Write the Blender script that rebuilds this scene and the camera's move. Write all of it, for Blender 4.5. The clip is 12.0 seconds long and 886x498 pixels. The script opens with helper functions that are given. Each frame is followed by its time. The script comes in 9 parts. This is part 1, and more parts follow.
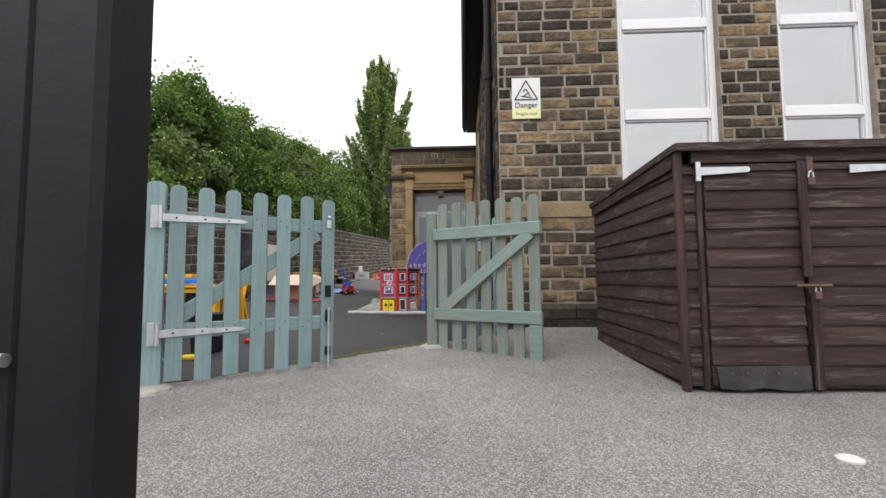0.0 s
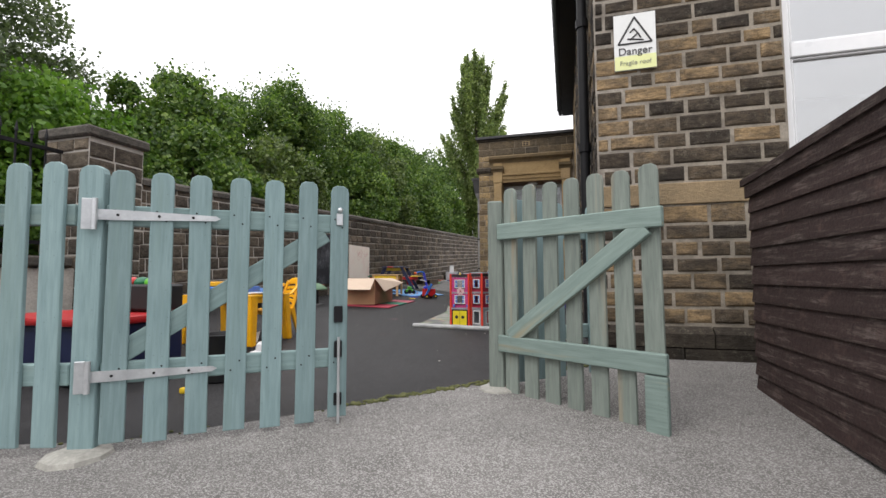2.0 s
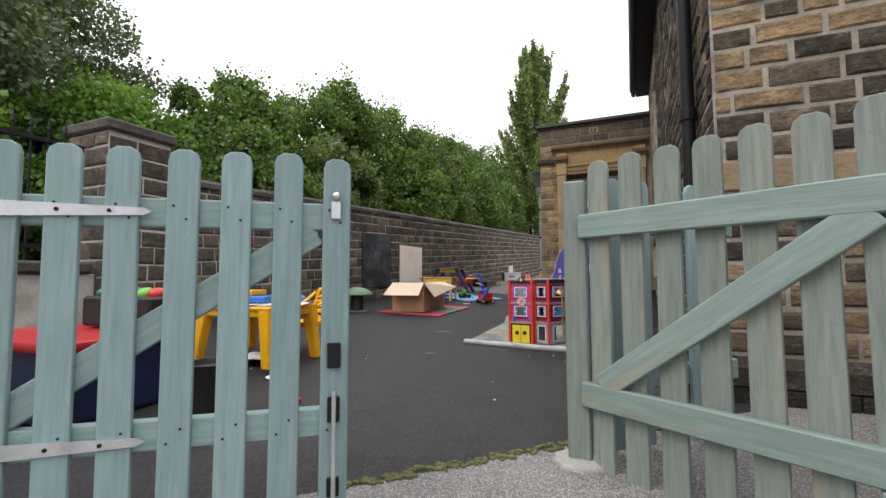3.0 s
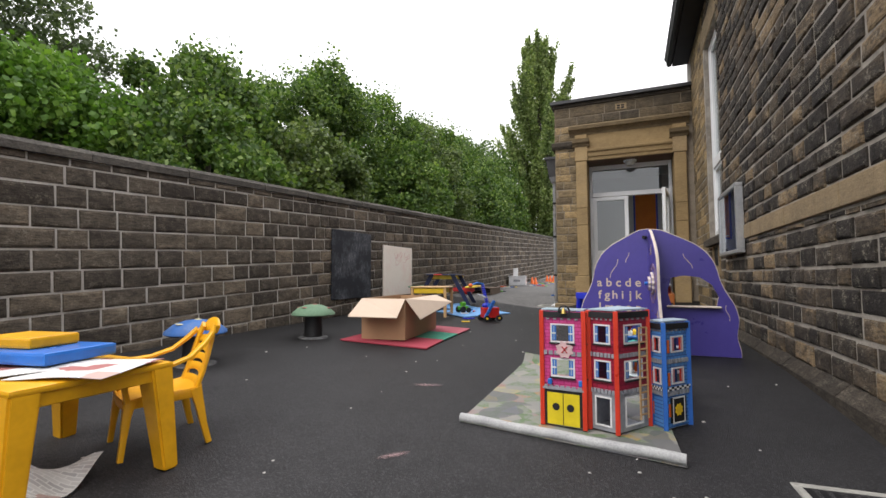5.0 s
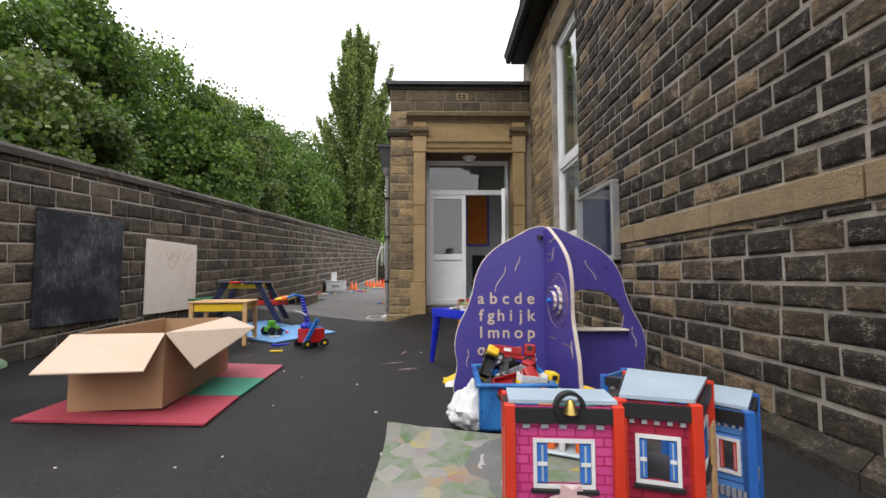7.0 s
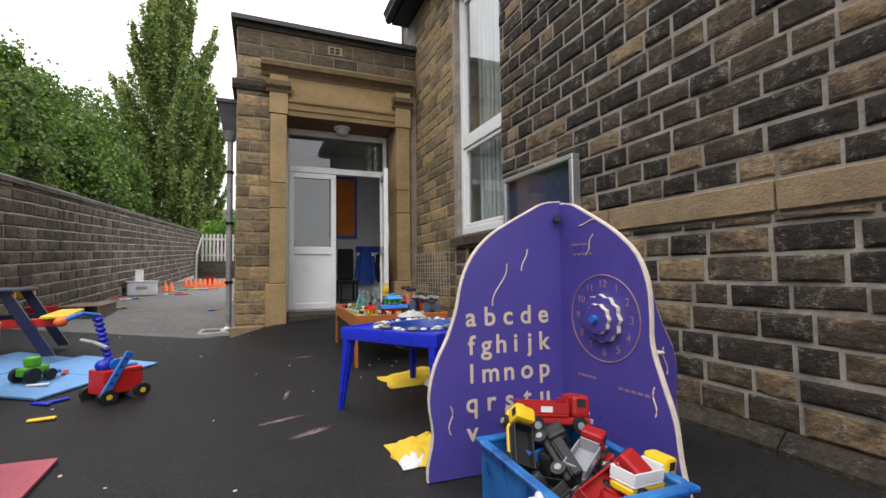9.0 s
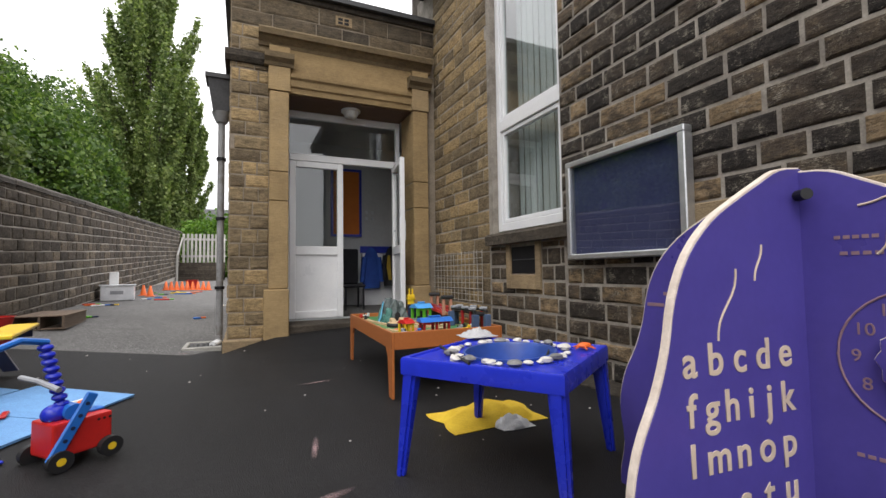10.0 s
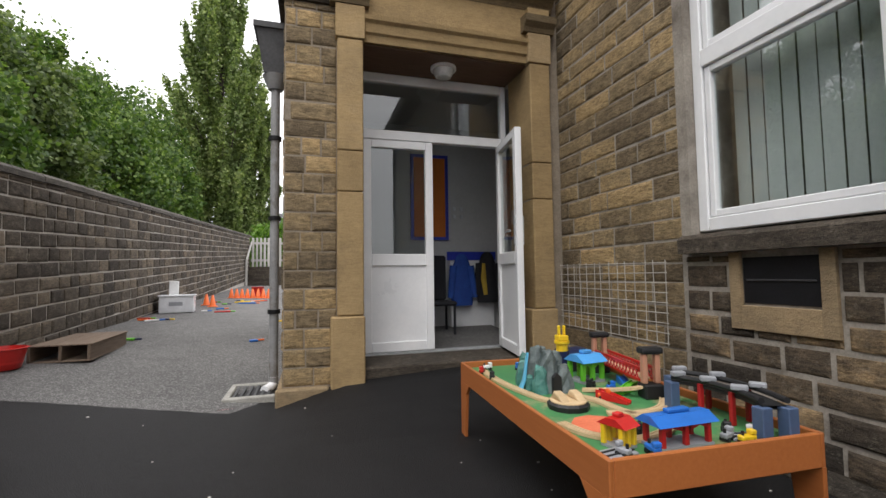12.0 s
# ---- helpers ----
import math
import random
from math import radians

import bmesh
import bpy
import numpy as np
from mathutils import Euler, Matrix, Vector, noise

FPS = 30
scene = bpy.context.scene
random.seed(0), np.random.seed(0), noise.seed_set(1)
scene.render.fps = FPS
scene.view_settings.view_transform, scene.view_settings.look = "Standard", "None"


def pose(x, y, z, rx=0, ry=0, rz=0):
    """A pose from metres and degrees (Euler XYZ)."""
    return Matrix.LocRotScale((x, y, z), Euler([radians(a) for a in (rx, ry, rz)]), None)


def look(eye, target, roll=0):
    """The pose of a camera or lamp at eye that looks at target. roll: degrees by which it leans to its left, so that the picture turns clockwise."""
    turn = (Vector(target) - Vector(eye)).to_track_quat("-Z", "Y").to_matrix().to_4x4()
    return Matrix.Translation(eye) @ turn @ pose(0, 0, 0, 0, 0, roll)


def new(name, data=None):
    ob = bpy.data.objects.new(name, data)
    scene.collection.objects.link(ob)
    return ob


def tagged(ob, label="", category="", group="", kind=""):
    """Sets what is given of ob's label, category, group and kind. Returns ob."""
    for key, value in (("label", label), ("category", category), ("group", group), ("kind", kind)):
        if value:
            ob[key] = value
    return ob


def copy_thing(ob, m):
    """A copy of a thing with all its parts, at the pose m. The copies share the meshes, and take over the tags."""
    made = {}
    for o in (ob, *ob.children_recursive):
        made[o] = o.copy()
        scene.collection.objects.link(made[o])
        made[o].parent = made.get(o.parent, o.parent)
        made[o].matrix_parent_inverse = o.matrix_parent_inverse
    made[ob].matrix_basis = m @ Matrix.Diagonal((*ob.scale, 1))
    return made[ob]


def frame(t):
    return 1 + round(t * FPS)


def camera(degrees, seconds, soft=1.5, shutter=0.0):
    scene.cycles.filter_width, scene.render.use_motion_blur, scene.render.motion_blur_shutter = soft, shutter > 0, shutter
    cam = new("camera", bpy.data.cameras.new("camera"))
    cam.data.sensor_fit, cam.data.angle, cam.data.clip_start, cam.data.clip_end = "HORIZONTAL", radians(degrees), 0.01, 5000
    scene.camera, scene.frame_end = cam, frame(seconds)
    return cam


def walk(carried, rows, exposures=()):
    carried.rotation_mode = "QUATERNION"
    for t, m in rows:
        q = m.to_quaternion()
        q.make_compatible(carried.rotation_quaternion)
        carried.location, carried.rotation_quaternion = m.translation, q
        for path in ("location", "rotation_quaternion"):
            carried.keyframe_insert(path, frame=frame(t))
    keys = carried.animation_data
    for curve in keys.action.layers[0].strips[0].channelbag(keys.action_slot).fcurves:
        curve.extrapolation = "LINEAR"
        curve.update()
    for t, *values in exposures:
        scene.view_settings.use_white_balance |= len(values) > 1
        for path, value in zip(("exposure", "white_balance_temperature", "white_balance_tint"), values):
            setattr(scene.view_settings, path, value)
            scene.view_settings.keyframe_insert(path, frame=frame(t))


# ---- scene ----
cam = camera(89.9, 12.0)
METRES, EYE, TILT, LEAN, TURN = 9.4, 0.66, 0.0, 0.0, 2.4
PATH = [
    (0, (0.06, -0.157, 0.638), (-0.03, 1.837, 0.772), -0.5),
    (0.5, (0.157, -0.003, 0.671), (0.011, 1.987, 0.803), -0.6),
    (1, (0.265, 0.239, 0.716), (0.035, 2.221, 0.847), -0.6),
    (1.5, (0.254, 0.533, 0.726), (-0.121, 2.494, 0.855), -0.6),
    (2, (0.204, 0.925, 0.739), (-0.328, 2.849, 0.866), -0.3),
    (2.5, (0.129, 1.303, 0.772), (-0.534, 3.186, 0.892), 0.1),
    (3, (0.005, 1.723, 0.811), (-0.776, 3.56, 0.935), -0.3),
    (3.2, (-0.025, 1.886, 0.851), (-0.842, 3.709, 0.957), -0.5),
    (4.8, (-0.557, 3.291, 0.951), (-1.342, 5.126, 1.07), -0.0),
    (5, (-0.606, 3.425, 0.952), (-1.387, 5.263, 1.074), -0.1),
    (5.5, (-0.741, 3.775, 0.985), (-1.479, 5.63, 1.106), -0.1),
    (6, (-0.864, 4.155, 0.994), (-1.414, 6.074, 1.115), -0.1),
    (6.5, (-1.001, 4.487, 1.026), (-1.327, 6.456, 1.152), -0.1),
    (7, (-1.187, 4.844, 1.026), (-1.153, 6.839, 1.157), -0.1),
    (7.5, (-1.31, 5.148, 1.03), (-1.074, 7.13, 1.156), -0.3),
    (7.7, (-1.399, 5.27, 1.034), (-1.082, 7.241, 1.164), 0.0),
    (9.3, (-1.723, 6.449, 1.077), (-0.924, 8.28, 1.183), -0.8),
    (9.5, (-1.778, 6.624, 1.069), (-0.969, 8.45, 1.183), -0.7),
    (10, (-1.819, 7.097, 1.104), (-0.997, 8.917, 1.211), -0.8),
    (10.5, (-1.866, 7.516, 1.164), (-1.163, 9.385, 1.268), -0.9),
    (11, (-1.88, 7.96, 1.204), (-1.295, 9.87, 1.309), -0.9),
    (11.5, (-1.815, 8.359, 1.216), (-1.247, 10.274, 1.328), -0.8),
    (12, (-1.755, 8.775, 1.261), (-1.186, 10.689, 1.377), -0.8),
]
walk(cam, [(t, look(eye, target, roll)) for t, eye, target, roll in PATH], exposures=[(0, 0.02), (2.5, 0.04), (5, 0.16), (12, 0.18)])

# ---- world and light: a bright overcast sky ----
world = bpy.data.worlds.new("sky")
scene.world = world
world.use_nodes = True
wn, wl = world.node_tree.nodes, world.node_tree.links
wn.clear()
sky = wn.new("ShaderNodeTexSky")
sky.sky_type, sky.sun_disc = "NISHITA", False
sky.sun_elevation, sky.sun_rotation = radians(52), radians(215)
wtex = wn.new("ShaderNodeTexCoord")
wmap = wn.new("ShaderNodeMapping")
wmap.inputs["Scale"].default_value = (1, 1, 2.2)
wnoise = wn.new("ShaderNodeTexNoise")
wnoise.inputs["Scale"].default_value, wnoise.inputs["Detail"].default_value = 1.6, 5
wramp = wn.new("ShaderNodeValToRGB")
wramp.color_ramp.elements[0].position, wramp.color_ramp.elements[1].position = 0.3, 0.7
wramp.color_ramp.elements[0].color, wramp.color_ramp.elements[1].color = (8.6, 8.5, 8.85, 1), (11.95, 11.7, 11.9, 1)
# an overcast dome is about three times as bright overhead as at the horizon
wsep, wsin = wn.new("ShaderNodeSeparateXYZ"), wn.new("ShaderNodeMapRange")
wl.new(wtex.outputs["Generated"], wsep.inputs["Vector"])
wl.new(wsep.outputs["Z"], wsin.inputs["Value"])
wsin.inputs["To Min"].default_value, wsin.inputs["To Max"].default_value = 0.58, 1.75
wgrad = wn.new("ShaderNodeMix")
wgrad.data_type, wgrad.blend_type = "RGBA", "MULTIPLY"
wgrad.inputs["Factor"].default_value = 1.0
wl.new(wramp.outputs["Color"], wgrad.inputs["A"])
wl.new(wsin.outputs["Result"], wgrad.inputs["B"])
wmix = wn.new("ShaderNodeMix")
wmix.data_type = "RGBA"
wmix.inputs["Factor"].default_value = 0.95
wbg = wn.new("ShaderNodeBackground")
wbg.inputs["Strength"].default_value = 0.15
wout = wn.new("ShaderNodeOutputWorld")
wl.new(wtex.outputs["Generated"], wmap.inputs["Vector"])
wl.new(wmap.outputs["Vector"], wnoise.inputs["Vector"])
wl.new(wnoise.outputs["Fac"], wramp.inputs["Fac"])
wl.new(sky.outputs["Color"], wmix.inputs["A"])
wl.new(wgrad.outputs["Result"], wmix.inputs["B"])
wl.new(wmix.outputs["Result"], wbg.inputs["Color"])
wl.new(wbg.outputs["Background"], wout.inputs["Surface"])

sun_data = bpy.data.lights.new("sun", "SUN")
sun_data.energy, sun_data.angle, sun_data.color = 1.0, radians(25), (1.0, 0.97, 0.92)
sun = new("sun", sun_data)
sun.matrix_world = look((0, 0, 20), (9, 13, 0))


# ---- materials ----
def principled(name):
    m = bpy.data.materials.new(name)
    m.use_nodes = True
    return m, m.node_tree.nodes, m.node_tree.links, m.node_tree.nodes["Principled BSDF"]


def coords(n, l, scale=(1, 1, 1)):
    tc, mp = n.new("ShaderNodeTexCoord"), n.new("ShaderNodeMapping")
    geo = n.new("ShaderNodeNewGeometry")
    mp.inputs["Scale"].default_value = scale
    l.new(geo.outputs["Position"], mp.inputs["Vector"])
    return mp


def noise_node(n, l, src, scale, detail=4, rough=0.6):
    t = n.new("ShaderNodeTexNoise")
    t.inputs["Scale"].default_value, t.inputs["Detail"].default_value, t.inputs["Roughness"].default_value = scale, detail, rough
    l.new(src.outputs["Vector"], t.inputs["Vector"])
    return t


def ramp(n, l, fac, stops):
    r = n.new("ShaderNodeValToRGB")
    el = r.color_ramp.elements
    while len(el) < len(stops):
        el.new(0.5)
    for e, (p, c) in zip(el, stops):
        e.position, e.color = p, (*c, 1)
    l.new(fac, r.inputs["Fac"])
    return r


def mixc(n, l, fac, a, b, mode="MIX"):
    m = n.new("ShaderNodeMix")
    m.data_type, m.blend_type = "RGBA", mode
    for sock, v in ((m.inputs["Factor"], fac), (m.inputs["A"], a), (m.inputs["B"], b)):
        if hasattr(v, "is_linked"):
            l.new(v, sock)
        elif isinstance(v, tuple):
            sock.default_value = (*v, 1)
        else:
            sock.default_value = v
    return m.outputs["Result"]


def bump(n, l, p, height, strength, dist):
    b = n.new("ShaderNodeBump")
    b.inputs["Strength"].default_value, b.inputs["Distance"].default_value = strength, dist
    l.new(height, b.inputs["Height"])
    l.new(b.outputs["Normal"], p.inputs["Normal"])


def surface(name, a, b, rough=0.6, scale=6.0, fine=60.0, relief=0.3, metal=0.0, stretch=(1, 1, 1), spec=0.5, dirt=None, depth=0.004):
    """A painted or plain surface: two tones at a broad scale, fine grain, slight relief."""
    m, n, l, p = principled(name)
    src, gr = coords(n, l, stretch), min(0.2, 0.015 + relief * 0.4)
    big, small = noise_node(n, l, src, scale), noise_node(n, l, src, fine, 3)
    col = ramp(n, l, big.outputs["Fac"], [(0.3, a), (0.7, b)]).outputs["Color"]
    grain = ramp(n, l, small.outputs["Fac"], [(0.3, (1 - gr,) * 3), (0.7, (1 + gr * 0.45,) * 3)]).outputs["Color"]
    col = mixc(n, l, 1.0, col, grain, "MULTIPLY")
    if dirt:
        d = noise_node(n, l, src, scale * 0.6, 6, 0.7)
        f = ramp(n, l, d.outputs["Fac"], [(0.52, (0, 0, 0)), (0.72, (1, 1, 1))]).outputs["Color"]
        col = mixc(n, l, f, col, dirt)
    l.new(col, p.inputs["Base Color"])
    r = n.new("ShaderNodeMapRange")
    r.inputs["To Min"].default_value, r.inputs["To Max"].default_value = max(rough - 0.1, 0.02), min(rough + 0.12, 1)
    l.new(big.outputs["Fac"], r.inputs["Value"])
    l.new(r.outputs["Result"], p.inputs["Roughness"])
    p.inputs["Metallic"].default_value, p.inputs["Specular IOR Level"].default_value = metal, spec
    bump(n, l, p, small.outputs["Fac"], relief, depth)
    return m


def stone(name, stops, islands, stain=(0.02, 0.018, 0.016), stain_amount=0.6, rough=0.9, fleck=0.25, coarse=1.0):
    """Weathered gritstone: a tone for every block, soot, tooling marks."""
    m, n, l, p = principled(name)
    src = coords(n, l)
    if islands:
        geo = n.new("ShaderNodeNewGeometry")
        rnd = geo.outputs["Random Per Island"]
    else:
        oi = n.new("ShaderNodeObjectInfo")
        rnd = oi.outputs["Random"]
    # the tone also wanders inside each block
    wander = noise_node(n, l, coords(n, l, (1, 1, 2.2)), 5.5, 5, 0.7)
    wmul, wadd = n.new("ShaderNodeMath"), n.new("ShaderNodeMath")
    wmul.operation, wmul.inputs[1].default_value, wmul.inputs[2].default_value = "MULTIPLY_ADD", 1.3, -0.65
    l.new(wander.outputs["Fac"], wmul.inputs[0])
    l.new(wmul.outputs["Value"], wadd.inputs[0])
    l.new(rnd, wadd.inputs[1])
    tone = ramp(n, l, wadd.outputs["Value"], stops).outputs["Color"]
    big, mid, fine = noise_node(n, l, src, 2.2, 4), noise_node(n, l, src, 14, 6, 0.7), noise_node(n, l, src, 90, 4, 0.7)
    grain = ramp(n, l, mid.outputs["Fac"], [(0.3, (0.6, 0.6, 0.6)), (0.72, (1.3, 1.27, 1.22))]).outputs["Color"]
    col = mixc(n, l, coarse, tone, grain, "MULTIPLY")
    add = n.new("ShaderNodeMath")
    add.operation = "MULTIPLY"
    l.new(big.outputs["Fac"], add.inputs[0])
    l.new(mid.outputs["Fac"], add.inputs[1])
    f = ramp(n, l, add.outputs["Value"], [(0.2, (0, 0, 0)), (0.36, (stain_amount,) * 3)]).outputs["Color"]
    col = mixc(n, l, f, col, stain)
    # bedding streaks: dark pits and pale weathered flecks drawn out along the courses
    src2 = coords(n, l, (1, 1, 4.5))
    st, st2 = noise_node(n, l, src2, 17, 6, 0.8), noise_node(n, l, src2, 48, 5, 0.75)
    pit = ramp(n, l, st.outputs["Fac"], [(0.36, (0.45, 0.45, 0.45)), (0.58, (1.15, 1.15, 1.15))]).outputs["Color"]
    col = mixc(n, l, coarse, col, pit, "MULTIPLY")
    both = n.new("ShaderNodeMath")
    both.operation = "MULTIPLY"
    l.new(st2.outputs["Fac"], both.inputs[0])
    l.new(mid.outputs["Fac"], both.inputs[1])
    fl = ramp(n, l, both.outputs["Value"], [(0.29, (0, 0, 0)), (0.37, (fleck,) * 3)]).outputs["Color"]
    col = mixc(n, l, fl, col, (0.36, 0.32, 0.25))
    speck = ramp(n, l, fine.outputs["Fac"], [(0.25, (0.7, 0.7, 0.7)), (0.75, (1.2, 1.2, 1.2))]).outputs["Color"]
    col = mixc(n, l, coarse, col, speck, "MULTIPLY")
    l.new(col, p.inputs["Base Color"])
    p.inputs["Roughness"].default_value = rough
    p.inputs["Specular IOR Level"].default_value = 0.25
    hsum = n.new("ShaderNodeMath")
    hsum.operation = "ADD"
    l.new(mid.outputs["Fac"], hsum.inputs[0])
    l.new(fine.outputs["Fac"], hsum.inputs[1])
    bump(n, l, p, hsum.outputs["Value"], 0.7, 0.012)
    return m


def ground_mat(name, dark, light, chip, patch=(1, 1, 1), chipamount=0.5, scale=150, rough=0.85, spec=0.25, graded=None):
    """Tarmac: stone chips in binder, worn patches, scuffs and pale specks."""
    m, n, l, p = principled(name)
    src = coords(n, l)
    vor = n.new("ShaderNodeTexVoronoi")
    vor.inputs["Scale"].default_value = scale
    l.new(src.outputs["Vector"], vor.inputs["Vector"])
    sep = n.new("ShaderNodeSeparateColor")
    l.new(vor.outputs["Color"], sep.inputs["Color"])
    big, mid = noise_node(n, l, src, 0.7, 5, 0.6), noise_node(n, l, src, 5, 6, 0.7)
    base = ramp(n, l, mid.outputs["Fac"], [(0.3, dark), (0.7, light)]).outputs["Color"]
    cf = ramp(n, l, sep.outputs["Red"], [(1 - chipamount, (0, 0, 0)), (min(1.0, 1.15 - chipamount), (1, 1, 1))]).outputs["Color"]
    col = mixc(n, l, cf, base, chip)
    wear = ramp(n, l, big.outputs["Fac"], [(0.3, (0.8, 0.8, 0.8)), (0.7, (1.15 * patch[0], 1.15 * patch[1], 1.15 * patch[2]))]).outputs["Color"]
    col = mixc(n, l, 1.0, col, wear, "MULTIPLY")
    if graded:
        # the colour is scaled along Y, palest at the gate end
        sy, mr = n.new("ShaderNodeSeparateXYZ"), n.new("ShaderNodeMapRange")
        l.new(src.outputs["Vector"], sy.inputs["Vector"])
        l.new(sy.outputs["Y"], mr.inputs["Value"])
        for key, v in zip(("From Min", "From Max", "To Min", "To Max"), graded):
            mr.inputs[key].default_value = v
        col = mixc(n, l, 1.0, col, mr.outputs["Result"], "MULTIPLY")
    scuff = noise_node(n, l, src, 9, 8, 0.75)
    sf = ramp(n, l, scuff.outputs["Fac"], [(0.68, (0, 0, 0)), (0.8, (0.45, 0.45, 0.45))]).outputs["Color"]
    col = mixc(n, l, sf, col, tuple(min(1, c * 2.2 + 0.02) for c in light))
    l.new(col, p.inputs["Base Color"])
    p.inputs["Roughness"].default_value = rough
    p.inputs["Specular IOR Level"].default_value = spec
    bump(n, l, p, vor.outputs["Distance"], 0.6, 0.006)
    return m


def wood(name, a, b, rough=0.6, along="z", bare=None, relief=0.4, knots=False, scratch=None):
    """Painted or bare timber with grain along one axis and rubbed spots."""
    m, n, l, p = principled(name)
    st = {"x": (1, 14, 14), "y": (14, 1, 14), "z": (14, 14, 1)}[along]
    tc, mp = n.new("ShaderNodeTexCoord"), n.new("ShaderNodeMapping")
    mp.inputs["Scale"].default_value = st
    l.new(tc.outputs["Object"], mp.inputs["Vector"])
    oi = n.new("ShaderNodeObjectInfo")
    shift = n.new("ShaderNodeVectorMath")
    shift.operation = "ADD"
    comb = n.new("ShaderNodeCombineXYZ")
    mul = n.new("ShaderNodeMath")
    mul.operation = "MULTIPLY"
    mul.inputs[1].default_value = 37.0
    l.new(oi.outputs["Random"], mul.inputs[0])
    for i in ("X", "Y", "Z"):
        l.new(mul.outputs["Value"], comb.inputs[i])
    l.new(mp.outputs["Vector"], shift.inputs[0])
    l.new(comb.outputs["Vector"], shift.inputs[1])
    grain, big = noise_node(n, l, shift, 5, 6, 0.65), noise_node(n, l, shift, 0.7, 4)
    col = ramp(n, l, grain.outputs["Fac"], [(0.3, a), (0.7, b)]).outputs["Color"]
    tint = ramp(n, l, oi.outputs["Random"], [(0.0, (0.86, 0.86, 0.86)), (1.0, (1.1, 1.1, 1.1))]).outputs["Color"]
    col = mixc(n, l, 1.0, col, tint, "MULTIPLY")
    if knots:
        kv = n.new("ShaderNodeTexVoronoi")
        km = n.new("ShaderNodeMapping")
        km.inputs["Scale"].default_value = (9, 2, 9)
        l.new(tc.outputs["Object"], km.inputs["Vector"])
        l.new(km.outputs["Vector"], kv.inputs["Vector"])
        kf = ramp(n, l, kv.outputs["Distance"], [(0.05, (0.75, 0.75, 0.75)), (0.085, (0, 0, 0))]).outputs["Color"]
        col = mixc(n, l, kf, col, tuple(v * 0.28 for v in a))
    if bare:
        f = ramp(n, l, big.outputs["Fac"], [(0.58, (0, 0, 0)), (0.75, (0.8, 0.8, 0.8))]).outputs["Color"]
        col = mixc(n, l, f, col, bare)
    if scratch:
        sm = n.new("ShaderNodeMapping")
        sm.inputs["Scale"].default_value = {"x": (2.2, 2.2, 30), "y": (2.2, 2.2, 30), "z": (22, 22, 2)}[along]
        l.new(tc.outputs["Object"], sm.inputs["Vector"])
        s1, s2 = noise_node(n, l, sm, 1.6, 7, 0.8), noise_node(n, l, shift, 0.5, 5, 0.7)
        s1.inputs["Distortion"].default_value = 0.6
        sf1 = ramp(n, l, s1.outputs["Fac"], [(0.5, (0, 0, 0)), (0.64, (0.42, 0.42, 0.42))]).outputs["Color"]
        sf2 = ramp(n, l, s2.outputs["Fac"], [(0.4, (0.1, 0.1, 0.1)), (0.6, (0.9, 0.9, 0.9))]).outputs["Color"]
        col = mixc(n, l, mixc(n, l, 1.0, sf1, sf2, "MULTIPLY"), col, scratch)
    l.new(col, p.inputs["Base Color"])
    p.inputs["Roughness"].default_value = rough
    p.inputs["Specular IOR Level"].default_value = 0.3
    bump(n, l, p, grain.outputs["Fac"], relief, 0.004)
    return m


def plastic(name, c, rough=0.35, vary=0.12):
    return surface(name, tuple(v * (1 - vary) for v in c), tuple(min(1, v * (1 + vary)) for v in c), rough, 5, 40, 0.06)


DARK_STOPS = [(0.0, (0.03, 0.025, 0.022)), (0.3, (0.048, 0.04, 0.033)), (0.6, (0.082, 0.064, 0.048)), (0.82, (0.14, 0.105, 0.07)), (0.96, (0.3, 0.215, 0.125))]
SOUTH_STOPS = [(0.0, (0.05, 0.041, 0.033)), (0.35, (0.09, 0.071, 0.052)), (0.65, (0.155, 0.118, 0.08)), (0.86, (0.27, 0.196, 0.118)), (1.0, (0.39, 0.275, 0.152))]
BUFF_STOPS = [(0.0, (0.17, 0.13, 0.082)), (0.4, (0.275, 0.208, 0.122)), (0.7, (0.37, 0.275, 0.15)), (1.0, (0.47, 0.335, 0.17))]
WEST_STOPS = [(0.0, (0.065, 0.054, 0.044)), (0.4, (0.1, 0.084, 0.067)), (0.75, (0.142, 0.118, 0.091)), (1.0, (0.22, 0.178, 0.132))]
SOOTED_STOPS = [(0.0, (0.085, 0.07, 0.052)), (0.5, (0.145, 0.116, 0.08)), (1.0, (0.24, 0.182, 0.112))]
STONES = {k: (stone("stone_" + k, s, False, stain_amount=a, fleck=q), stone("stone_rest_" + k, s, True, stain_amount=a, fleck=q))
          for k, s, a, q in (("dark", DARK_STOPS, 0.5, 0.6), ("south", SOUTH_STOPS, 0.6, 0.3), ("buff", BUFF_STOPS, 0.3, 0.1), ("west", WEST_STOPS, 0.4, 0.35), ("sooted", SOOTED_STOPS, 0.5, 0.15))}
M_MORTAR = surface("lime_mortar", (0.21, 0.185, 0.155), (0.4, 0.36, 0.305), 0.95, 6, 70, 0.6, dirt=(0.14, 0.118, 0.095))
M_MORTAR_S = surface("brown_mortar", (0.205, 0.18, 0.145), (0.36, 0.315, 0.255), 0.95, 6, 70, 0.6, dirt=(0.13, 0.11, 0.088))
M_MORTAR_W = surface("grey_mortar", (0.34, 0.315, 0.28), (0.54, 0.505, 0.455), 0.95, 5, 70, 0.5)
M_MORTAR_B = surface("buff_mortar", (0.19, 0.155, 0.115), (0.3, 0.25, 0.19), 0.95, 5, 70, 0.5)
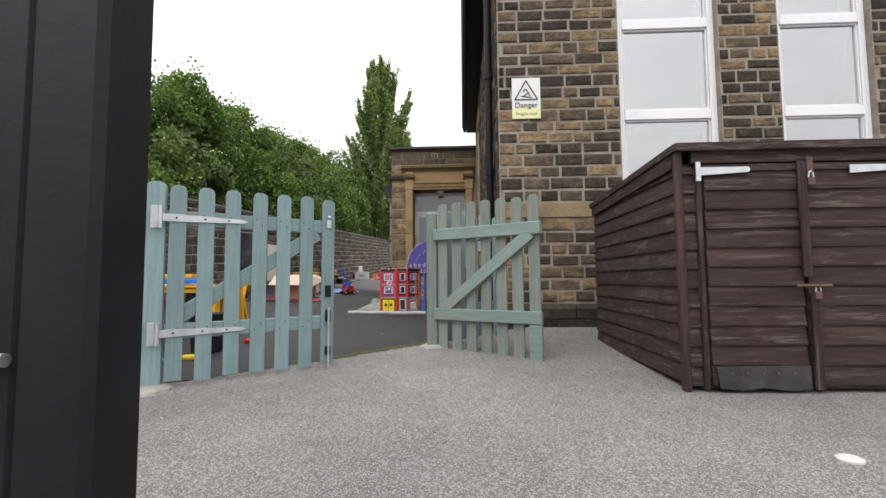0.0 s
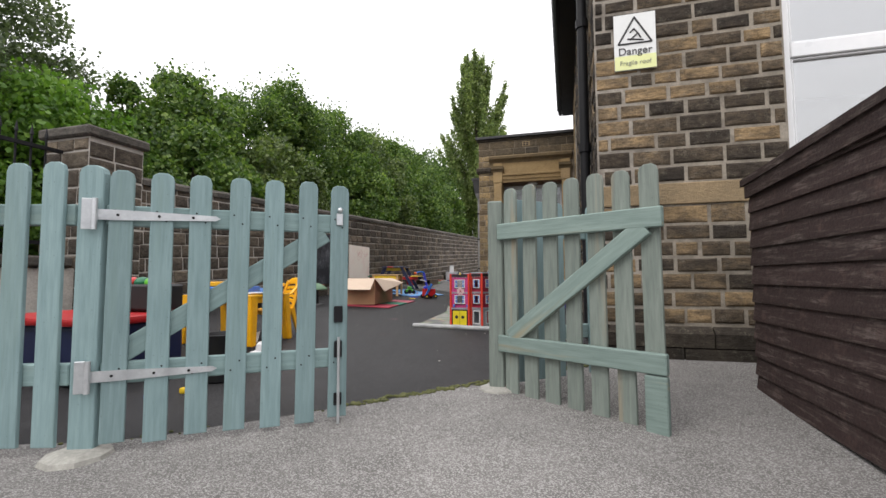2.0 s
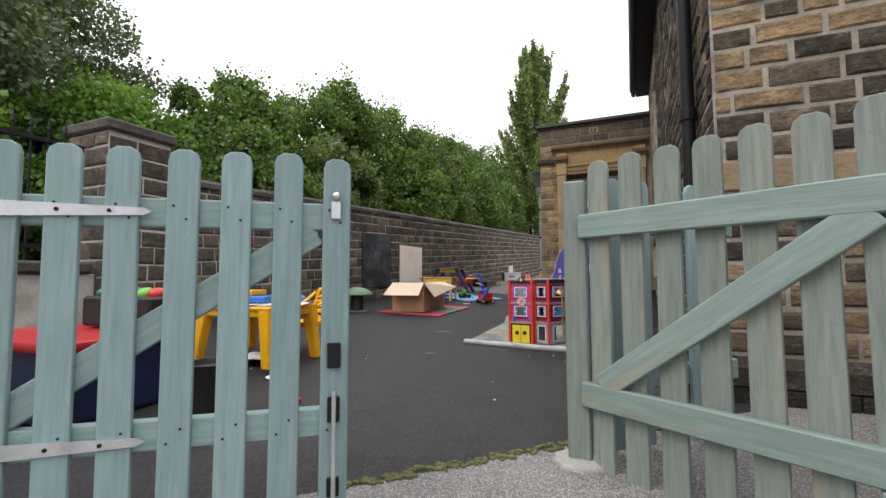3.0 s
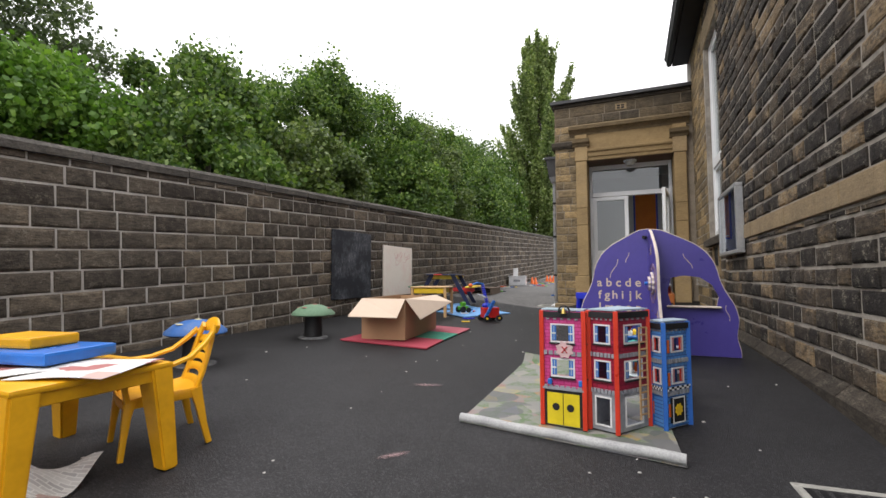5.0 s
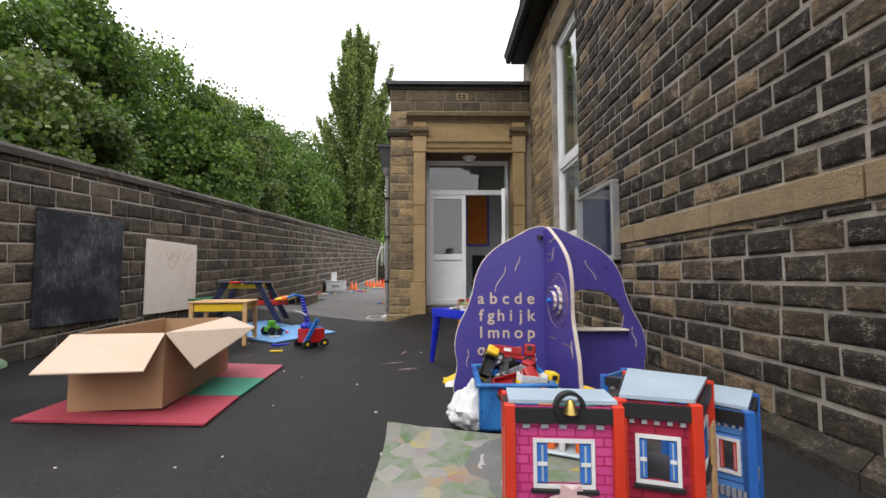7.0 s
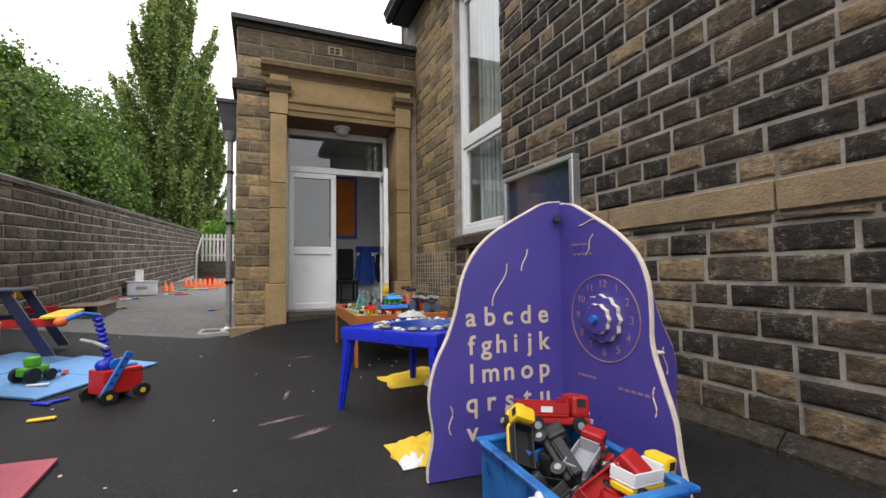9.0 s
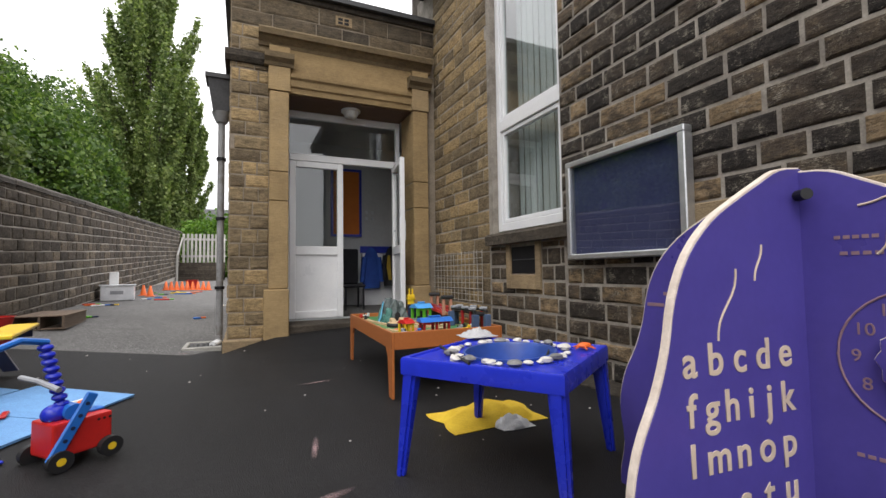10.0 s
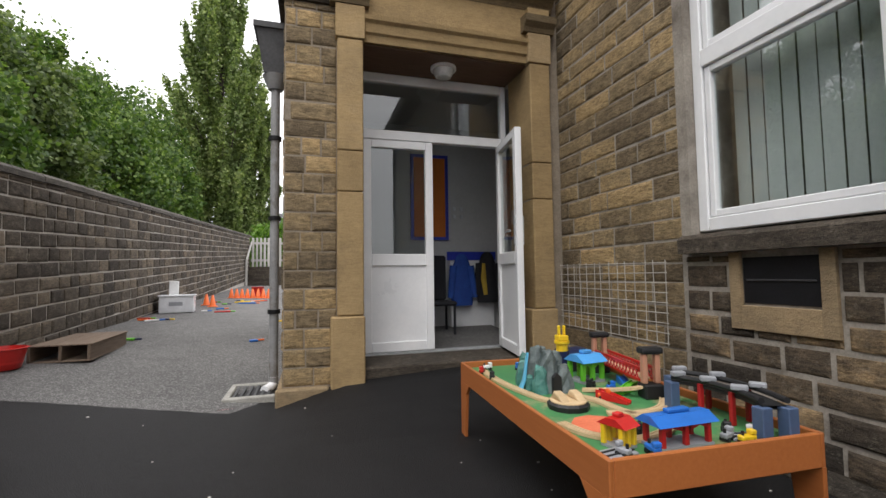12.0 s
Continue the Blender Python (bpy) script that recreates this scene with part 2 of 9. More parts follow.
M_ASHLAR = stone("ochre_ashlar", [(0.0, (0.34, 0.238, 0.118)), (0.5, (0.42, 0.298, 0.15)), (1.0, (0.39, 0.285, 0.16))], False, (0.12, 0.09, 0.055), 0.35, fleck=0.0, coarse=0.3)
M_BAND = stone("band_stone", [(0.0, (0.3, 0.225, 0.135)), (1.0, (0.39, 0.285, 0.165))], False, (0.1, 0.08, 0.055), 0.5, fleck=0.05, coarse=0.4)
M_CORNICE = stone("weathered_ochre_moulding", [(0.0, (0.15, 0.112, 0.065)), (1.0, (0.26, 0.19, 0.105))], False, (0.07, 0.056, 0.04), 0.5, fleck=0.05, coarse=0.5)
M_SOOTY = stone("sooty_stone", [(0.0, (0.06, 0.05, 0.04)), (1.0, (0.115, 0.096, 0.075))], False, (0.03, 0.026, 0.022), 0.7)
M_PLINTH = stone("plinth_stone", [(0.0, (0.032, 0.027, 0.022)), (1.0, (0.075, 0.062, 0.048))], False, (0.02, 0.018, 0.015), 0.7)
M_COPING = stone("coping_stone", [(0.0, (0.10, 0.092, 0.082)), (1.0, (0.155, 0.142, 0.125))], False, (0.035, 0.032, 0.028), 0.7)
M_GRAVEL = ground_mat("pale_tarmac", (0.125, 0.118, 0.112), (0.185, 0.175, 0.167), (0.34, 0.33, 0.315), chipamount=0.42, scale=230)
M_TARMAC = ground_mat("dark_tarmac", (0.0095, 0.0092, 0.0096), (0.0155, 0.015, 0.0155), (0.034, 0.033, 0.034), chipamount=0.22, scale=210, rough=0.58, spec=0.22, graded=(4.0, 9.5, 2.1, 0.7))
M_ALLEY = ground_mat("grey_tarmac", (0.085, 0.083, 0.08), (0.12, 0.117, 0.113), (0.21, 0.205, 0.197), chipamount=0.35, scale=110)
M_WHITE = surface("white_upvc", (0.74, 0.75, 0.76), (0.82, 0.82, 0.82), 0.3, 3, 30, 0.03)
M_TEAL = wood("teal_paint", (0.165, 0.245, 0.25), (0.24, 0.335, 0.34), 0.65, "z", bare=(0.19, 0.27, 0.255), knots=True)
M_TEALX = wood("teal_paint_rail", (0.17, 0.25, 0.247), (0.25, 0.345, 0.335), 0.65, "x", bare=(0.2, 0.265, 0.24), knots=True)
M_TEALG = wood("sage_paint", (0.155, 0.185, 0.163), (0.25, 0.285, 0.25), 0.65, "z", bare=(0.32, 0.235, 0.145), knots=True)
M_TEALGX = wood("sage_paint_rail", (0.16, 0.218, 0.197), (0.245, 0.315, 0.285), 0.65, "x", bare=(0.33, 0.23, 0.11), knots=True)
M_SHED = wood("brown_shed_stain", (0.019, 0.0108, 0.0098), (0.045, 0.0258, 0.0232), 0.75, "x", bare=(0.08, 0.048, 0.041), relief=0.8, scratch=(0.3, 0.25, 0.22))
M_SHEDZ = wood("brown_shed_stain_upright", (0.019, 0.0108, 0.0098), (0.045, 0.0258, 0.0232), 0.75, "z", bare=(0.1, 0.06, 0.05), relief=0.8, scratch=(0.33, 0.28, 0.25))
M_GALV = surface("galvanised_steel", (0.5, 0.52, 0.54), (0.68, 0.7, 0.71), 0.38, 14, 90, 0.1, metal=0.75)
M_BLACKM = surface("black_metal", (0.006, 0.006, 0.007), (0.011, 0.011, 0.013), 0.55, 8, 60, 0.2, spec=0.25)
M_SLATE = surface("dark_slate", (0.03, 0.03, 0.032), (0.06, 0.06, 0.062), 0.6, 5, 40, 0.4)
M_GREYPIPE = surface("grey_pipe_paint", (0.2, 0.2, 0.2), (0.28, 0.28, 0.28), 0.5, 8, 50, 0.2, dirt=(0.1, 0.08, 0.06))
M_INSIDE = surface("inside_plaster", (0.5, 0.5, 0.49), (0.58, 0.58, 0.57), 0.8, 2, 30, 0.1)
M_INFLOOR = surface("inside_carpet", (0.05, 0.05, 0.055), (0.08, 0.08, 0.085), 0.9, 5, 120, 0.5)


def glass_mat(name="window_glass", base=0.09):
    m, n, l, p = principled(name)
    n.remove(p)
    tr, gl, mx, fr = n.new("ShaderNodeBsdfTransparent"), n.new("ShaderNodeBsdfGlossy"), n.new("ShaderNodeMixShader"), n.new("ShaderNodeLayerWeight")
    tr.inputs["Color"].default_value = (0.88, 0.91, 0.91, 1)
    gl.inputs["Roughness"].default_value = 0.01
    pw, sc2 = n.new("ShaderNodeMath"), n.new("ShaderNodeMath")
    pw.operation, pw.inputs[1].default_value = "POWER", 3.0
    sc2.operation, sc2.inputs[1].default_value, sc2.inputs[2].default_value = "MULTIPLY_ADD", 0.6, base
    fr.inputs["Blend"].default_value = 0.5
    l.new(fr.outputs["Facing"], pw.inputs[0])
    l.new(pw.outputs["Value"], sc2.inputs[0])
    l.new(sc2.outputs["Value"], mx.inputs["Fac"])
    l.new(tr.outputs["BSDF"], mx.inputs[1])
    l.new(gl.outputs["BSDF"], mx.inputs[2])
    l.new(mx.outputs["Shader"], n["Material Output"].inputs["Surface"])
    return m


M_GLASS = glass_mat()
M_GLASSR = glass_mat("coated_window_glass", 0.42)


# ---- building helpers ----
def thing(name, label, category, group="", at=(0, 0, 0), turn=0.0, kind=""):
    ob = new(name)
    ob.empty_display_size = 0.1
    ob.matrix_world = pose(*at, 0, 0, turn)
    return tagged(ob, label, category, group, kind)


def mesh_of(name, bm, material, smooth=False):
    me = bpy.data.meshes.new(name)
    bm.normal_update()
    bm.to_mesh(me)
    bm.free()
    if material:
        me.materials.append(material)
    if smooth:
        me.polygons.foreach_set("use_smooth", [True] * len(me.polygons))
        me.set_sharp_from_angle(angle=radians(38))
    return me


def part(name, bm, material, parent, label="", smooth=False, m=None):
    ob = new(name, mesh_of(name, bm, material, smooth))
    ob.parent = parent
    if m is not None:
        ob.matrix_basis = m
    if label:
        ob["label"] = label
    return ob


def structure(name, bm, material, label, category, smooth=False):
    return tagged(new(name, mesh_of(name, bm, material, smooth)), label, category, "", "structure")


def add_box(bm, lo, hi, bevel=0.0, m=None, segs=1):
    lo, hi = Vector(lo), Vector(hi)
    mat = Matrix.Translation((lo + hi) / 2) @ Matrix.Diagonal((*(hi - lo), 1))
    r = bmesh.ops.create_cube(bm, size=1, matrix=(m or Matrix()) @ mat)
    if bevel:
        es = list({e for v in r["verts"] for e in v.link_edges})
        bmesh.ops.bevel(bm, geom=es, offset=bevel, segments=segs, affect="EDGES", profile=0.6)
    return bm


def box(lo, hi, bevel=0.0, m=None, segs=1):
    return add_box(bmesh.new(), lo, hi, bevel, m, segs)


def add_rod(bm, a, b, r1, r2=None, n=12):
    a, b = Vector(a), Vector(b)
    d = b - a
    m = Matrix.Translation((a + b) / 2) @ d.to_track_quat("Z", "Y").to_matrix().to_4x4()
    bmesh.ops.create_cone(bm, cap_ends=True, segments=n, radius1=r1, radius2=r1 if r2 is None else r2, depth=d.length, matrix=m)
    return bm


def rod(a, b, r1, r2=None, n=12):
    return add_rod(bmesh.new(), a, b, r1, r2, n)


def add_ball(bm, c, r, u=14, v=9):
    r = (r, r, r) if not isinstance(r, tuple) else r
    bmesh.ops.create_uvsphere(bm, u_segments=u, v_segments=v, radius=1, matrix=Matrix.Translation(c) @ Matrix.Diagonal((*r, 1)))
    return bm


def ball(c, r, u=14, v=9):
    return add_ball(bmesh.new(), c, r, u, v)


def lathe(profile, n=24, c=(0, 0, 0)):
    """A turned body from (radius, height) pairs."""
    bm = bmesh.new()
    rings = [[bm.verts.new((c[0] + r * math.cos(2 * math.pi * i / n), c[1] + r * math.sin(2 * math.pi * i / n), c[2] + z)) for i in range(n)] for r, z in profile]
    for a, b in zip(rings, rings[1:]):
        for i in range(n):
            bm.faces.new((a[i], a[(i + 1) % n], b[(i + 1) % n], b[i]))
    bm.faces.new(list(reversed(rings[0])))
    bm.faces.new(rings[-1])
    return bm


def add_prism(bm, pts, axis, a, b, bevel=0.0):
    """An outline of 2D points pushed along an axis from a to b."""
    def at(p, d):
        return {"x": (d, p[0], p[1]), "y": (p[0], d, p[1]), "z": (p[0], p[1], d)}[axis]
    va, vb = [bm.verts.new(at(p, a)) for p in pts], [bm.verts.new(at(p, b)) for p in pts]
    n = len(pts)
    fs = [bm.faces.new(va), bm.faces.new(list(reversed(vb)))] + [bm.faces.new((va[(i + 1) % n], va[i], vb[i], vb[(i + 1) % n])) for i in range(n)]
    bmesh.ops.recalc_face_normals(bm, faces=fs)
    if bevel:
        es = [e for f in fs[:2] for e in f.edges]
        bmesh.ops.bevel(bm, geom=es, offset=bevel, segments=2, affect="EDGES", profile=0.5)
    return bm


def prism(pts, axis, a, b, bevel=0.0):
    return add_prism(bmesh.new(), pts, axis, a, b, bevel)


def tube(points, r, n=8):
    """A bent round bar through points."""
    bm = bmesh.new()
    pts = [Vector(p) for p in points]
    rings = []
    for i, p in enumerate(pts):
        d = (pts[min(i + 1, len(pts) - 1)] - pts[max(i - 1, 0)]).normalized()
        q = d.to_track_quat("Z", "Y").to_matrix()
        rings.append([bm.verts.new(p + q @ Vector((r * math.cos(2 * math.pi * k / n), r * math.sin(2 * math.pi * k / n), 0))) for k in range(n)])
    for a, b in zip(rings, rings[1:]):
        for k in range(n):
            bm.faces.new((a[k], a[(k + 1) % n], b[(k + 1) % n], b[k]))
    bm.faces.new(list(reversed(rings[0])))
    bm.faces.new(rings[-1])
    return bm


def ribbon(points, wide, thick, side=(0, 1, 0)):
    """A flat bar swept through points; side is the direction of its width, wide and thick may change along it."""
    bm, rings = bmesh.new(), []
    pts = [Vector(p) for p in points]
    for i, p in enumerate(pts):
        d = (pts[min(i + 1, len(pts) - 1)] - pts[max(i - 1, 0)]).normalized()
        w = Vector(side) - d * d.dot(Vector(side))
        w.normalize()
        u = d.cross(w)
        a = wide[i] if isinstance(wide, (list, tuple)) else wide
        b = thick[i] if isinstance(thick, (list, tuple)) else thick
        rings.append([bm.verts.new(p + w * a * x + u * b * z) for x, z in ((-0.5, -0.3), (-0.4, -0.5), (0.4, -0.5), (0.5, -0.3), (0.5, 0.3), (0.4, 0.5), (-0.4, 0.5), (-0.5, 0.3))])
    for a, b in zip(rings, rings[1:]):
        for k in range(8):
            bm.faces.new((a[k], a[(k + 1) % 8], b[(k + 1) % 8], b[k]))
    bm.faces.new(list(reversed(rings[0])))
    bm.faces.new(rings[-1])
    bmesh.ops.recalc_face_normals(bm, faces=bm.faces)
    return bm


# ---- ground: one sheet, rising to the north and towards the long wall ----
GY, GZ = (-8, -1, 3, 4.3, 5.74, 7.3, 9, 12.6, 18, 25, 40), (-.35, -.08, .04, .10, .19, .265, .285, .29, .60, .80, 1.1)
CY, CZ = (-1, 2, 5, 7.5, 9, 11, 15, 18, 40), (0, .03, .15, .09, .1, .28, .15, .03, 0)


def ground_z(x, y):
    ramp_up = float(np.interp(y, (11.5, 11.9, 12.3, 13.2), (0, 0.06, 0.19, 0.19)) * np.interp(x, (-2.0, -1.5, -0.6, 0.3), (0, 0.8, 1.1, 1.15)))
    return float(np.interp(y, GY, GZ) + np.interp(y, CY, CZ) * min(max((-2 - x) / 2.5, 0), 1.2)) + (ramp_up if x < 0.6 else 0.0)


def gate_line(x):
    """Where the pale tarmac gives way to the dark."""
    return float(np.interp(x, (-6, -4.4, -1.65, -0.2, 0.5, 3), (1.3, 1.45, 2.52, 3.82, 4.45, 6)))


def far_line(x):
    return float(np.interp(x, (-5, -3.9, -2.3, -1.9, 1), (12.8, 12.6, 12.2, 12.9, 12.9)))


def build_ground():
    xs = sorted({*np.round(np.arange(-7, 5.01, 0.1), 3), *range(-120, -6, 8), *range(6, 121, 8)})
    ys = sorted({*np.round(np.arange(-3, 16.01, 0.2), 3), *np.round(np.arange(17, 42, 1.0), 3), *range(-80, -3, 7), *range(46, 400, 20)})
    # the rows bend so that one lies along each tarmac joint
    out = []
    for y in ys:
        for x in xs:
            xc = min(max(x, -6), 3)
            q = y + (gate_line(xc) - 3.0) * max(0, 1 - abs(y - 3.0) / 3.4) + (far_line(xc) - 12.6) * max(0, 1 - abs(y - 12.6) / 1.6)
            if abs(y - 3.0) < 0.05 or abs(y - 12.6) < 0.05:
                q += 0.008 * math.sin(x * 21) + 0.006 * math.sin(x * 57)
            out.append((x, q, ground_z(x, q)))
    w = len(xs)
    faces = [(j * w + i, j * w + i + 1, (j + 1) * w + i + 1, (j + 1) * w + i) for j in range(len(ys) - 1) for i in range(w - 1)]
    me = bpy.data.meshes.new("ground")
    me.from_pydata(out, [], faces)
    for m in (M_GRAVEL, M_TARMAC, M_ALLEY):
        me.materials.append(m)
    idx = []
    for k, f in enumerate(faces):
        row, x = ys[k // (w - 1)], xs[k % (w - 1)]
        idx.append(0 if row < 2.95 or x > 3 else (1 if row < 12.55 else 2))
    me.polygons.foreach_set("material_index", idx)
    me.polygons.foreach_set("use_smooth", [True] * len(faces))
    return tagged(new("ground", me), "pale, dark and grey tarmac yard rising gently to the far end", "ground", "", "structure")


build_ground()


# ---- stone walls ----
def stone_meshes(count=14, seed=3):
    """Rough-faced blocks in a unit box: x and z from -0.5 to 0.5, y from 0 to 1 outwards."""
    rng, res = random.Random(seed), []
    ring = [(-1, -1), (0, -1), (1, -1), (1, 0), (1, 1), (0, 1), (-1, 1), (-1, 0)]
    for _ in range(count):
        v = [(x * 0.5, 0.0, z * 0.5) for x, z in ring]
        v += [(x * (0.5 - rng.uniform(0, 0.035)), 0.55 + rng.uniform(-0.1, 0.1), z * (0.5 - rng.uniform(0, 0.085))) for x, z in ring]
        v += [(x * (0.44 - rng.uniform(0, 0.06)), 0.9 + rng.uniform(-0.14, 0.22), z * (0.4 - rng.uniform(0, 0.09))) for x, z in ring]
        v += [(rng.uniform(-0.1, 0.1), 1.05 + rng.uniform(-0.1, 0.25), rng.uniform(-0.1, 0.1))]
        f = []
        for a, b in ((0, 8), (8, 16)):
            f += [(a + i, a + (i + 1) % 8, b + (i + 1) % 8, b + i) for i in range(8)]
        f += [(16 + i, 16 + (i + 1) % 8, 24) for i in range(8)]
        # normals outwards: y is the outward side
        res.append((np.array(v), f))
    return res


BLOCKS = stone_meshes()


def lay_stones(wall, frame_m, length, z0, z1, course, width, kind, joint=0.02, depth=0.012, holes=(), near=(0, 0), skip=(), seed=1, parts=300, flip=False):
    """Courses of blocks on a wall face. frame_m: origin, x along the wall, y out of it, z up. near: the stretch whose blocks are singles."""
    rng = random.Random(seed)
    mats = STONES[kind]
    data = []
    for i, (v, f) in enumerate(BLOCKS):
        me = bpy.data.meshes.new("stone")
        me.from_pydata([tuple(p) for p in v], [], [tuple(reversed(q)) for q in f])
        me.materials.append(mats[0])
        data.append(me)
    singles, rest_v, rest_f, base = 0, [], [], 0
    z, row = z0, 0
    while z < z1 - 0.04:
        h = course * rng.uniform(0.9, 1.1)
        if z + h > z1 - 0.03:
            h = z1 - z
        u = -rng.uniform(0, width)
        while u < length:
            w = width * rng.uniform(0.6, 1.35)
            a, b = max(u, 0), min(u + w, length)
            u += w
            if length - u < 0.08:
                b, u = length, length + 1
            pieces = [(a, b)]
            for (h0, h1, k0, k1) in holes:
                if z + h * 0.5 > k0 and z + h * 0.5 < k1:
                    nxt = []
                    for (p, q) in pieces:
                        if q <= h0 or p >= h1:
                            nxt.append((p, q))
                        else:
                            nxt += [(p, h0)] if h0 - p > 0.05 else []
                            nxt += [(h1, q)] if q - h1 > 0.05 else []
                    pieces = nxt
            for p, q in pieces:
                if q - p < 0.05:
                    continue
                k = rng.randrange(len(BLOCKS))
                c = ((p + q) / 2, 0.0, z + h / 2 + rng.uniform(-0.004, 0.004))
                s = (q - p - joint * rng.uniform(0.7, 1.3), depth * rng.uniform(0.6, 1.5), h - joint * rng.uniform(0.7, 1.3))
                m = frame_m @ Matrix.Translation(c) @ Matrix.Rotation(rng.uniform(-0.006, 0.006), 4, "Y") @ Matrix.Diagonal((*s, 1))
                if singles < parts and near[0] <= c[0] <= near[1]:
                    ob = new("stone", data[k])
                    ob.parent, ob.matrix_basis = wall, m
                    singles += 1
                else:
                    v, f = BLOCKS[k]
                    mm = np.array(m)
                    rest_v.append(v @ mm[:3, :3].T + mm[:3, 3])
                    rest_f += [tuple(base + i for i in reversed(q)) for q in f]
                    base += len(v)
        z += h
        row += 1
    if rest_v:
        me = bpy.data.meshes.new("stonework")
        me.from_pydata(np.vstack(rest_v).tolist(), [], rest_f)
        me.materials.append(mats[1])
        ob = tagged(new("stonework", me), kind="stuff")
        ob.parent = wall


def face_frame(origin, along, out):
    a, o = Vector(along).normalized(), Vector(out).normalized()
    up = a.cross(o)
    if up.z < 0:
        up = -up
    m = Matrix((a, o, up)).transposed().to_4x4()
    m.translation = origin
    return m


def wall_slab(bm, axis, lo, hi, z0, z1, a, b, holes=()):
    """A wall from lo to hi along an axis, thick from a to b across it, with openings (from, to, bottom, top) through it."""
    us = sorted({lo, hi, *[h for o in holes for h in o[:2]]})
    zs = sorted({z0, z1, *[h for o in holes for h in o[2:]]})
    for u0, u1 in zip(us, us[1:]):
        for w0, w1 in zip(zs, zs[1:]):
            mu, mz = (u0 + u1) / 2, (w0 + w1) / 2
            if any(h[0] < mu < h[1] and h[2] < mz < h[3] for h in holes):
                continue
            if axis == "y":
                add_box(bm, (a, u0, w0), (b, u1, w1))
            else:
                add_box(bm, (u0, a, w0), (u1, b, w1))
    bmesh.ops.remove_doubles(bm, verts=bm.verts, dist=0.0005)
    return bm


WX, SY, EAVE = 0.47, 4.68, 5.0
E_WIN = (9.87, 10.93, 1.47, 4.35)
S_WINS = ((1.80, 2.88, 1.46, 4.4), (3.52, 4.50, 1.46, 4.4))
E_SLOT = (10.22, 10.6, 1.09, 1.33)
wall_east = structure("wall_east", wall_slab(bmesh.new(), "y", SY, 12.95, -0.2, EAVE, WX, WX + 0.4, (E_WIN,)), M_MORTAR, "sooty coursed gritstone schoolhouse wall with pale mortar joints", "wall")
wall_south = structure("wall_south", wall_slab(bmesh.new(), "x", WX + 0.4, 9.0, -0.2, EAVE, SY, SY + 0.4, S_WINS), M_MORTAR_S, "brown and buff coursed stone gable wall with tall windows", "wall")
wall_back = structure("wall_back", wall_slab(bmesh.new(), "x", WX + 0.4, 9.0, -0.2, EAVE, 12.55, 12.95), M_MORTAR, "plain stone end wall of the schoolhouse", "wall")
wall_far_side = structure("wall_far_side", wall_slab(bmesh.new(), "y", SY + 0.4, 12.55, -0.2, EAVE, 8.6, 9.0), M_MORTAR, "plain stone far wall of the schoolhouse", "wall")
inner = bmesh.new()
add_box(inner, (WX + 0.42, SY + 0.42, 0.2), (8.58, 12.53, 0.3))
structure("floor", inner, M_INFLOOR, "dark carpeted classroom floor seen dimly through windows", "floor")
structure("ceiling", box((WX + 0.42, SY + 0.42, 4.7), (8.58, 12.53, 4.8)), M_INSIDE, "plain pale classroom ceiling", "ceiling")

# roof: a slate slope with a deep dark eave over the west wall
roof = thing("roof", "dark slate roof with deep boarded eaves and a black gutter", "roof", kind="structure")
part("slates", prism([(WX - 0.36, 5.02), (4.7, 8.4), (4.7, 8.5), (WX - 0.4, 5.1)], "y", SY - 0.3, 12.75), M_SLATE, roof)
part("slates", prism([(9.1, 5.02), (4.72, 8.4), (4.72, 8.5), (9.2, 5.1)], "y", SY - 0.3, 12.75), M_SLATE, roof)
part("soffit", box((WX - 0.27, SY - 0.25, 4.93), (WX - 0.004, 12.72, 5.0)), M_BLACKM, roof, "black painted soffit board")
part("gutter", prism([(WX - 0.36, 5.06), (WX - 0.37, 4.98), (WX - 0.33, 4.94), (WX - 0.28, 4.95), (WX - 0.27, 5.01)], "y", SY - 0.28, 12.74), M_BLACKM, roof, "black gutter")
part("gable", prism([(WX + 0.45, 5.0), (8.6, 5.0), (4.7, 8.3)], "y", SY + 0.02, SY + 0.38), M_MORTAR, roof)
part("gable", prism([(WX + 0.45, 5.0), (8.6, 5.0), (4.7, 8.3)], "y", 12.57, 12.9), M_MORTAR, roof)
chimney = thing("chimney", "dark stone chimney block above the far eave", "chimney")
part("stack", box((0.62, 12.95, 4.0), (1.3, 13.6, 6.6), 0.02), M_SOOTY, chimney)
part("cap", box((0.55, 12.88, 6.6), (1.37, 13.67, 6.75), 0.02), M_SOOTY, chimney)

downpipe = thing("downpipe", "black cast iron downpipe at the corner of the stone building", "pipe")
part("pipe", rod((WX - 0.07, SY + 0.55, ground_z(0.4, 5.2) + 0.02), (WX - 0.07, SY + 0.55, 4.96), 0.045), M_BLACKM, downpipe, smooth=True)
for k in range(4):
    part("bracket", rod((WX - 0.07, SY + 0.55, 0.7 + 1.2 * k), (WX - 0.07, SY + 0.55, 0.78 + 1.2 * k), 0.058), M_BLACKM, downpipe)

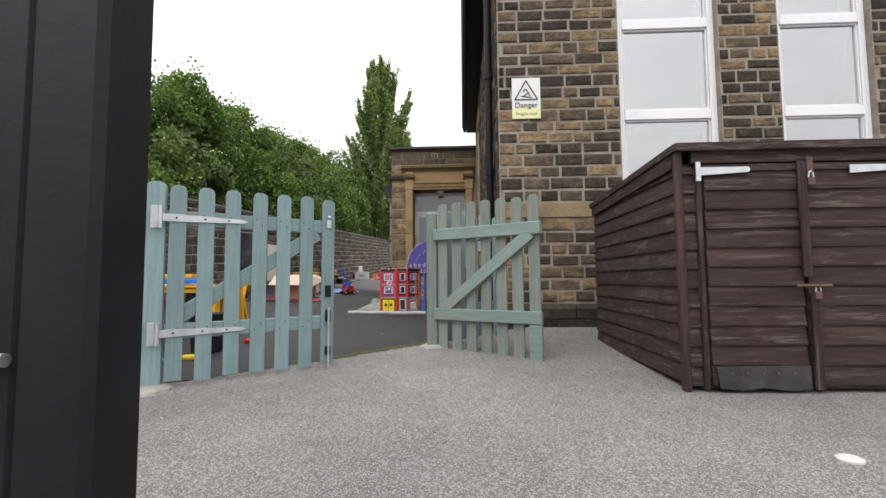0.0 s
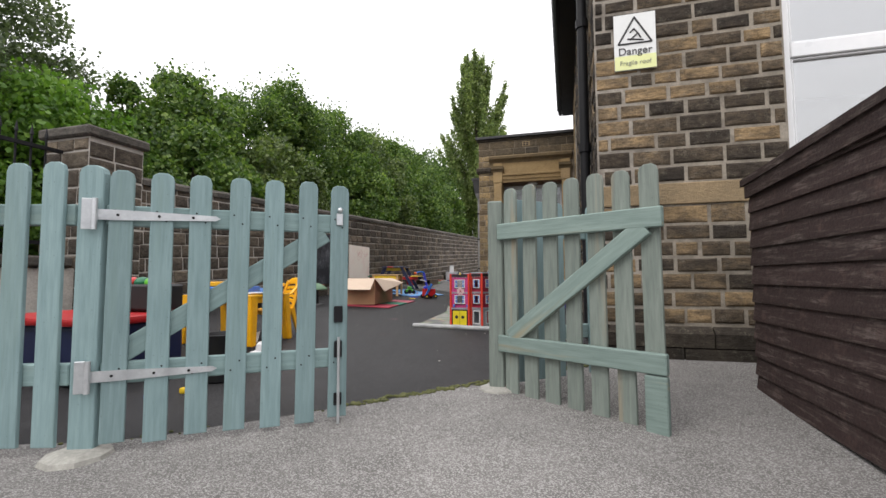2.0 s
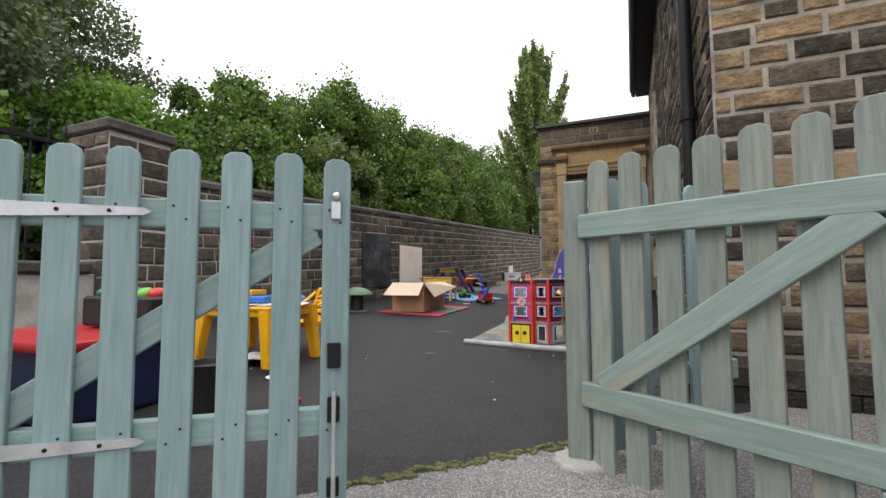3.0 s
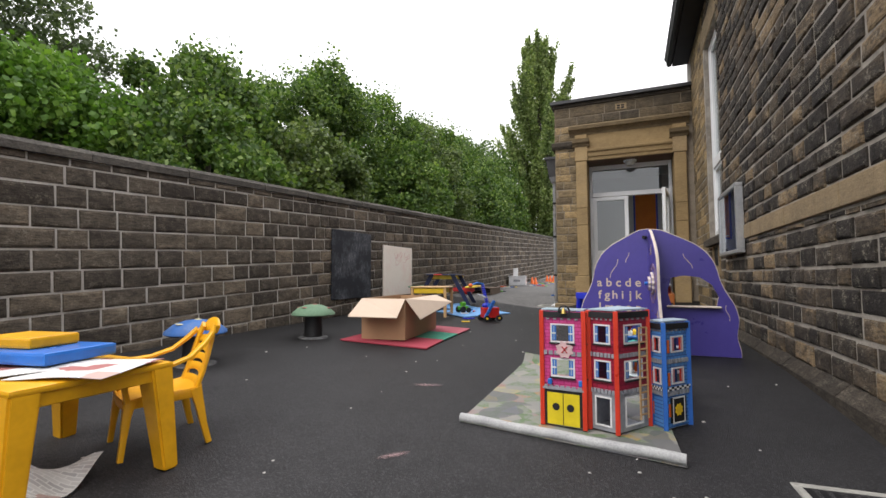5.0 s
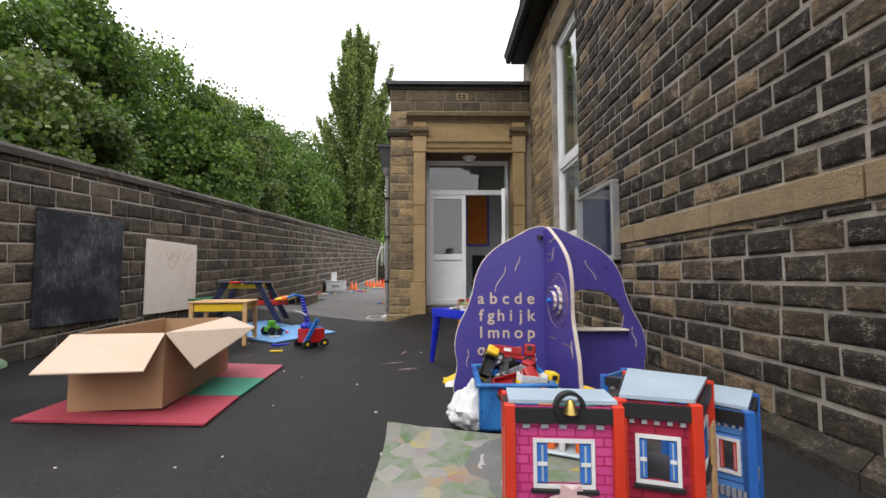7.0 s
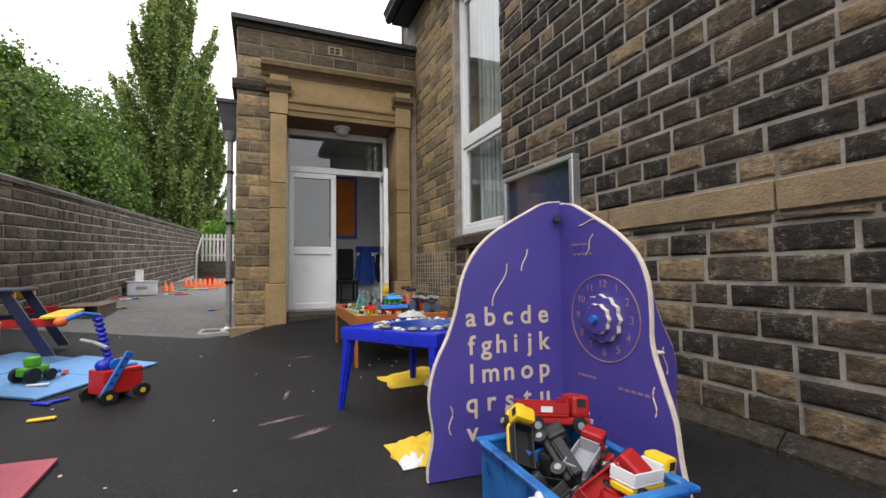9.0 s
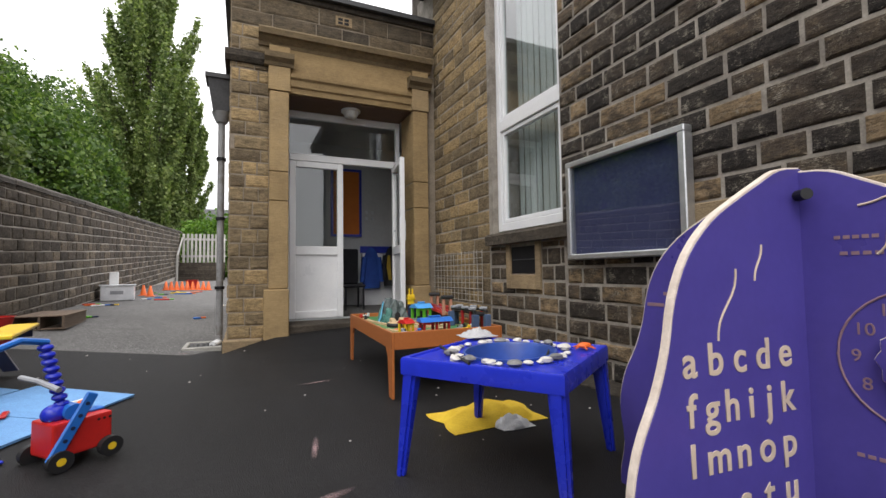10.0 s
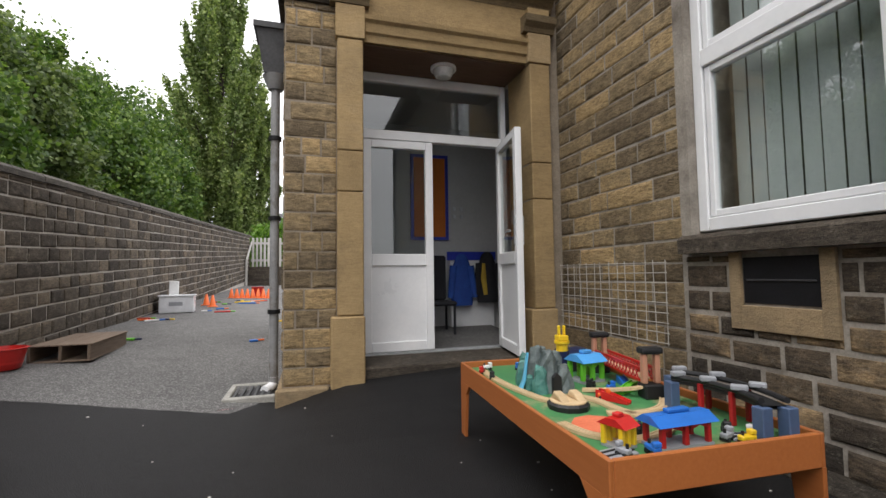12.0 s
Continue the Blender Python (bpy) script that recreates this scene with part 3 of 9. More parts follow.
# string course and plinth
band = thing("string_course", "buff dressed stone band along the building", "stone band", kind="structure")
y = SY
rng = random.Random(5)
while y < 8.72:
    w = min(rng.uniform(0.6, 1.05), 9.86 - y)
    part("band_stone", box((WX - 0.022, y + 0.006, 1.325), (WX + 0.05, y + w - 0.006, 1.465), 0.006), M_BAND, band)
    y += w
x = WX
while x < 4.9:
    w = rng.uniform(0.7, 1.1)
    part("band_stone", box((x + 0.006, SY - 0.02, 1.29), (x + w - 0.006, SY + 0.05, 1.455), 0.006), M_BAND, band)
    x += w
plinth = thing("plinth", "sooty projecting stone plinth at the foot of the building", "plinth", kind="structure")
y = SY - 0.06
while y < 12.3:
    w = rng.uniform(0.7, 1.2)
    w = min(w, 12.36 - y)
    top = 0.345
    part("plinth_stone", prism([(WX - 0.075, -0.1), (WX - 0.075, top - 0.05), (WX - 0.004, top + 0.02), (WX + 0.05, top + 0.02), (WX + 0.05, -0.1)], "y", y + 0.004, y + w - 0.004), M_PLINTH, plinth)
    y += w
x = WX
while x < 5.2:
    w = rng.uniform(0.5, 0.8)
    part("plinth_stone", prism([(SY - 0.07, 0.21), (SY - 0.07, 0.31), (SY - 0.004, 0.36), (SY + 0.05, 0.36), (SY + 0.05, 0.21)], "x", x + 0.004, x + w - 0.004), M_PLINTH, plinth)
    part("plinth_stone", prism([(SY - 0.07, -0.1), (SY - 0.075, 0.2), (SY + 0.05, 0.2), (SY + 0.05, -0.1)], "x", x - 0.2, x + w - 0.21), M_PLINTH, plinth)
    x += w


def window(name, axis, plane, out, lo, hi, z0, z1, bars, label, blind):
    """A white casement set back in its opening. out: +1 or -1, the outward side across the wall."""
    w = thing(name, label, "window", kind="structure")

    def b(u0, u1, w0, w1, d0, d1, bevel=0.006):
        p, q = sorted((plane + out * d0, plane + out * d1))
        return box((p, u0, w0), (q, u1, w1), bevel) if axis == "y" else box((u0, p, w0), (u1, q, w1), bevel)
    sw = 0.04 if axis == "y" else 0.014
    for u0, u1, w0, w1 in ((lo, lo + 0.07, z0, z1), (hi - 0.07, hi, z0, z1), (lo + 0.07, hi - 0.07, z0, z0 + 0.08), (lo + 0.07, hi - 0.07, z1 - 0.07, z1)):
        part("window_frame", b(u0, u1, w0, w1, 0, 0.07), M_WHITE, w)
    for z in bars:
        part("transom", b(lo + 0.07, hi - 0.07, z - 0.055, z + 0.055, 0, 0.075), M_WHITE, w)
    edges = [z0 + 0.08] + [v for z in bars for v in (z - 0.055, z + 0.055)] + [z1 - 0.07]
    for i in range(0, len(edges), 2):
        e0, e1 = edges[i], edges[i + 1]
        for u0, u1, w0, w1 in ((lo + 0.075, lo + 0.075 + sw, e0 + 0.004, e1 - 0.004), (hi - 0.075 - sw, hi - 0.075, e0 + 0.004, e1 - 0.004), (lo + 0.075 + sw, hi - 0.075 - sw, e0 + 0.004, e0 + 0.004 + sw), (lo + 0.075 + sw, hi - 0.075 - sw, e1 - 0.004 - sw, e1 - 0.004)):
            part("sash", b(u0, u1, w0, w1, 0.01, 0.058, 0.005), M_WHITE, w)
        g = part("pane", b(lo + 0.075 + sw, hi - 0.075 - sw, e0 + 0.004 + sw, e1 - 0.004 - sw, 0.024, 0.03, 0), M_GLASS if axis == "y" else M_GLASSR, w)
        g.visible_shadow = False
    if blind:
        n = int((hi - lo - 0.16) / 0.095)
        for i in range(n):
            u = lo + 0.1 + i * 0.095
            ang = radians(-4 + 5 * math.sin(i * 2.3))
            slat = bmesh.new()
            c = (plane - out * 0.12, u + 0.04) if axis == "y" else (u + 0.04, plane - out * 0.12)
            m = Matrix.Translation((*c, 0)) @ Matrix.Rotation(ang if axis == "y" else ang + math.pi / 2, 4, "Z")
            add_box(slat, (-0.0015, -0.045, z0 + 0.05), (0.0015, 0.045, z1 - 0.05), 0, m)
            part("blind_slat", slat, blind, w)
    return w


M_BLIND = surface("pale_blind", (0.56, 0.59, 0.56), (0.66, 0.68, 0.65), 0.8, 3, 60, 0.2)
window("window_1", "y", WX + 0.13, -1, E_WIN[0], E_WIN[1], E_WIN[2] + 0.03, E_WIN[3], (2.56,), "tall white plastic window with pale vertical blinds in a stone opening", M_BLIND)
window("window_2", "x", SY + 0.14, -1, S_WINS[0][0], S_WINS[0][1], 1.5, 4.4, (2.43, 3.47), "tall white plastic window reflecting the bright sky in the gable", None)
window("window_3", "x", SY + 0.14, -1, S_WINS[1][0], S_WINS[1][1], 1.5, 4.4, (2.43, 3.47), "tall white plastic window with an open lower sash in the gable", None)
sills = thing("window_sill", "thick dark stone window sill with worn edges", "sill", kind="structure")
part("sill", prism([(WX - 0.085, 1.365), (WX - 0.09, 1.45), (WX - 0.06, 1.475), (WX + 0.2, 1.495), (WX + 0.2, 1.365)], "y", 9.74, 10.96, 0.008), M_SOOTY, sills)
lintel = thing("window_lintel", "dressed stone lintel above a tall window", "lintel", kind="structure")
part("lintel", box((WX - 0.012, 9.7, 4.36), (WX + 0.35, 11.15, 4.68), 0.01), M_BAND, lintel)
for a, b2, *_ in S_WINS:
    part("lintel", box((a - 0.15, SY - 0.012, 4.41), (b2 + 0.15, SY + 0.35, 4.75), 0.01), M_BAND, lintel)
    part("sill", box((a - 0.06, SY - 0.06, 1.38), (b2 + 0.06, SY + 0.2, 1.49), 0.01), M_SOOTY, sills)

# ---- porch with double doors ----
PY, PX0, PX1 = 12.39, -1.96, WX
D0, D1 = -1.36, 0.15
porch = structure("wall_porch", wall_slab(bmesh.new(), "x", PX0, PX1, -0.1, 4.3, PY, PY + 0.4, ((D0, D1, 0.0, 3.19),)), M_MORTAR_B, "buff coursed stone porch with ochre dressed pilasters", "wall")
structure("wall_porch_side", wall_slab(bmesh.new(), "y", PY + 0.4, 16.2, -0.1, 4.3, PX0, PX0 + 0.35), M_MORTAR_B, "buff stone side wall of the porch", "wall")
structure("wall_porch_back", wall_slab(bmesh.new(), "x", PX0 + 0.35, 3.0, -0.1, 4.3, 14.32, 14.7), M_INSIDE, "white plastered back wall of the entrance hall", "wall")
structure("wall_hall", wall_slab(bmesh.new(), "y", 12.95, 14.32, -0.1, 4.3, 1.3, 1.6), M_INSIDE, "white plastered side wall of the entrance hall", "wall")
structure("floor_hall", box((PX0 + 0.35, PY + 0.4, 0.40), (1.3, 14.32, 0.525)), M_INFLOOR, "dark entrance hall carpet", "floor")
structure("ceiling_porch", box((PX0 + 0.0, PY + 0.0, 4.3), (1.6, 16.2, 4.36)), M_SLATE, "flat dark porch roof behind the parapet", "roof")
# low slab added under the flat roof to keep the hall dim
structure("ceiling_dimming", box((PX0 + 0.352, 12.95, 3.2), (1.298, 14.318, 3.26)), M_INSIDE, "plain low ceiling slab added to dim the entrance hall", "ceiling")
structure("wall_reveal", box((PX1 - 0.004, PY + 0.4, 0.3), (1.3, 12.96, 4.3)), M_INSIDE, "plain wall beside the entrance doors", "wall")

par = thing("parapet_coping", "sooty stone parapet and coping over the porch", "coping", kind="structure")
part("course", box((PX0 - 0.03, PY - 0.03, 4.3), (PX1 - 0.004, PY + 0.42, 4.37), 0.01), M_SOOTY, par)
part("coping", prism([(PY - 0.09, 4.37), (PY - 0.09, 4.43), (PY + 0.2, 4.48), (PY + 0.45, 4.46), (PY + 0.45, 4.37)], "x", PX0 - 0.08, PX1 - 0.004, 0.008), M_SLATE, par)
part("coping", box((PX0 - 0.08, PY + 0.46, 4.37), (PX0 + 0.45, 16.2, 4.46), 0.01), M_SLATE, par)
airbrick = thing("air_brick", "small pale slotted air brick high in the porch", "vent")
for i in range(2):
    for j in range(2):
        part("slot", box((-0.79 + i * 0.075, PY - 0.022, 4.14 + j * 0.045), (-0.735 + i * 0.075, PY + 0.01, 4.17 + j * 0.045)), M_BLACKM, airbrick)
part("body", box((-0.82, PY - 0.017, 4.12), (-0.62, PY + 0.004, 4.24), 0.003), M_BAND, airbrick)

FYD = 12.93
M_SOFFIT = wood("brown_boarding", (0.1, 0.055, 0.03), (0.17, 0.095, 0.055), 0.6, "x")
entab = thing("door_surround", "ochre dressed stone door surround with moulded cornice and capitals", "door surround", kind="structure")
# moulded cornice
prof = [(PY + 0.02, 3.70), (PY - 0.03, 3.70), (PY - 0.04, 3.74), (PY - 0.09, 3.79), (PY - 0.13, 3.80), (PY - 0.14, 3.86), (PY - 0.11, 3.89), (PY + 0.02, 3.92)]
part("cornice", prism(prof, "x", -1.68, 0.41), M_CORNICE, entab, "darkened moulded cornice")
part("frieze", box((-1.36, PY - 0.028, 3.41), (0.16, PY + 0.02, 3.70), 0.004), M_ASHLAR, entab)
arch = [(PY + 0.02, 3.19), (PY - 0.03, 3.19), (PY - 0.035, 3.25), (PY - 0.055, 3.265), (PY - 0.06, 3.34), (PY - 0.085, 3.36), (PY - 0.09, 3.395), (PY - 0.05, 3.41), (PY + 0.02, 3.41)]
part("architrave", prism(arch, "x", -1.34, 0.14), M_ASHLAR, entab)
part("soffit", box((D0 + 0.002, PY + 0.004, 3.178), (D1 - 0.002, FYD, 3.187)), M_SOFFIT, entab, "brown boarded soffit")
for u0, u1 in ((-1.56, -1.356), (0.146, 0.345)):
    z = 0.95
    for h in (0.98, 0.33, 0.92):
        part("pilaster_block", box((u0, PY - 0.075, z + 0.003), (u1, PY + 0.4, min(z + h, 3.18) - 0.003), 0.008), M_ASHLAR, entab)
        z += h
    part("pilaster_base", box((u0 - 0.05, PY - 0.10, ground_z(-1.4, PY) - 0.05), (u1 + 0.008, PY + 0.4, 0.947), 0.01), M_ASHLAR, entab)
    part("capital", box((u0 - 0.015, PY - 0.085, 3.183), (u1 + 0.015, PY + 0.03, 3.46), 0.006), M_ASHLAR, entab)
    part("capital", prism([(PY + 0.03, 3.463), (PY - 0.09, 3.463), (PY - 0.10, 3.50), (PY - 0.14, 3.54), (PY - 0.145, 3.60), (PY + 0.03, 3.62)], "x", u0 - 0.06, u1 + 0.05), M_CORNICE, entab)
    part("capital", box((u0 - 0.01, PY - 0.08, 3.623), (u1 + 0.01, PY + 0.03, 3.698), 0.004), M_ASHLAR, entab)
strc = thing("porch_string_course", "narrow moulded stone course across the porch", "stone band", kind="structure")
part("course", prism([(PY + 0.03, 3.47), (PY - 0.03, 3.47), (PY - 0.06, 3.52), (PY - 0.06, 3.59), (PY + 0.03, 3.62)], "x", PX0 - 0.06, -1.62), M_SOOTY, strc)
part("course", box((PX0 - 0.06, PY + 0.03, 3.47), (PX0 + 0.02, 16.2, 3.6), 0.01), M_SOOTY, strc)
foot = thing("porch_plinth", "low projecting stone footing of the porch", "plinth", kind="structure")
part("footing", box((PX0 - 0.05, PY - 0.06, 0.0), (-1.62, PY + 0.03, 0.42), 0.015), M_BAND, foot)
part("footing", box((PX0 - 0.05, PY + 0.033, 0.0), (PX0 + 0.02, 16.2, 0.4), 0.015), M_BAND, foot)
step = thing("door_step", "worn stone threshold step at the doors", "step", kind="structure")
part("step", box((D0 + 0.003, PY - 0.03, 0.1), (D1 - 0.003, 12.88, 0.535), 0.012), M_SOOTY, step)

M_PANE = M_GLASS
M_RED = plastic("red_plastic", (0.5, 0.018, 0.014), 0.35)
M_SIGNP = surface("printed_notice", (0.35, 0.3, 0.3), (0.6, 0.58, 0.56), 0.6, 40, 90, 0.05)
doors = thing("door_1", "white plastic double entrance doors, one leaf standing open", "door", kind="structure")
FY = 12.86
for lo, hi in (((D0 + 0.004, FY, 0.54), (D0 + 0.06, FY + 0.07, 3.176)), ((D1 - 0.06, FY, 0.54), (D1 - 0.004, FY + 0.07, 3.176)), ((D0 + 0.062, FY, 3.09), (D1 - 0.062, FY + 0.07, 3.176)), ((D0 + 0.062, FY - 0.006, 2.54), (D1 - 0.062, FY + 0.07, 2.63))):
    part("door_frame", box(lo, hi, 0.006), M_WHITE, doors)
part("threshold", box((D0 + 0.062, FY, 0.53), (D1 - 0.062, FY + 0.07, 0.555), 0.004), M_GALV, doors, "metal threshold strip")
p = part("fanlight", box((D0 + 0.062, FY + 0.03, 2.632), (D1 - 0.062, FY + 0.036, 3.088)), M_PANE, doors)
p.visible_shadow = False


def door_leaf(parent, m, handle):
    leaf = part("leaf", bmesh.new(), None, parent)
    leaf.matrix_basis = m
    W, H = 0.665, 1.975
    bm = leaf_bm = bmesh.new()
    for lo, hi in (((0, 0, 0), (0.075, 0.06, H)), ((W - 0.075, 0, 0), (W, 0.06, H)), ((0.075, 0, 0), (W - 0.075, 0.06, 0.09)), ((0.075, 0, H - 0.075), (W - 0.075, 0.06, H)), ((0.075, 0, 0.79), (W - 0.075, 0.06, 0.90))):
        add_box(bm, lo, hi, 0.006)
    add_box(bm, (0.075, 0.02, 0.09), (W - 0.075, 0.045, 0.79))
    bm.to_mesh(leaf.data)
    bm.free()
    leaf.data.materials.append(M_WHITE)
    g = part("pane", box((0.075, 0.026, 0.90), (W - 0.075, 0.032, H - 0.075)), M_PANE, leaf)
    g.visible_shadow = False
    if handle:
        hb = box((W - 0.05, -0.012, 0.95), (W - 0.022, 0.0, 1.2), 0.004)
        add_box(hb, (W - 0.15, -0.055, 1.06), (W - 0.025, -0.04, 1.08), 0.004)
        part("handle", hb, M_GALV, leaf, "steel lever handle")
        part("sticker", box((W * 0.42, 0.0605, 0.42), (W * 0.5, 0.062, 0.62)), M_RED, leaf, "red sticker")
        part("door_notice", box((W - 0.25, 0.0325, 1.15), (W - 0.1, 0.0335, 1.28)), M_SIGNP, leaf, "small printed notice")
        part("handle", box((W - 0.05, 0.06, 0.95), (W - 0.022, 0.075, 1.2), 0.004), M_GALV, leaf)
    return leaf


door_leaf(doors, Matrix.Translation((D0 + 0.062, FY - 0.004, 0.56)), False)
door_leaf(doors, Matrix.Translation((D1 - 0.062, FY - 0.0, 0.56)) @ Matrix.Rotation(radians(180 + 81), 4, "Z") @ Matrix.Translation((0, -0.06, 0)), True)

lamp = thing("bulkhead_lamp", "round white bulkhead lamp under the porch lintel", "lamp", at=(-0.585, 12.62, 3.185))
part("base", lathe([(0.105, -0.03), (0.12, -0.03), (0.12, 0.0), (0.1, 0.005)]), M_WHITE, lamp, smooth=True)
M_DIFF = surface("frosted_lamp_glass", (0.5, 0.5, 0.49), (0.62, 0.62, 0.6), 0.25, 20, 60, 0.2)
part("diffuser", lathe([(0.03, -0.115), (0.07, -0.10), (0.092, -0.06), (0.098, -0.031)]), M_DIFF, lamp, "ribbed glass diffuser", smooth=True)

# hall: notice board, coats
M_ORANGE = surface("orange_board_paper", (0.55, 0.14, 0.02), (0.65, 0.2, 0.03), 0.8, 3, 50, 0.1)
M_BLUEP = plastic("blue_plastic", (0.03, 0.05, 0.42))
hallboard = thing("hall_notice_board", "orange backed notice board with a blue border in the hall", "notice board")
part("backing", box((-0.50, 14.28, 1.75), (-0.08, 14.316, 2.78)), M_ORANGE, hallboard)
for lo, hi in (((-0.54, 14.27, 1.71), (-0.04, 14.30, 1.75)), ((-0.54, 14.27, 2.78), (-0.04, 14.30, 2.82)), ((-0.54, 14.27, 1.75), (-0.50, 14.30, 2.78)), ((-0.08, 14.27, 1.75), (-0.04, 14.30, 2.78))):
    part("border", box(lo, hi), M_BLUEP, hallboard)
rail = thing("coat_rail", "navy board with coat hooks on the white hall wall", "coat rail")
part("rail", box((-0.06, 14.29, 1.45), (0.62, 14.318, 1.56), 0.004), M_BLUEP, rail)
M_COATB = surface("blue_coat_cloth", (0.02, 0.06, 0.3), (0.03, 0.1, 0.42), 0.85, 8, 120, 0.4)
M_DARKC = surface("dark_cloth", (0.012, 0.012, 0.015), (0.025, 0.025, 0.03), 0.9, 8, 120, 0.4)
for cx, cz, col, lab in ((0.08, 1.42, M_COATB, "blue child's coat hanging on a hook"), (0.43, 1.45, M_DARKC, "dark coat hanging on a hook")):
    coat = thing("coat", lab, "coat")
    bmc = lathe([(0.14, -0.55), (0.16, -0.5), (0.14, -0.25), (0.13, -0.05), (0.07, 0.06), (0.03, 0.1)], 16)
    for v in bmc.verts:
        v.co = Vector((v.co.x * (1 + 0.12 * math.sin(v.co.z * 17)), v.co.y * 0.4, v.co.z))
    bmesh.ops.translate(bmc, verts=bmc.verts, vec=(cx, 14.13, cz))
    part("body", bmc, col, coat, smooth=True)
    for s in (-1, 1):
        part("sleeve", rod((cx + s * 0.11, 14.12, cz - 0.05), (cx + s * 0.16, 14.1, cz - 0.45), 0.05, 0.04), col, coat, smooth=True)
# a low white wall panel, built as a shallow box
panel_w = thing("hall_cupboard", "low white panel below the coat rail in the hall", "cupboard")
part("body", box((-0.05, 14.2, 0.56), (0.55, 14.288, 1.44), 0.006), M_WHITE, panel_w)
scarf = thing("scarf", "yellow scarf hanging among dark coats", "scarf")
part("scarf", ribbon([(0.36, 14.08, 1.4), (0.35, 14.06, 1.2), (0.38, 14.07, 1.0)], (0.04, 0.07, 0.05), 0.02, (1, 0, 0)), surface("mustard_wool", (0.4, 0.27, 0.03), (0.5, 0.34, 0.05), 0.95, 9, 120, 0.4), scarf, smooth=True)
hooks = thing("coat_hooks", "row of small hooks and switches on the hall wall", "hooks")
for k in range(4):
    part("hook", box((0.03 + (k % 2) * 0.1, 14.3, 2.0 + (k // 2) * 0.1), (0.07 + (k % 2) * 0.1, 14.318, 2.05 + (k // 2) * 0.1), 0.004), M_GALV, hooks)
seat = thing("hall_chair", "dark chair standing in the hall by the door", "chair")
part("backrest", box((-0.42, 14.05, 0.95), (-0.15, 14.1, 1.5), 0.02), M_DARKC, seat)
part("seat", box((-0.45, 13.7, 0.9), (-0.12, 14.1, 0.95), 0.02), M_DARKC, seat)
for a in (-0.42, -0.15):
    for b3 in (13.73, 14.07):
        part("leg", rod((a, b3, 0.525), (a, b3, 0.92), 0.015), M_DARKC, seat)

# rainwater pipe, hopper and drain at the porch corner
dp = thing("rainwater_pipe", "grey rainwater pipe with a dark hopper head on the porch side", "pipe")
gx, gy = PX0 - 0.1, 12.85
part("pipe", rod((gx, gy, ground_z(gx, gy) + 0.02), (gx, gy, 2.93), 0.038, n=16), M_GREYPIPE, dp, smooth=True)
for z in (0.95, 1.75, 2.45):
    part("collar", rod((gx, gy, z), (gx, gy, z + 0.035), 0.052, n=16), M_BLACKM, dp)
part("shoe", tube([(gx, gy, 0.42), (gx, gy, 0.36), (gx - 0.03, gy - 0.05, 0.335), (gx - 0.06, gy - 0.1, 0.33)], 0.04, 12), M_WHITE, dp, smooth=True)
hop = bmesh.new()
bmesh.ops.create_cone(hop, cap_ends=True, segments=4, radius1=0.13, radius2=0.21, depth=0.36, matrix=Matrix.Translation((gx, gy, 3.2)) @ Matrix.Rotation(radians(45), 4, "Z"))
add_box(hop, (gx - 0.17, gy - 0.17, 3.38), (gx + 0.098, gy + 0.17, 3.43))
part("hopper", hop, M_SLATE, dp, "dark cast hopper head")
part("funnel", rod((gx, gy, 2.9), (gx, gy, 3.02), 0.06, 0.11, 16), M_GREYPIPE, dp, smooth=True)
drain = thing("gully_drain", "pale edged square gully with a dark metal grate", "drain")
M_KERB = surface("pale_concrete", (0.27, 0.262, 0.235), (0.4, 0.39, 0.35), 0.9, 8, 60, 0.5)
dz = ground_z(-2.2, 12.7)
for lo, hi in (((-2.40, 12.5, dz - 0.1), (-2.02, 12.55, dz + 0.035)), ((-2.40, 12.95, dz - 0.1), (-2.02, 13.0, dz + 0.035)), ((-2.40, 12.55, dz - 0.1), (-2.35, 12.95, dz + 0.035))):
    part("kerb", box(lo, hi, 0.008), M_KERB, drain)
part("grate", box((-2.35, 12.55, dz), (-2.05, 12.95, dz + 0.012)), M_BLACKM, drain)
for k in range(6):
    part("bar", box((-2.34 + k * 0.05, 12.56, dz + 0.012), (-2.32 + k * 0.05, 12.94, dz + 0.022)), M_SLATE, drain)

# ---- west wall, pillar, low wall with railings ----
SLOPE, WY0, WY1 = 0.05, 4.86, 31.0
WWX = -4.5
wang = math.atan(SLOPE)


def wtop(y):
    return 1.93 + SLOPE * (y - 5)


wb = prism([(WY0, -0.4), (WY1, -0.2), (WY1, wtop(WY1) - 0.1), (WY0, wtop(WY0) - 0.1)], "x", WWX - 0.42, WWX)
wall_west = structure("wall_west", wb, M_MORTAR_W, "long dark coursed stone boundary wall with a rounded coping", "wall")
cop = thing("wall_coping", "rounded dark stone coping along the boundary wall", "coping", kind="structure")
y = WY0
rng = random.Random(8)
while y < WY1:
    w = rng.uniform(0.55, 0.95)
    pr = [(WWX + 0.035, -0.1), (WWX + 0.035, -0.045), (WWX + 0.0, -0.01), (WWX - 0.2, 0.03), (WWX - 0.4, -0.01), (WWX - 0.44, -0.05), (WWX - 0.44, -0.1)]
    bm = prism(pr, "y", 0.003, w - 0.004, 0.006)
    bmesh.ops.rotate(bm, verts=bm.verts, matrix=Matrix.Rotation(wang, 3, "X"))
    part("coping_stone", bm, M_COPING, cop, m=Matrix.Translation((rng.uniform(-0.008, 0.008), y, wtop(y) + rng.uniform(-0.005, 0.005))))
    y += w
pillar = structure("wall_pillar", box((-5.07, 4.25, -0.2), (-4.45, 4.85, 2.2)), M_MORTAR_W, "square dark stone gate pillar with a flat cap", "pillar")
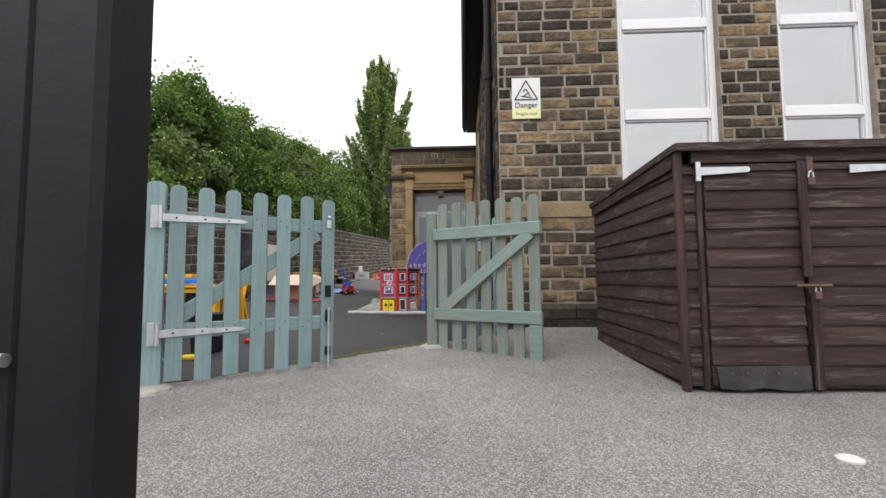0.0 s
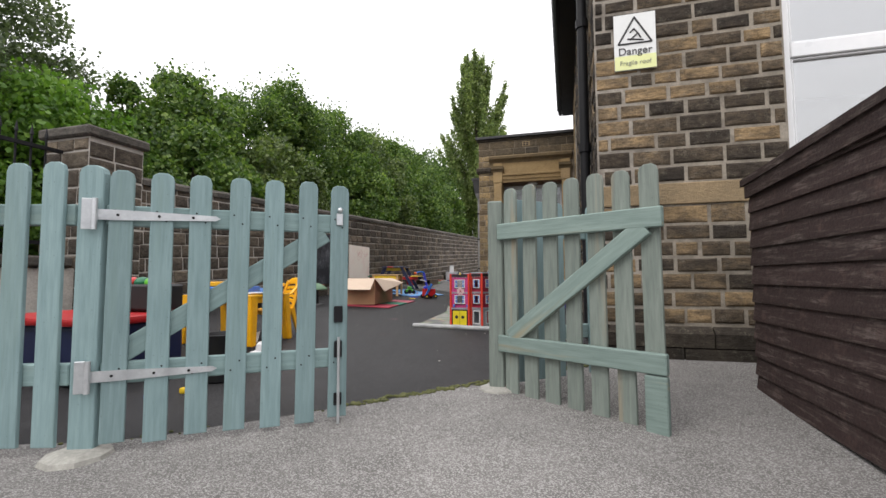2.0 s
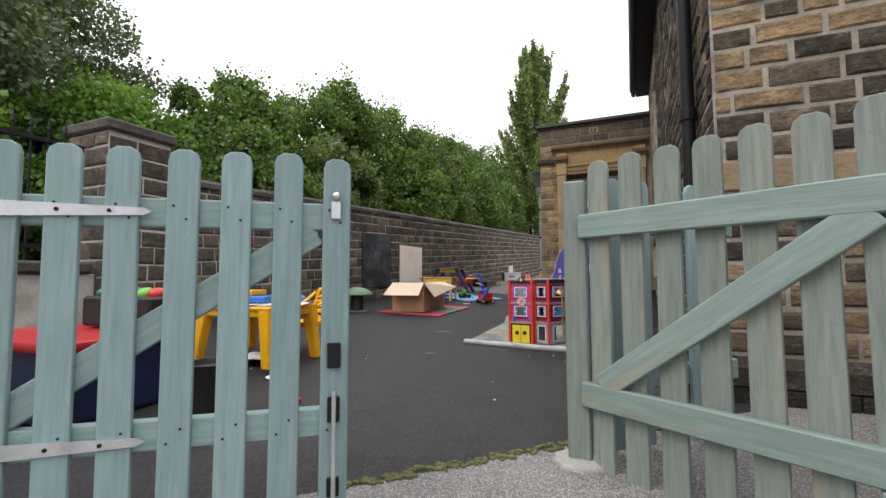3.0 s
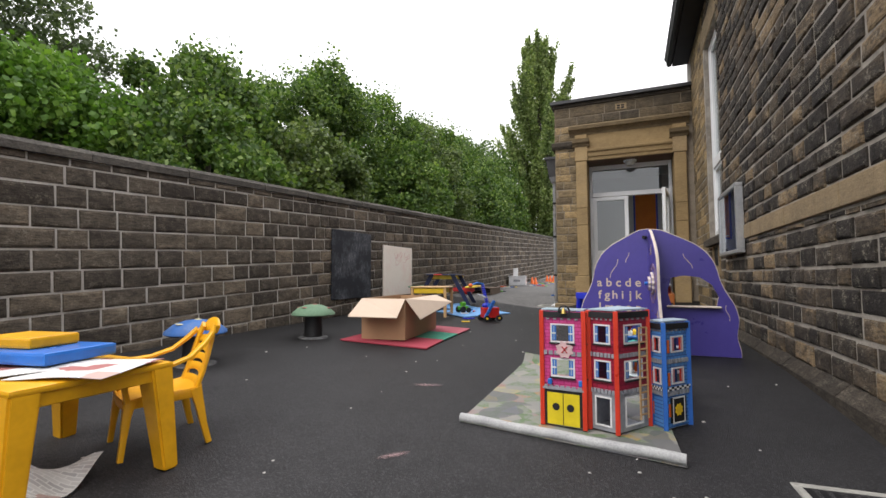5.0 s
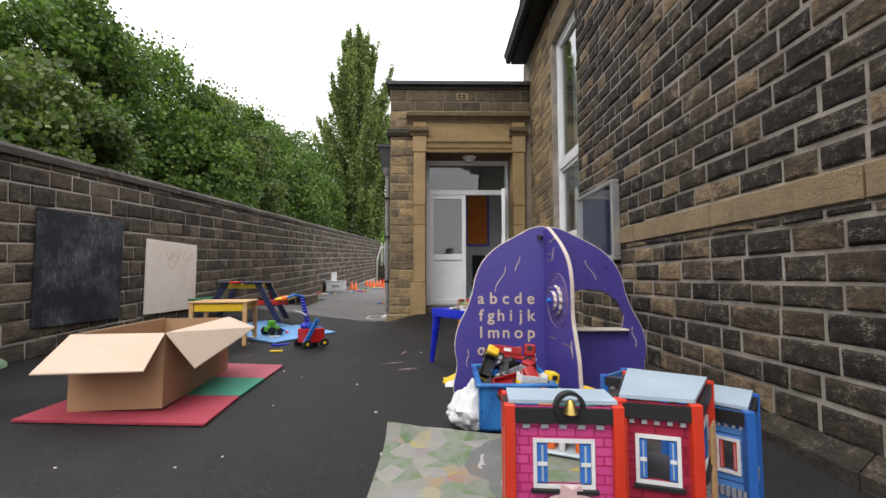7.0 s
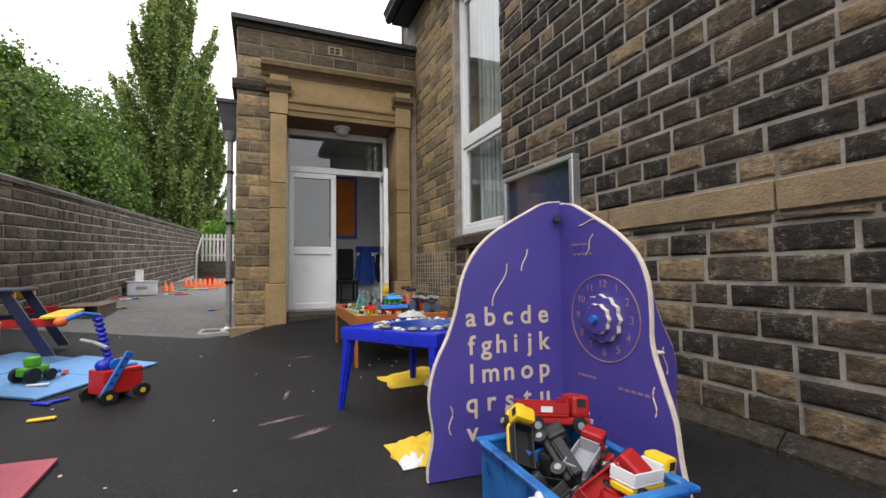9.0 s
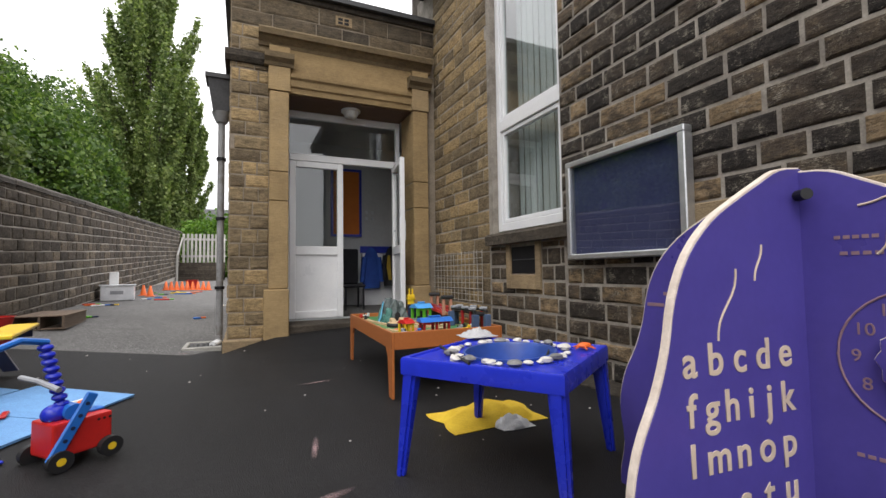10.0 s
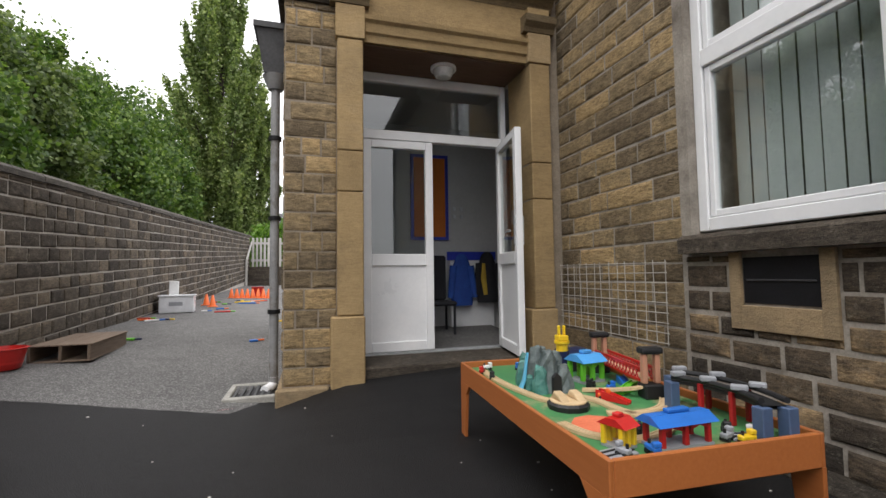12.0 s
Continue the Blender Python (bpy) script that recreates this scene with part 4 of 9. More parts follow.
part("pillar_cap", box((-5.12, 4.2, 2.2), (-4.4, 4.9, 2.31), 0.02), M_COPING, pillar)
structure("wall_low", box((-4.95, -9, -0.5), (-4.55, 4.24, 0.85), 0.01), M_MORTAR_W, "low stone wall under the iron railings", "wall")
part("low_coping", box((-5.0, -9, 0.855), (-4.5, 4.19, 0.96), 0.02), M_COPING, bpy.data.objects["wall_low"])
railing = thing("railing", "black iron railing with spear heads on a low wall", "railing")
for z in (1.08, 2.02):
    part("rail", box((-4.77, -6.0, z), (-4.73, 4.2, z + 0.035)), M_BLACKM, railing)
for k in range(80):
    yy = -5.9 + k * 0.126
    bm = rod((-4.75, yy, 0.95), (-4.75, yy, 2.14), 0.011, n=6)
    add_rod(bm, (-4.75, yy, 2.14), (-4.75, yy, 2.24), 0.02, 0.002, 6)
    part("bar", bm, M_BLACKM, railing)

# far end of the alley: steps, handrail and a pale picket gate
far = thing("far_steps", "stone steps at the far end of the alley", "steps", kind="structure")
for k in range(5):
    zb = ground_z(-3.6, 29)
    part("step", box((-4.5, 29.5 + k * 0.3, zb - 0.3), (-2.6, 31.2, zb + 0.17 * (k + 1)), 0.01), M_SOOTY, far)
M_PALEW = wood("weathered_timber", (0.42, 0.41, 0.38), (0.55, 0.53, 0.49), 0.8, "z")
fg = thing("far_gate", "weathered pale timber picket gate above the steps", "gate")
for k in range(11):
    part("picket", box((-4.4 + k * 0.17, 31.0, 1.75), (-4.3 + k * 0.17, 31.03, 3.1), 0.01), M_PALEW, fg)
for z in (2.0, 2.8):
    part("rail", box((-4.45, 31.03, z), (-2.55, 31.07, z + 0.1)), M_PALEW, fg)
hr = thing("handrail", "pale timber handrail beside the steps", "handrail")
part("post", box((-4.45, 29.3, 0.8), (-4.37, 29.38, 2.0), 0.01), M_PALEW, hr)
part("post", box((-2.7, 29.3, 0.8), (-2.62, 29.38, 2.0), 0.01), M_PALEW, hr)
part("rail", tube([(-4.41, 29.34, 2.0), (-4.41, 31.0, 2.9)], 0.04), M_PALEW, hr)
part("rail", tube([(-2.66, 29.34, 2.0), (-2.66, 31.0, 2.9)], 0.04), M_PALEW, hr)
house = thing("far_house", "distant cream rendered house with a slate roof", "house")
M_CREAM = surface("cream_render", (0.6, 0.52, 0.36), (0.68, 0.6, 0.43), 0.9, 1, 20, 0.2)
part("wall", box((-12, 62, 0), (-3, 70, 6.0)), M_CREAM, house)
part("roof", prism([(61.5, 6), (66, 9), (70.5, 6)], "x", -12.4, -2.6), M_SLATE, house)
for xx in (-10, -6):
    part("window", box((xx, 61.93, 3.4), (xx + 1.4, 62.02, 5.0)), M_GLASS, house)

# ---- picket fence and gates ----
HX, HY = -1.66, 2.33        # hinge post
LX, LY = -0.89, 2.92        # latch end of the closed leaf
RX, RY = -0.175, 3.60       # post of the open leaf
EX, EY = 0.62, 3.12         # end of the open leaf


def picket_mesh(w, h, t, seed):
    pts = [(-w / 2, 0), (w / 2, 0), (w / 2, h - 0.035), (w * 0.42, h - 0.012), (w * 0.2, h), (-w * 0.2, h), (-w * 0.42, h - 0.012), (-w / 2, h - 0.035)]
    return prism(pts, "y", 0, t, 0.004)


def panel(parent, length, n, zlow, ztop, rails, front, mz, mx, brace=None, ground=None):
    """Pickets and two rails in the panel's own frame: x along it, y away from the picket side."""
    tp = 0.02
    for k in range(n):
        u = 0.055 + k * (length - 0.055) / (n - 1)
        w = 0.088
        zb = zlow + random.uniform(-0.012, 0.012)
        m = Matrix.Translation((u, 0, zb)) @ Matrix.Rotation(random.uniform(-0.008, 0.008), 4, "Y")
        part("picket", picket_mesh(w, ztop + random.uniform(-0.008, 0.008) - zb, tp, k), mz, parent, m=m)
    for z in rails:
        part("rail", box((0.0, tp + 0.001, z), (length + 0.03, tp + 0.036, z + 0.09), 0.005), mx, parent)
    if brace:
        (u0, z0), (u1, z1) = brace
        d = Vector((u1 - u0, 0, z1 - z0))
        bm = box((0, tp + 0.002, -0.045), (d.length, tp + 0.034, 0.045), 0.004)
        part("brace", bm, mx, parent, m=Matrix.Translation((u0, 0, z0)) @ Matrix.Rotation(-math.atan2(d.z, d.x), 4, "Y"))


ang_gate = math.degrees(math.atan2(LY - HY, LX - HX))
lg = math.hypot(LX - HX, LY - HY)
gate_l = thing("picket_gate", "closed teal painted picket gate leaf with galvanised strap hinges", "gate", "picket gate leaves", (HX, HY, 0), ang_gate)
panel(gate_l, lg, 7, 0.055, 1.205, (0.30, 0.965), 1, M_TEAL, M_TEALX, ((0.06, 0.42), (lg - 0.06, 0.96)))
for k in range(7):
    for z in (0.325, 0.365, 0.99, 1.03):
        part("nail", rod((0.055 + k * (lg - 0.055) / 6 + 0.018 * (-1 if z in (0.325, 1.03) else 1), -0.0012, z), (0.055 + k * (lg - 0.055) / 6 + 0.018 * (-1 if z in (0.325, 1.03) else 1), 0.001, z), 0.0042, n=7), M_BLACKM, gate_l)
for z in (0.315, 0.985):
    s = prism([(-0.045, z + 0.002), (0.06, z + 0.002), (0.42, z + 0.013), (0.44, z + 0.024), (0.42, z + 0.035), (0.06, z + 0.046), (-0.045, z + 0.046)], "y", -0.008, -0.001)
    part("strap_hinge", s, M_GALV, gate_l, "galvanised strap hinge")
    part("hinge_plate", box((-0.078, -0.007, z - 0.04), (-0.042, -0.001, z + 0.09), 0.002), M_GALV, gate_l)
    part("hinge_pin", rod((-0.03, -0.014, z - 0.04), (-0.03, -0.014, z + 0.09), 0.011), M_GALV, gate_l)
    for u in (0.05, 0.2, 0.33):
        part("bolt", rod((u, -0.011, z + 0.024), (u, -0.007, z + 0.024), 0.006, n=8), M_BLACKM, gate_l)
part("latch", box((lg - 0.012, -0.012, 1.0), (lg + 0.02, -0.003, 1.06), 0.003), M_GALV, gate_l, "galvanised latch")
part("latch_ring", ball((lg + 0.005, -0.018, 1.075), 0.014), M_GALV, gate_l)
part("lock", box((lg - 0.02, -0.012, 0.52), (lg + 0.022, -0.003, 0.6), 0.003), M_BLACKM, gate_l, "black lock plate")
part("bolt_keep", box((lg - 0.018, -0.012, 0.35), (lg + 0.02, -0.003, 0.43), 0.003), M_BLACKM, gate_l)
part("drop_bolt", rod((lg + 0.002, -0.02, 0.0), (lg + 0.002, -0.02, 0.45), 0.007), M_GALV, gate_l, "galvanised drop bolt")
part("bolt_keep", box((lg - 0.018, -0.012, 0.12), (lg + 0.02, -0.003, 0.18), 0.003), M_BLACKM, gate_l)

post = thing("fence_post", "teal painted square timber post set in pale concrete", "post", at=(HX - 0.06, HY - 0.02, 0))
part("post", picket_mesh(0.1, 1.25, 0.045, 0), M_TEAL, post, m=Matrix.Rotation(radians(20), 4, "Z") @ Matrix.Translation((0.005, 0, -0.03)))
foot_c = lathe([(0.15, -0.03), (0.12, 0.035), (0.07, 0.05)], 9)
part("footing", foot_c, M_KERB, post, "pale concrete footing")
FXE, FYE = -4.5, 1.42
fl = math.hypot(FXE - HX + 0.12, FYE - HY)
fence = thing("picket_fence", "teal painted picket fence panel with round topped boards", "fence", "picket fence panels", (HX - 0.12, HY - 0.03, 0), math.degrees(math.atan2(HY - FYE, HX - FXE)) + 180)
# the panel runs away from the gate; its boards face the camera side
for k in range(19):
    u = 0.075 + k * 0.148
    m = Matrix.Translation((u, 0.0, 0.06)) @ Matrix.Rotation(random.uniform(-0.01, 0.01), 4, "Y")
    part("picket", picket_mesh(0.09, 1.165 + random.uniform(-0.008, 0.008), 0.02, k), M_TEAL, fence, m=m)
for z in (0.30, 0.965):
    part("rail", box((0.0, -0.036, z), (fl, -0.001, z + 0.09), 0.005), M_TEALX, fence)

ang_r = math.degrees(math.atan2(EY - RY, EX - RX))
lr = math.hypot(EX - RX, EY - RY)
gate_r = thing("picket_gate", "open sage green picket gate leaf showing rails and diagonal brace", "gate", "picket gate leaves", (RX, RY, 0.03), ang_r)
# rails and brace on the camera side, boards behind
for k in range(7):
    u = 0.07 + k * (lr - 0.11) / 6
    m = Matrix.Translation((u, 0.0, 0.01)) @ Matrix.Rotation(random.uniform(-0.012, 0.012), 4, "Y")
    part("picket", picket_mesh(0.088, 1.22 + random.uniform(-0.01, 0.01), 0.02, k), M_TEALG, gate_r, m=m)
for z in (0.27, 0.93):
    part("rail", box((0.0, -0.037, z), (lr + 0.02, -0.001, z + 0.095), 0.005), M_TEALGX, gate_r)
d = Vector((lr - 0.15, 0, 0.58))
part("brace", box((0, -0.036, -0.045), (d.length, -0.002, 0.045), 0.004), M_TEALGX, gate_r, m=Matrix.Translation((0.09, 0, 0.36)) @ Matrix.Rotation(-math.atan2(d.z, d.x), 4, "Y"))
part("end_block", box((lr - 0.08, -0.036, 0.0), (lr + 0.02, -0.002, 0.265), 0.005), M_TEALGX, gate_r)
post2 = thing("fence_post", "sage painted square timber post carrying the open gate", "post", at=(RX - 0.03, RY + 0.03, 0))
part("post", box((-0.045, -0.045, -0.02), (0.045, 0.045, 1.2), 0.008), M_TEALG, post2)
part("footing", lathe([(0.14, 0.0), (0.11, 0.075), (0.07, 0.09)], 9), M_KERB, post2, "pale concrete footing")
fb = thing("picket_fence", "short teal picket panel between gate post and building", "fence", "picket fence panels", (RX + 0.06, RY + 0.06, 0.06), 42)
for k in range(5):
    part("picket", picket_mesh(0.088, 1.12, 0.02, k), M_TEAL, fb, m=Matrix.Translation((0.07 + k * 0.15, 0, 0.04)))
for z in (0.27, 0.93):
    part("rail", box((0.0, 0.021, z), (0.78, 0.056, z + 0.09), 0.005), M_TEALX, fb)

# ---- timber store ----
M_RUST = surface("rusty_steel", (0.08, 0.045, 0.035), (0.2, 0.12, 0.09), 0.7, 30, 90, 0.5, metal=0.4)
shed = thing("storage_shed", "dark brown overlap boarded timber store with double doors", "shed")
SX, SYF, SYB, SXE = 1.25, 2.33, 3.95, 3.3
rng = random.Random(12)


def lap_boards(parent, axis, lo, hi, plane, out, z0, z1, slope=0.0, base=0.0):
    """Overlapping weatherboards, each a thin wedge, thicker at the foot."""
    z = z0
    while z < z1 - 0.02:
        h = min(0.112, z1 - z)
        a, b = (0.006, 0.02)
        pr = [(plane, z), (plane + out * b, z), (plane + out * b, z + 0.012), (plane + out * a, z + h + 0.004), (plane, z + h + 0.004)]
        if axis == "x":
            bm = prism([(q[0], q[1]) for q in pr], "x", lo, hi)
        else:
            bm = prism([(q[0], q[1]) for q in pr], "y", lo, hi)
        bmesh.ops.rotate(bm, verts=bm.verts, cent=((lo + hi) / 2, plane, z) if axis == "x" else (plane, (lo + hi) / 2, z), matrix=Matrix.Rotation(rng.uniform(-0.004, 0.004), 3, "Y" if axis == "x" else "X"))
        part("board", bm, M_SHED, parent)
        z += 0.105


part("body", box((SX + 0.03, SYF + 0.03, 0.06), (SXE - 0.03, SYB, 1.27)), M_SHED, shed)
lap_boards(shed, "y", SYF + 0.05, SYB, SX + 0.03, -1, 0.06, 1.255)
for lo, hi in (((SX - 0.006, SYF - 0.012, 0.02), (SX + 0.028, SYF + 0.045, 1.33)), ((SX + 0.098, SYF - 0.012, 0.03), (SX + 0.128, SYF + 0.03, 1.26))):
    part("corner_post", box(lo, hi, 0.006), M_SHEDZ, shed)
lap_boards(shed, "x", SX + 0.03, SX + 0.098, SYF + 0.026, -1, 0.05, 1.25)
lid = prism([(SYF - 0.03, 1.335), (SYF - 0.03, 1.368), (SYF - 0.015, 1.375), (SYB + 0.03, 1.315), (SYB + 0.03, 1.275)], "x", SX - 0.016, SXE + 0.03)
part("side_rail", prism([(SYF + 0.052, 1.25), (SYF + 0.052, 1.333), (SYB, 1.275), (SYB, 1.2)], "x", SX - 0.004, SX + 0.012), M_SHED, shed)
part("front_rail", box((SX + 0.076, SYF - 0.012, 1.262), (SXE - 0.02, SYF + 0.02, 1.333), 0.003), M_SHED, shed)
part("lid", lid, M_SHED, shed, "boarded dark brown lid")
part("lid_edge", box((SX - 0.02, SYF - 0.045, 1.325), (SXE + 0.03, SYF - 0.031, 1.372), 0.004), M_SHED, shed)
for name, x0, x1 in (("door", SX + 0.135, SX + 0.635), ("door", SX + 0.655, SX + 1.15), ("door", SX + 1.16, SX + 1.9)):
    dr = part(name, box((x0, SYF + 0.0, 0.04), (x1, SYF + 0.03, 1.255)), M_SHED, shed)
    lap_boards(dr, "x", x0 + 0.002, x1 - 0.002, SYF, -1, 0.06, 1.25)
    if x0 < SX + 0.2:
        # a sagging rubber flap, studded along its top edge
        kick = prism([(x0 + 0.012, 0.16), (x1 - 0.004, 0.165), (x1 - 0.002, 0.04), (x1 - 0.12, 0.035), (x1 - 0.25, 0.05), (x0 + 0.16, 0.035), (x0 + 0.03, 0.045)], "y", SYF - 0.032, SYF - 0.026)
        part("kickboard", kick, surface("worn_rubber", (0.02, 0.019, 0.02), (0.06, 0.057, 0.058), 0.5, 9, 60, 0.4), dr, "worn dark rubber flap")
        for k in range(5):
            part("stud", rod((x0 + 0.09 + k * 0.08, SYF - 0.036, 0.125), (x0 + 0.09 + k * 0.08, SYF - 0.031, 0.125), 0.008, n=9), M_RUST, dr)
for x0, za, zb in ((SX + 0.635, 0.63, 1.255), (SX + 0.665, 0.04, 0.545)):
    part("door_batten", box((x0 - 0.015, SYF - 0.044, za), (x0 + 0.03, SYF - 0.024, zb), 0.004), M_SHEDZ, shed)
for x0, lo in ((SX + 0.12, SX + 0.1), (SX + 1.14, SX + 0.9)):
    s = prism([(lo, 1.19), (lo + 0.27, 1.205), (lo + 0.28, 1.22), (lo + 0.27, 1.235), (lo, 1.235)], "y", SYF - 0.03, SYF - 0.022)
    part("strap_hinge", s, M_GALV, shed, "galvanised strap hinge")
part("hinge_plate", box((SX + 0.09, SYF - 0.03, 1.16), (SX + 0.115, SYF - 0.021, 1.265)), M_GALV, shed)
part("bolt", rod((SX + 0.57, SYF - 0.05, 0.585), (SX + 0.75, SYF - 0.05, 0.585), 0.008), M_RUST, shed, "rusty sliding bolt")
for z in (0.56, 1.17):
    pl = box((SX + 0.665, SYF - 0.055, z - 0.05), (SX + 0.7, SYF - 0.035, z - 0.005), 0.006)
    part("padlock", pl, M_RUST, shed, "small worn padlock")
    part("shackle", tube([(SX + 0.67, SYF - 0.045, z - 0.005), (SX + 0.672, SYF - 0.045, z + 0.02), (SX + 0.683, SYF - 0.045, z + 0.03), (SX + 0.694, SYF - 0.045, z + 0.02), (SX + 0.696, SYF - 0.045, z - 0.005)], 0.004, 6), M_GALV, shed)
part("hasp", box((SX + 0.665, SYF - 0.045, 1.17), (SX + 0.7, SYF - 0.04, 1.28), 0.003), M_RUST, shed)

# warning sign
M_SIGNW = surface("white_sign", (0.72, 0.73, 0.71), (0.8, 0.8, 0.79), 0.4, 2, 30, 0.02)
M_SIGNY = surface("yellow_sign", (0.72, 0.75, 0.35), (0.78, 0.8, 0.42), 0.4, 2, 30, 0.02)
M_INK = surface("black_ink", (0.02, 0.02, 0.02), (0.03, 0.03, 0.03), 0.5, 5, 30, 0.02)
sign = thing("warning_sign", "white and yellow danger sign with a black triangle on stone", "sign")
part("plate", box((0.62, SY - 0.03, 2.385), (0.93, SY - 0.018, 2.845)), M_SIGNW, sign)
part("yellow_panel", box((0.622, SY - 0.0335, 2.387), (0.928, SY - 0.0305, 2.50)), M_SIGNY, sign)
tri = bmesh.new()
for a, b2 in (((0.65, 2.6), (0.775, 2.815)), ((0.775, 2.815), (0.90, 2.6)), ((0.90, 2.6), (0.65, 2.6))):
    add_rod(tri, (a[0], SY - 0.032, a[1]), (b2[0], SY - 0.032, b2[1]), 0.007, n=6)
part("triangle", tri, M_INK, sign)
fig = bmesh.new()
for a, b2 in (((0.74, 2.63), (0.80, 2.68)), ((0.80, 2.68), (0.77, 2.72)), ((0.77, 2.72), (0.74, 2.69)), ((0.80, 2.68), (0.82, 2.64)), ((0.72, 2.64), (0.84, 2.62))):
    add_rod(fig, (a[0], SY - 0.032, a[1]), (b2[0], SY - 0.032, b2[1]), 0.006, n=6)
part("pictogram", fig, M_INK, sign)


def lettering(text, size, m, material, parent, name="lettering", depth=0.001, align="CENTER", bold=0.0):
    cu = bpy.data.curves.new(name, "FONT")
    cu.body, cu.size, cu.extrude, cu.align_x, cu.align_y = text, size, depth, align, "CENTER"
    cu.offset = bold
    tmp = bpy.data.objects.new("t", cu)
    scene.collection.objects.link(tmp)
    dg = bpy.context.evaluated_depsgraph_get()
    me = bpy.data.meshes.new_from_object(tmp.evaluated_get(dg))
    bpy.data.objects.remove(tmp)
    me.materials.clear()
    me.materials.append(material)
    ob = new(name, me)
    ob.parent, ob.matrix_basis = parent, m
    return ob


FACE_S = Matrix.Rotation(math.pi / 2, 4, "X")
lettering("Danger", 0.085, Matrix.Translation((0.775, SY - 0.034, 2.535)) @ FACE_S, M_INK, sign)
lettering("Fragile roof", 0.05, Matrix.Translation((0.775, SY - 0.036, 2.44)) @ FACE_S, surface("faded_ink", (0.25, 0.26, 0.2), (0.3, 0.3, 0.24), 0.5, 5, 30, 0.02), sign)

# dark gatepost beside the start of the walk
gp = thing("black_gatepost", "black painted steel gatepost and barred gate", "gate")
part("post", box((-0.455, 0.33, -0.06), (-0.36, 0.42, 2.4), 0.01), M_BLACKM, gp)
part("frame", box((-0.72, 0.34, -0.06), (-0.46, 0.38, 2.4), 0.005), M_BLACKM, gp)
part("bolt", rod((-0.53, 0.33, 0.55), (-0.46, 0.33, 0.55), 0.008), M_GALV, gp, "worn steel bolt")
for z in (0.15, 1.0, 2.1):
    part("rail", box((-1.2, 0.3, z), (-0.72, 0.34, z + 0.05), 0.004), M_BLACKM, gp)
for k in range(4):
    part("bar", rod((-1.15 + k * 0.12, 0.32, -0.02), (-1.15 + k * 0.12, 0.32, 2.2), 0.012, n=8), M_BLACKM, gp)


# ---- trees ----
def leaf_mat(name, a, b, c):
    m, n, l, p = principled(name)
    geo = n.new("ShaderNodeNewGeometry")
    src = coords(n, l)
    big = noise_node(n, l, src, 0.9, 3)
    col = ramp(n, l, geo.outputs["Random Per Island"], [(0.0, a), (0.55, b), (1.0, c)]).outputs["Color"]
    tone = ramp(n, l, big.outputs["Fac"], [(0.3, (0.65, 0.7, 0.7)), (0.7, (1.25, 1.2, 1.1))]).outputs["Color"]
    col = mixc(n, l, 1.0, col, tone, "MULTIPLY")
    l.new(col, p.inputs["Base Color"])
    p.inputs["Roughness"].default_value = 0.5
    p.inputs["Specular IOR Level"].default_value = 0.35
    tl, mx = n.new("ShaderNodeBsdfTranslucent"), n.new("ShaderNodeMixShader")
    bright = mixc(n, l, 1.0, col, (1.3, 1.5, 0.7), "MULTIPLY")
    l.new(bright, tl.inputs["Color"])
    mx.inputs["Fac"].default_value = 0.33
    l.new(p.outputs["BSDF"], mx.inputs[1])
    l.new(tl.outputs["BSDF"], mx.inputs[2])
    l.new(mx.outputs["Shader"], n["Material Output"].inputs["Surface"])
    return m


M_LEAF = leaf_mat("broad_leaf", (0.04, 0.082, 0.02), (0.09, 0.155, 0.036), (0.2, 0.275, 0.075))
M_LEAFB = leaf_mat("fresh_leaf", (0.065, 0.135, 0.022), (0.115, 0.225, 0.035), (0.19, 0.31, 0.055))
M_LEAFO = leaf_mat("dull_leaf", (0.055, 0.085, 0.028), (0.1, 0.142, 0.046), (0.18, 0.225, 0.08))
M_LEAFP = leaf_mat("poplar_leaf", (0.095, 0.14, 0.045), (0.18, 0.24, 0.082), (0.34, 0.39, 0.17))
M_LEAFK = leaf_mat("birch_leaf", (0.065, 0.092, 0.05), (0.10, 0.132, 0.072), (0.15, 0.182, 0.11))
M_BARK = surface("bark", (0.05, 0.04, 0.03), (0.10, 0.085, 0.065), 0.95, 8, 50, 0.8)


def leaves(name, centres, size, rng, mat, parent, droop=0.3):
    """Small folded leaves at the given places (n x 3), each with a random lie."""
    n = len(centres)
    d = rng.normal(size=(n, 3)); d[:, 2] -= droop
    d /= np.linalg.norm(d, axis=1)[:, None]
    s = np.cross(d, rng.normal(size=(n, 3))); s /= np.linalg.norm(s, axis=1)[:, None]
    up = np.cross(s, d)
    L = (size * rng.uniform(0.7, 1.4, n))[:, None]
    tip, side, fold = d * L, s * L * 0.44, up * L * 0.12
    v = np.stack([centres - tip * 0.5, centres + side + fold, centres + tip * 0.5, centres - side + fold], 1).reshape(-1, 3)
    me = bpy.data.meshes.new(name)
    me.vertices.add(4 * n)
    me.vertices.foreach_set("co", v.ravel())
    idx = np.arange(4 * n).reshape(n, 4)
    tri = np.concatenate([idx[:, [0, 1, 2]], idx[:, [0, 2, 3]]], 1).reshape(-1, 3)
    me.loops.add(tri.size)
    me.loops.foreach_set("vertex_index", tri.ravel())
    me.polygons.add(len(tri))
    me.polygons.foreach_set("loop_start", np.arange(0, tri.size, 3))
    me.materials.append(mat)
    me.update()
    me.validate()
    ob = new(name, me)
    ob.parent = parent
    return ob


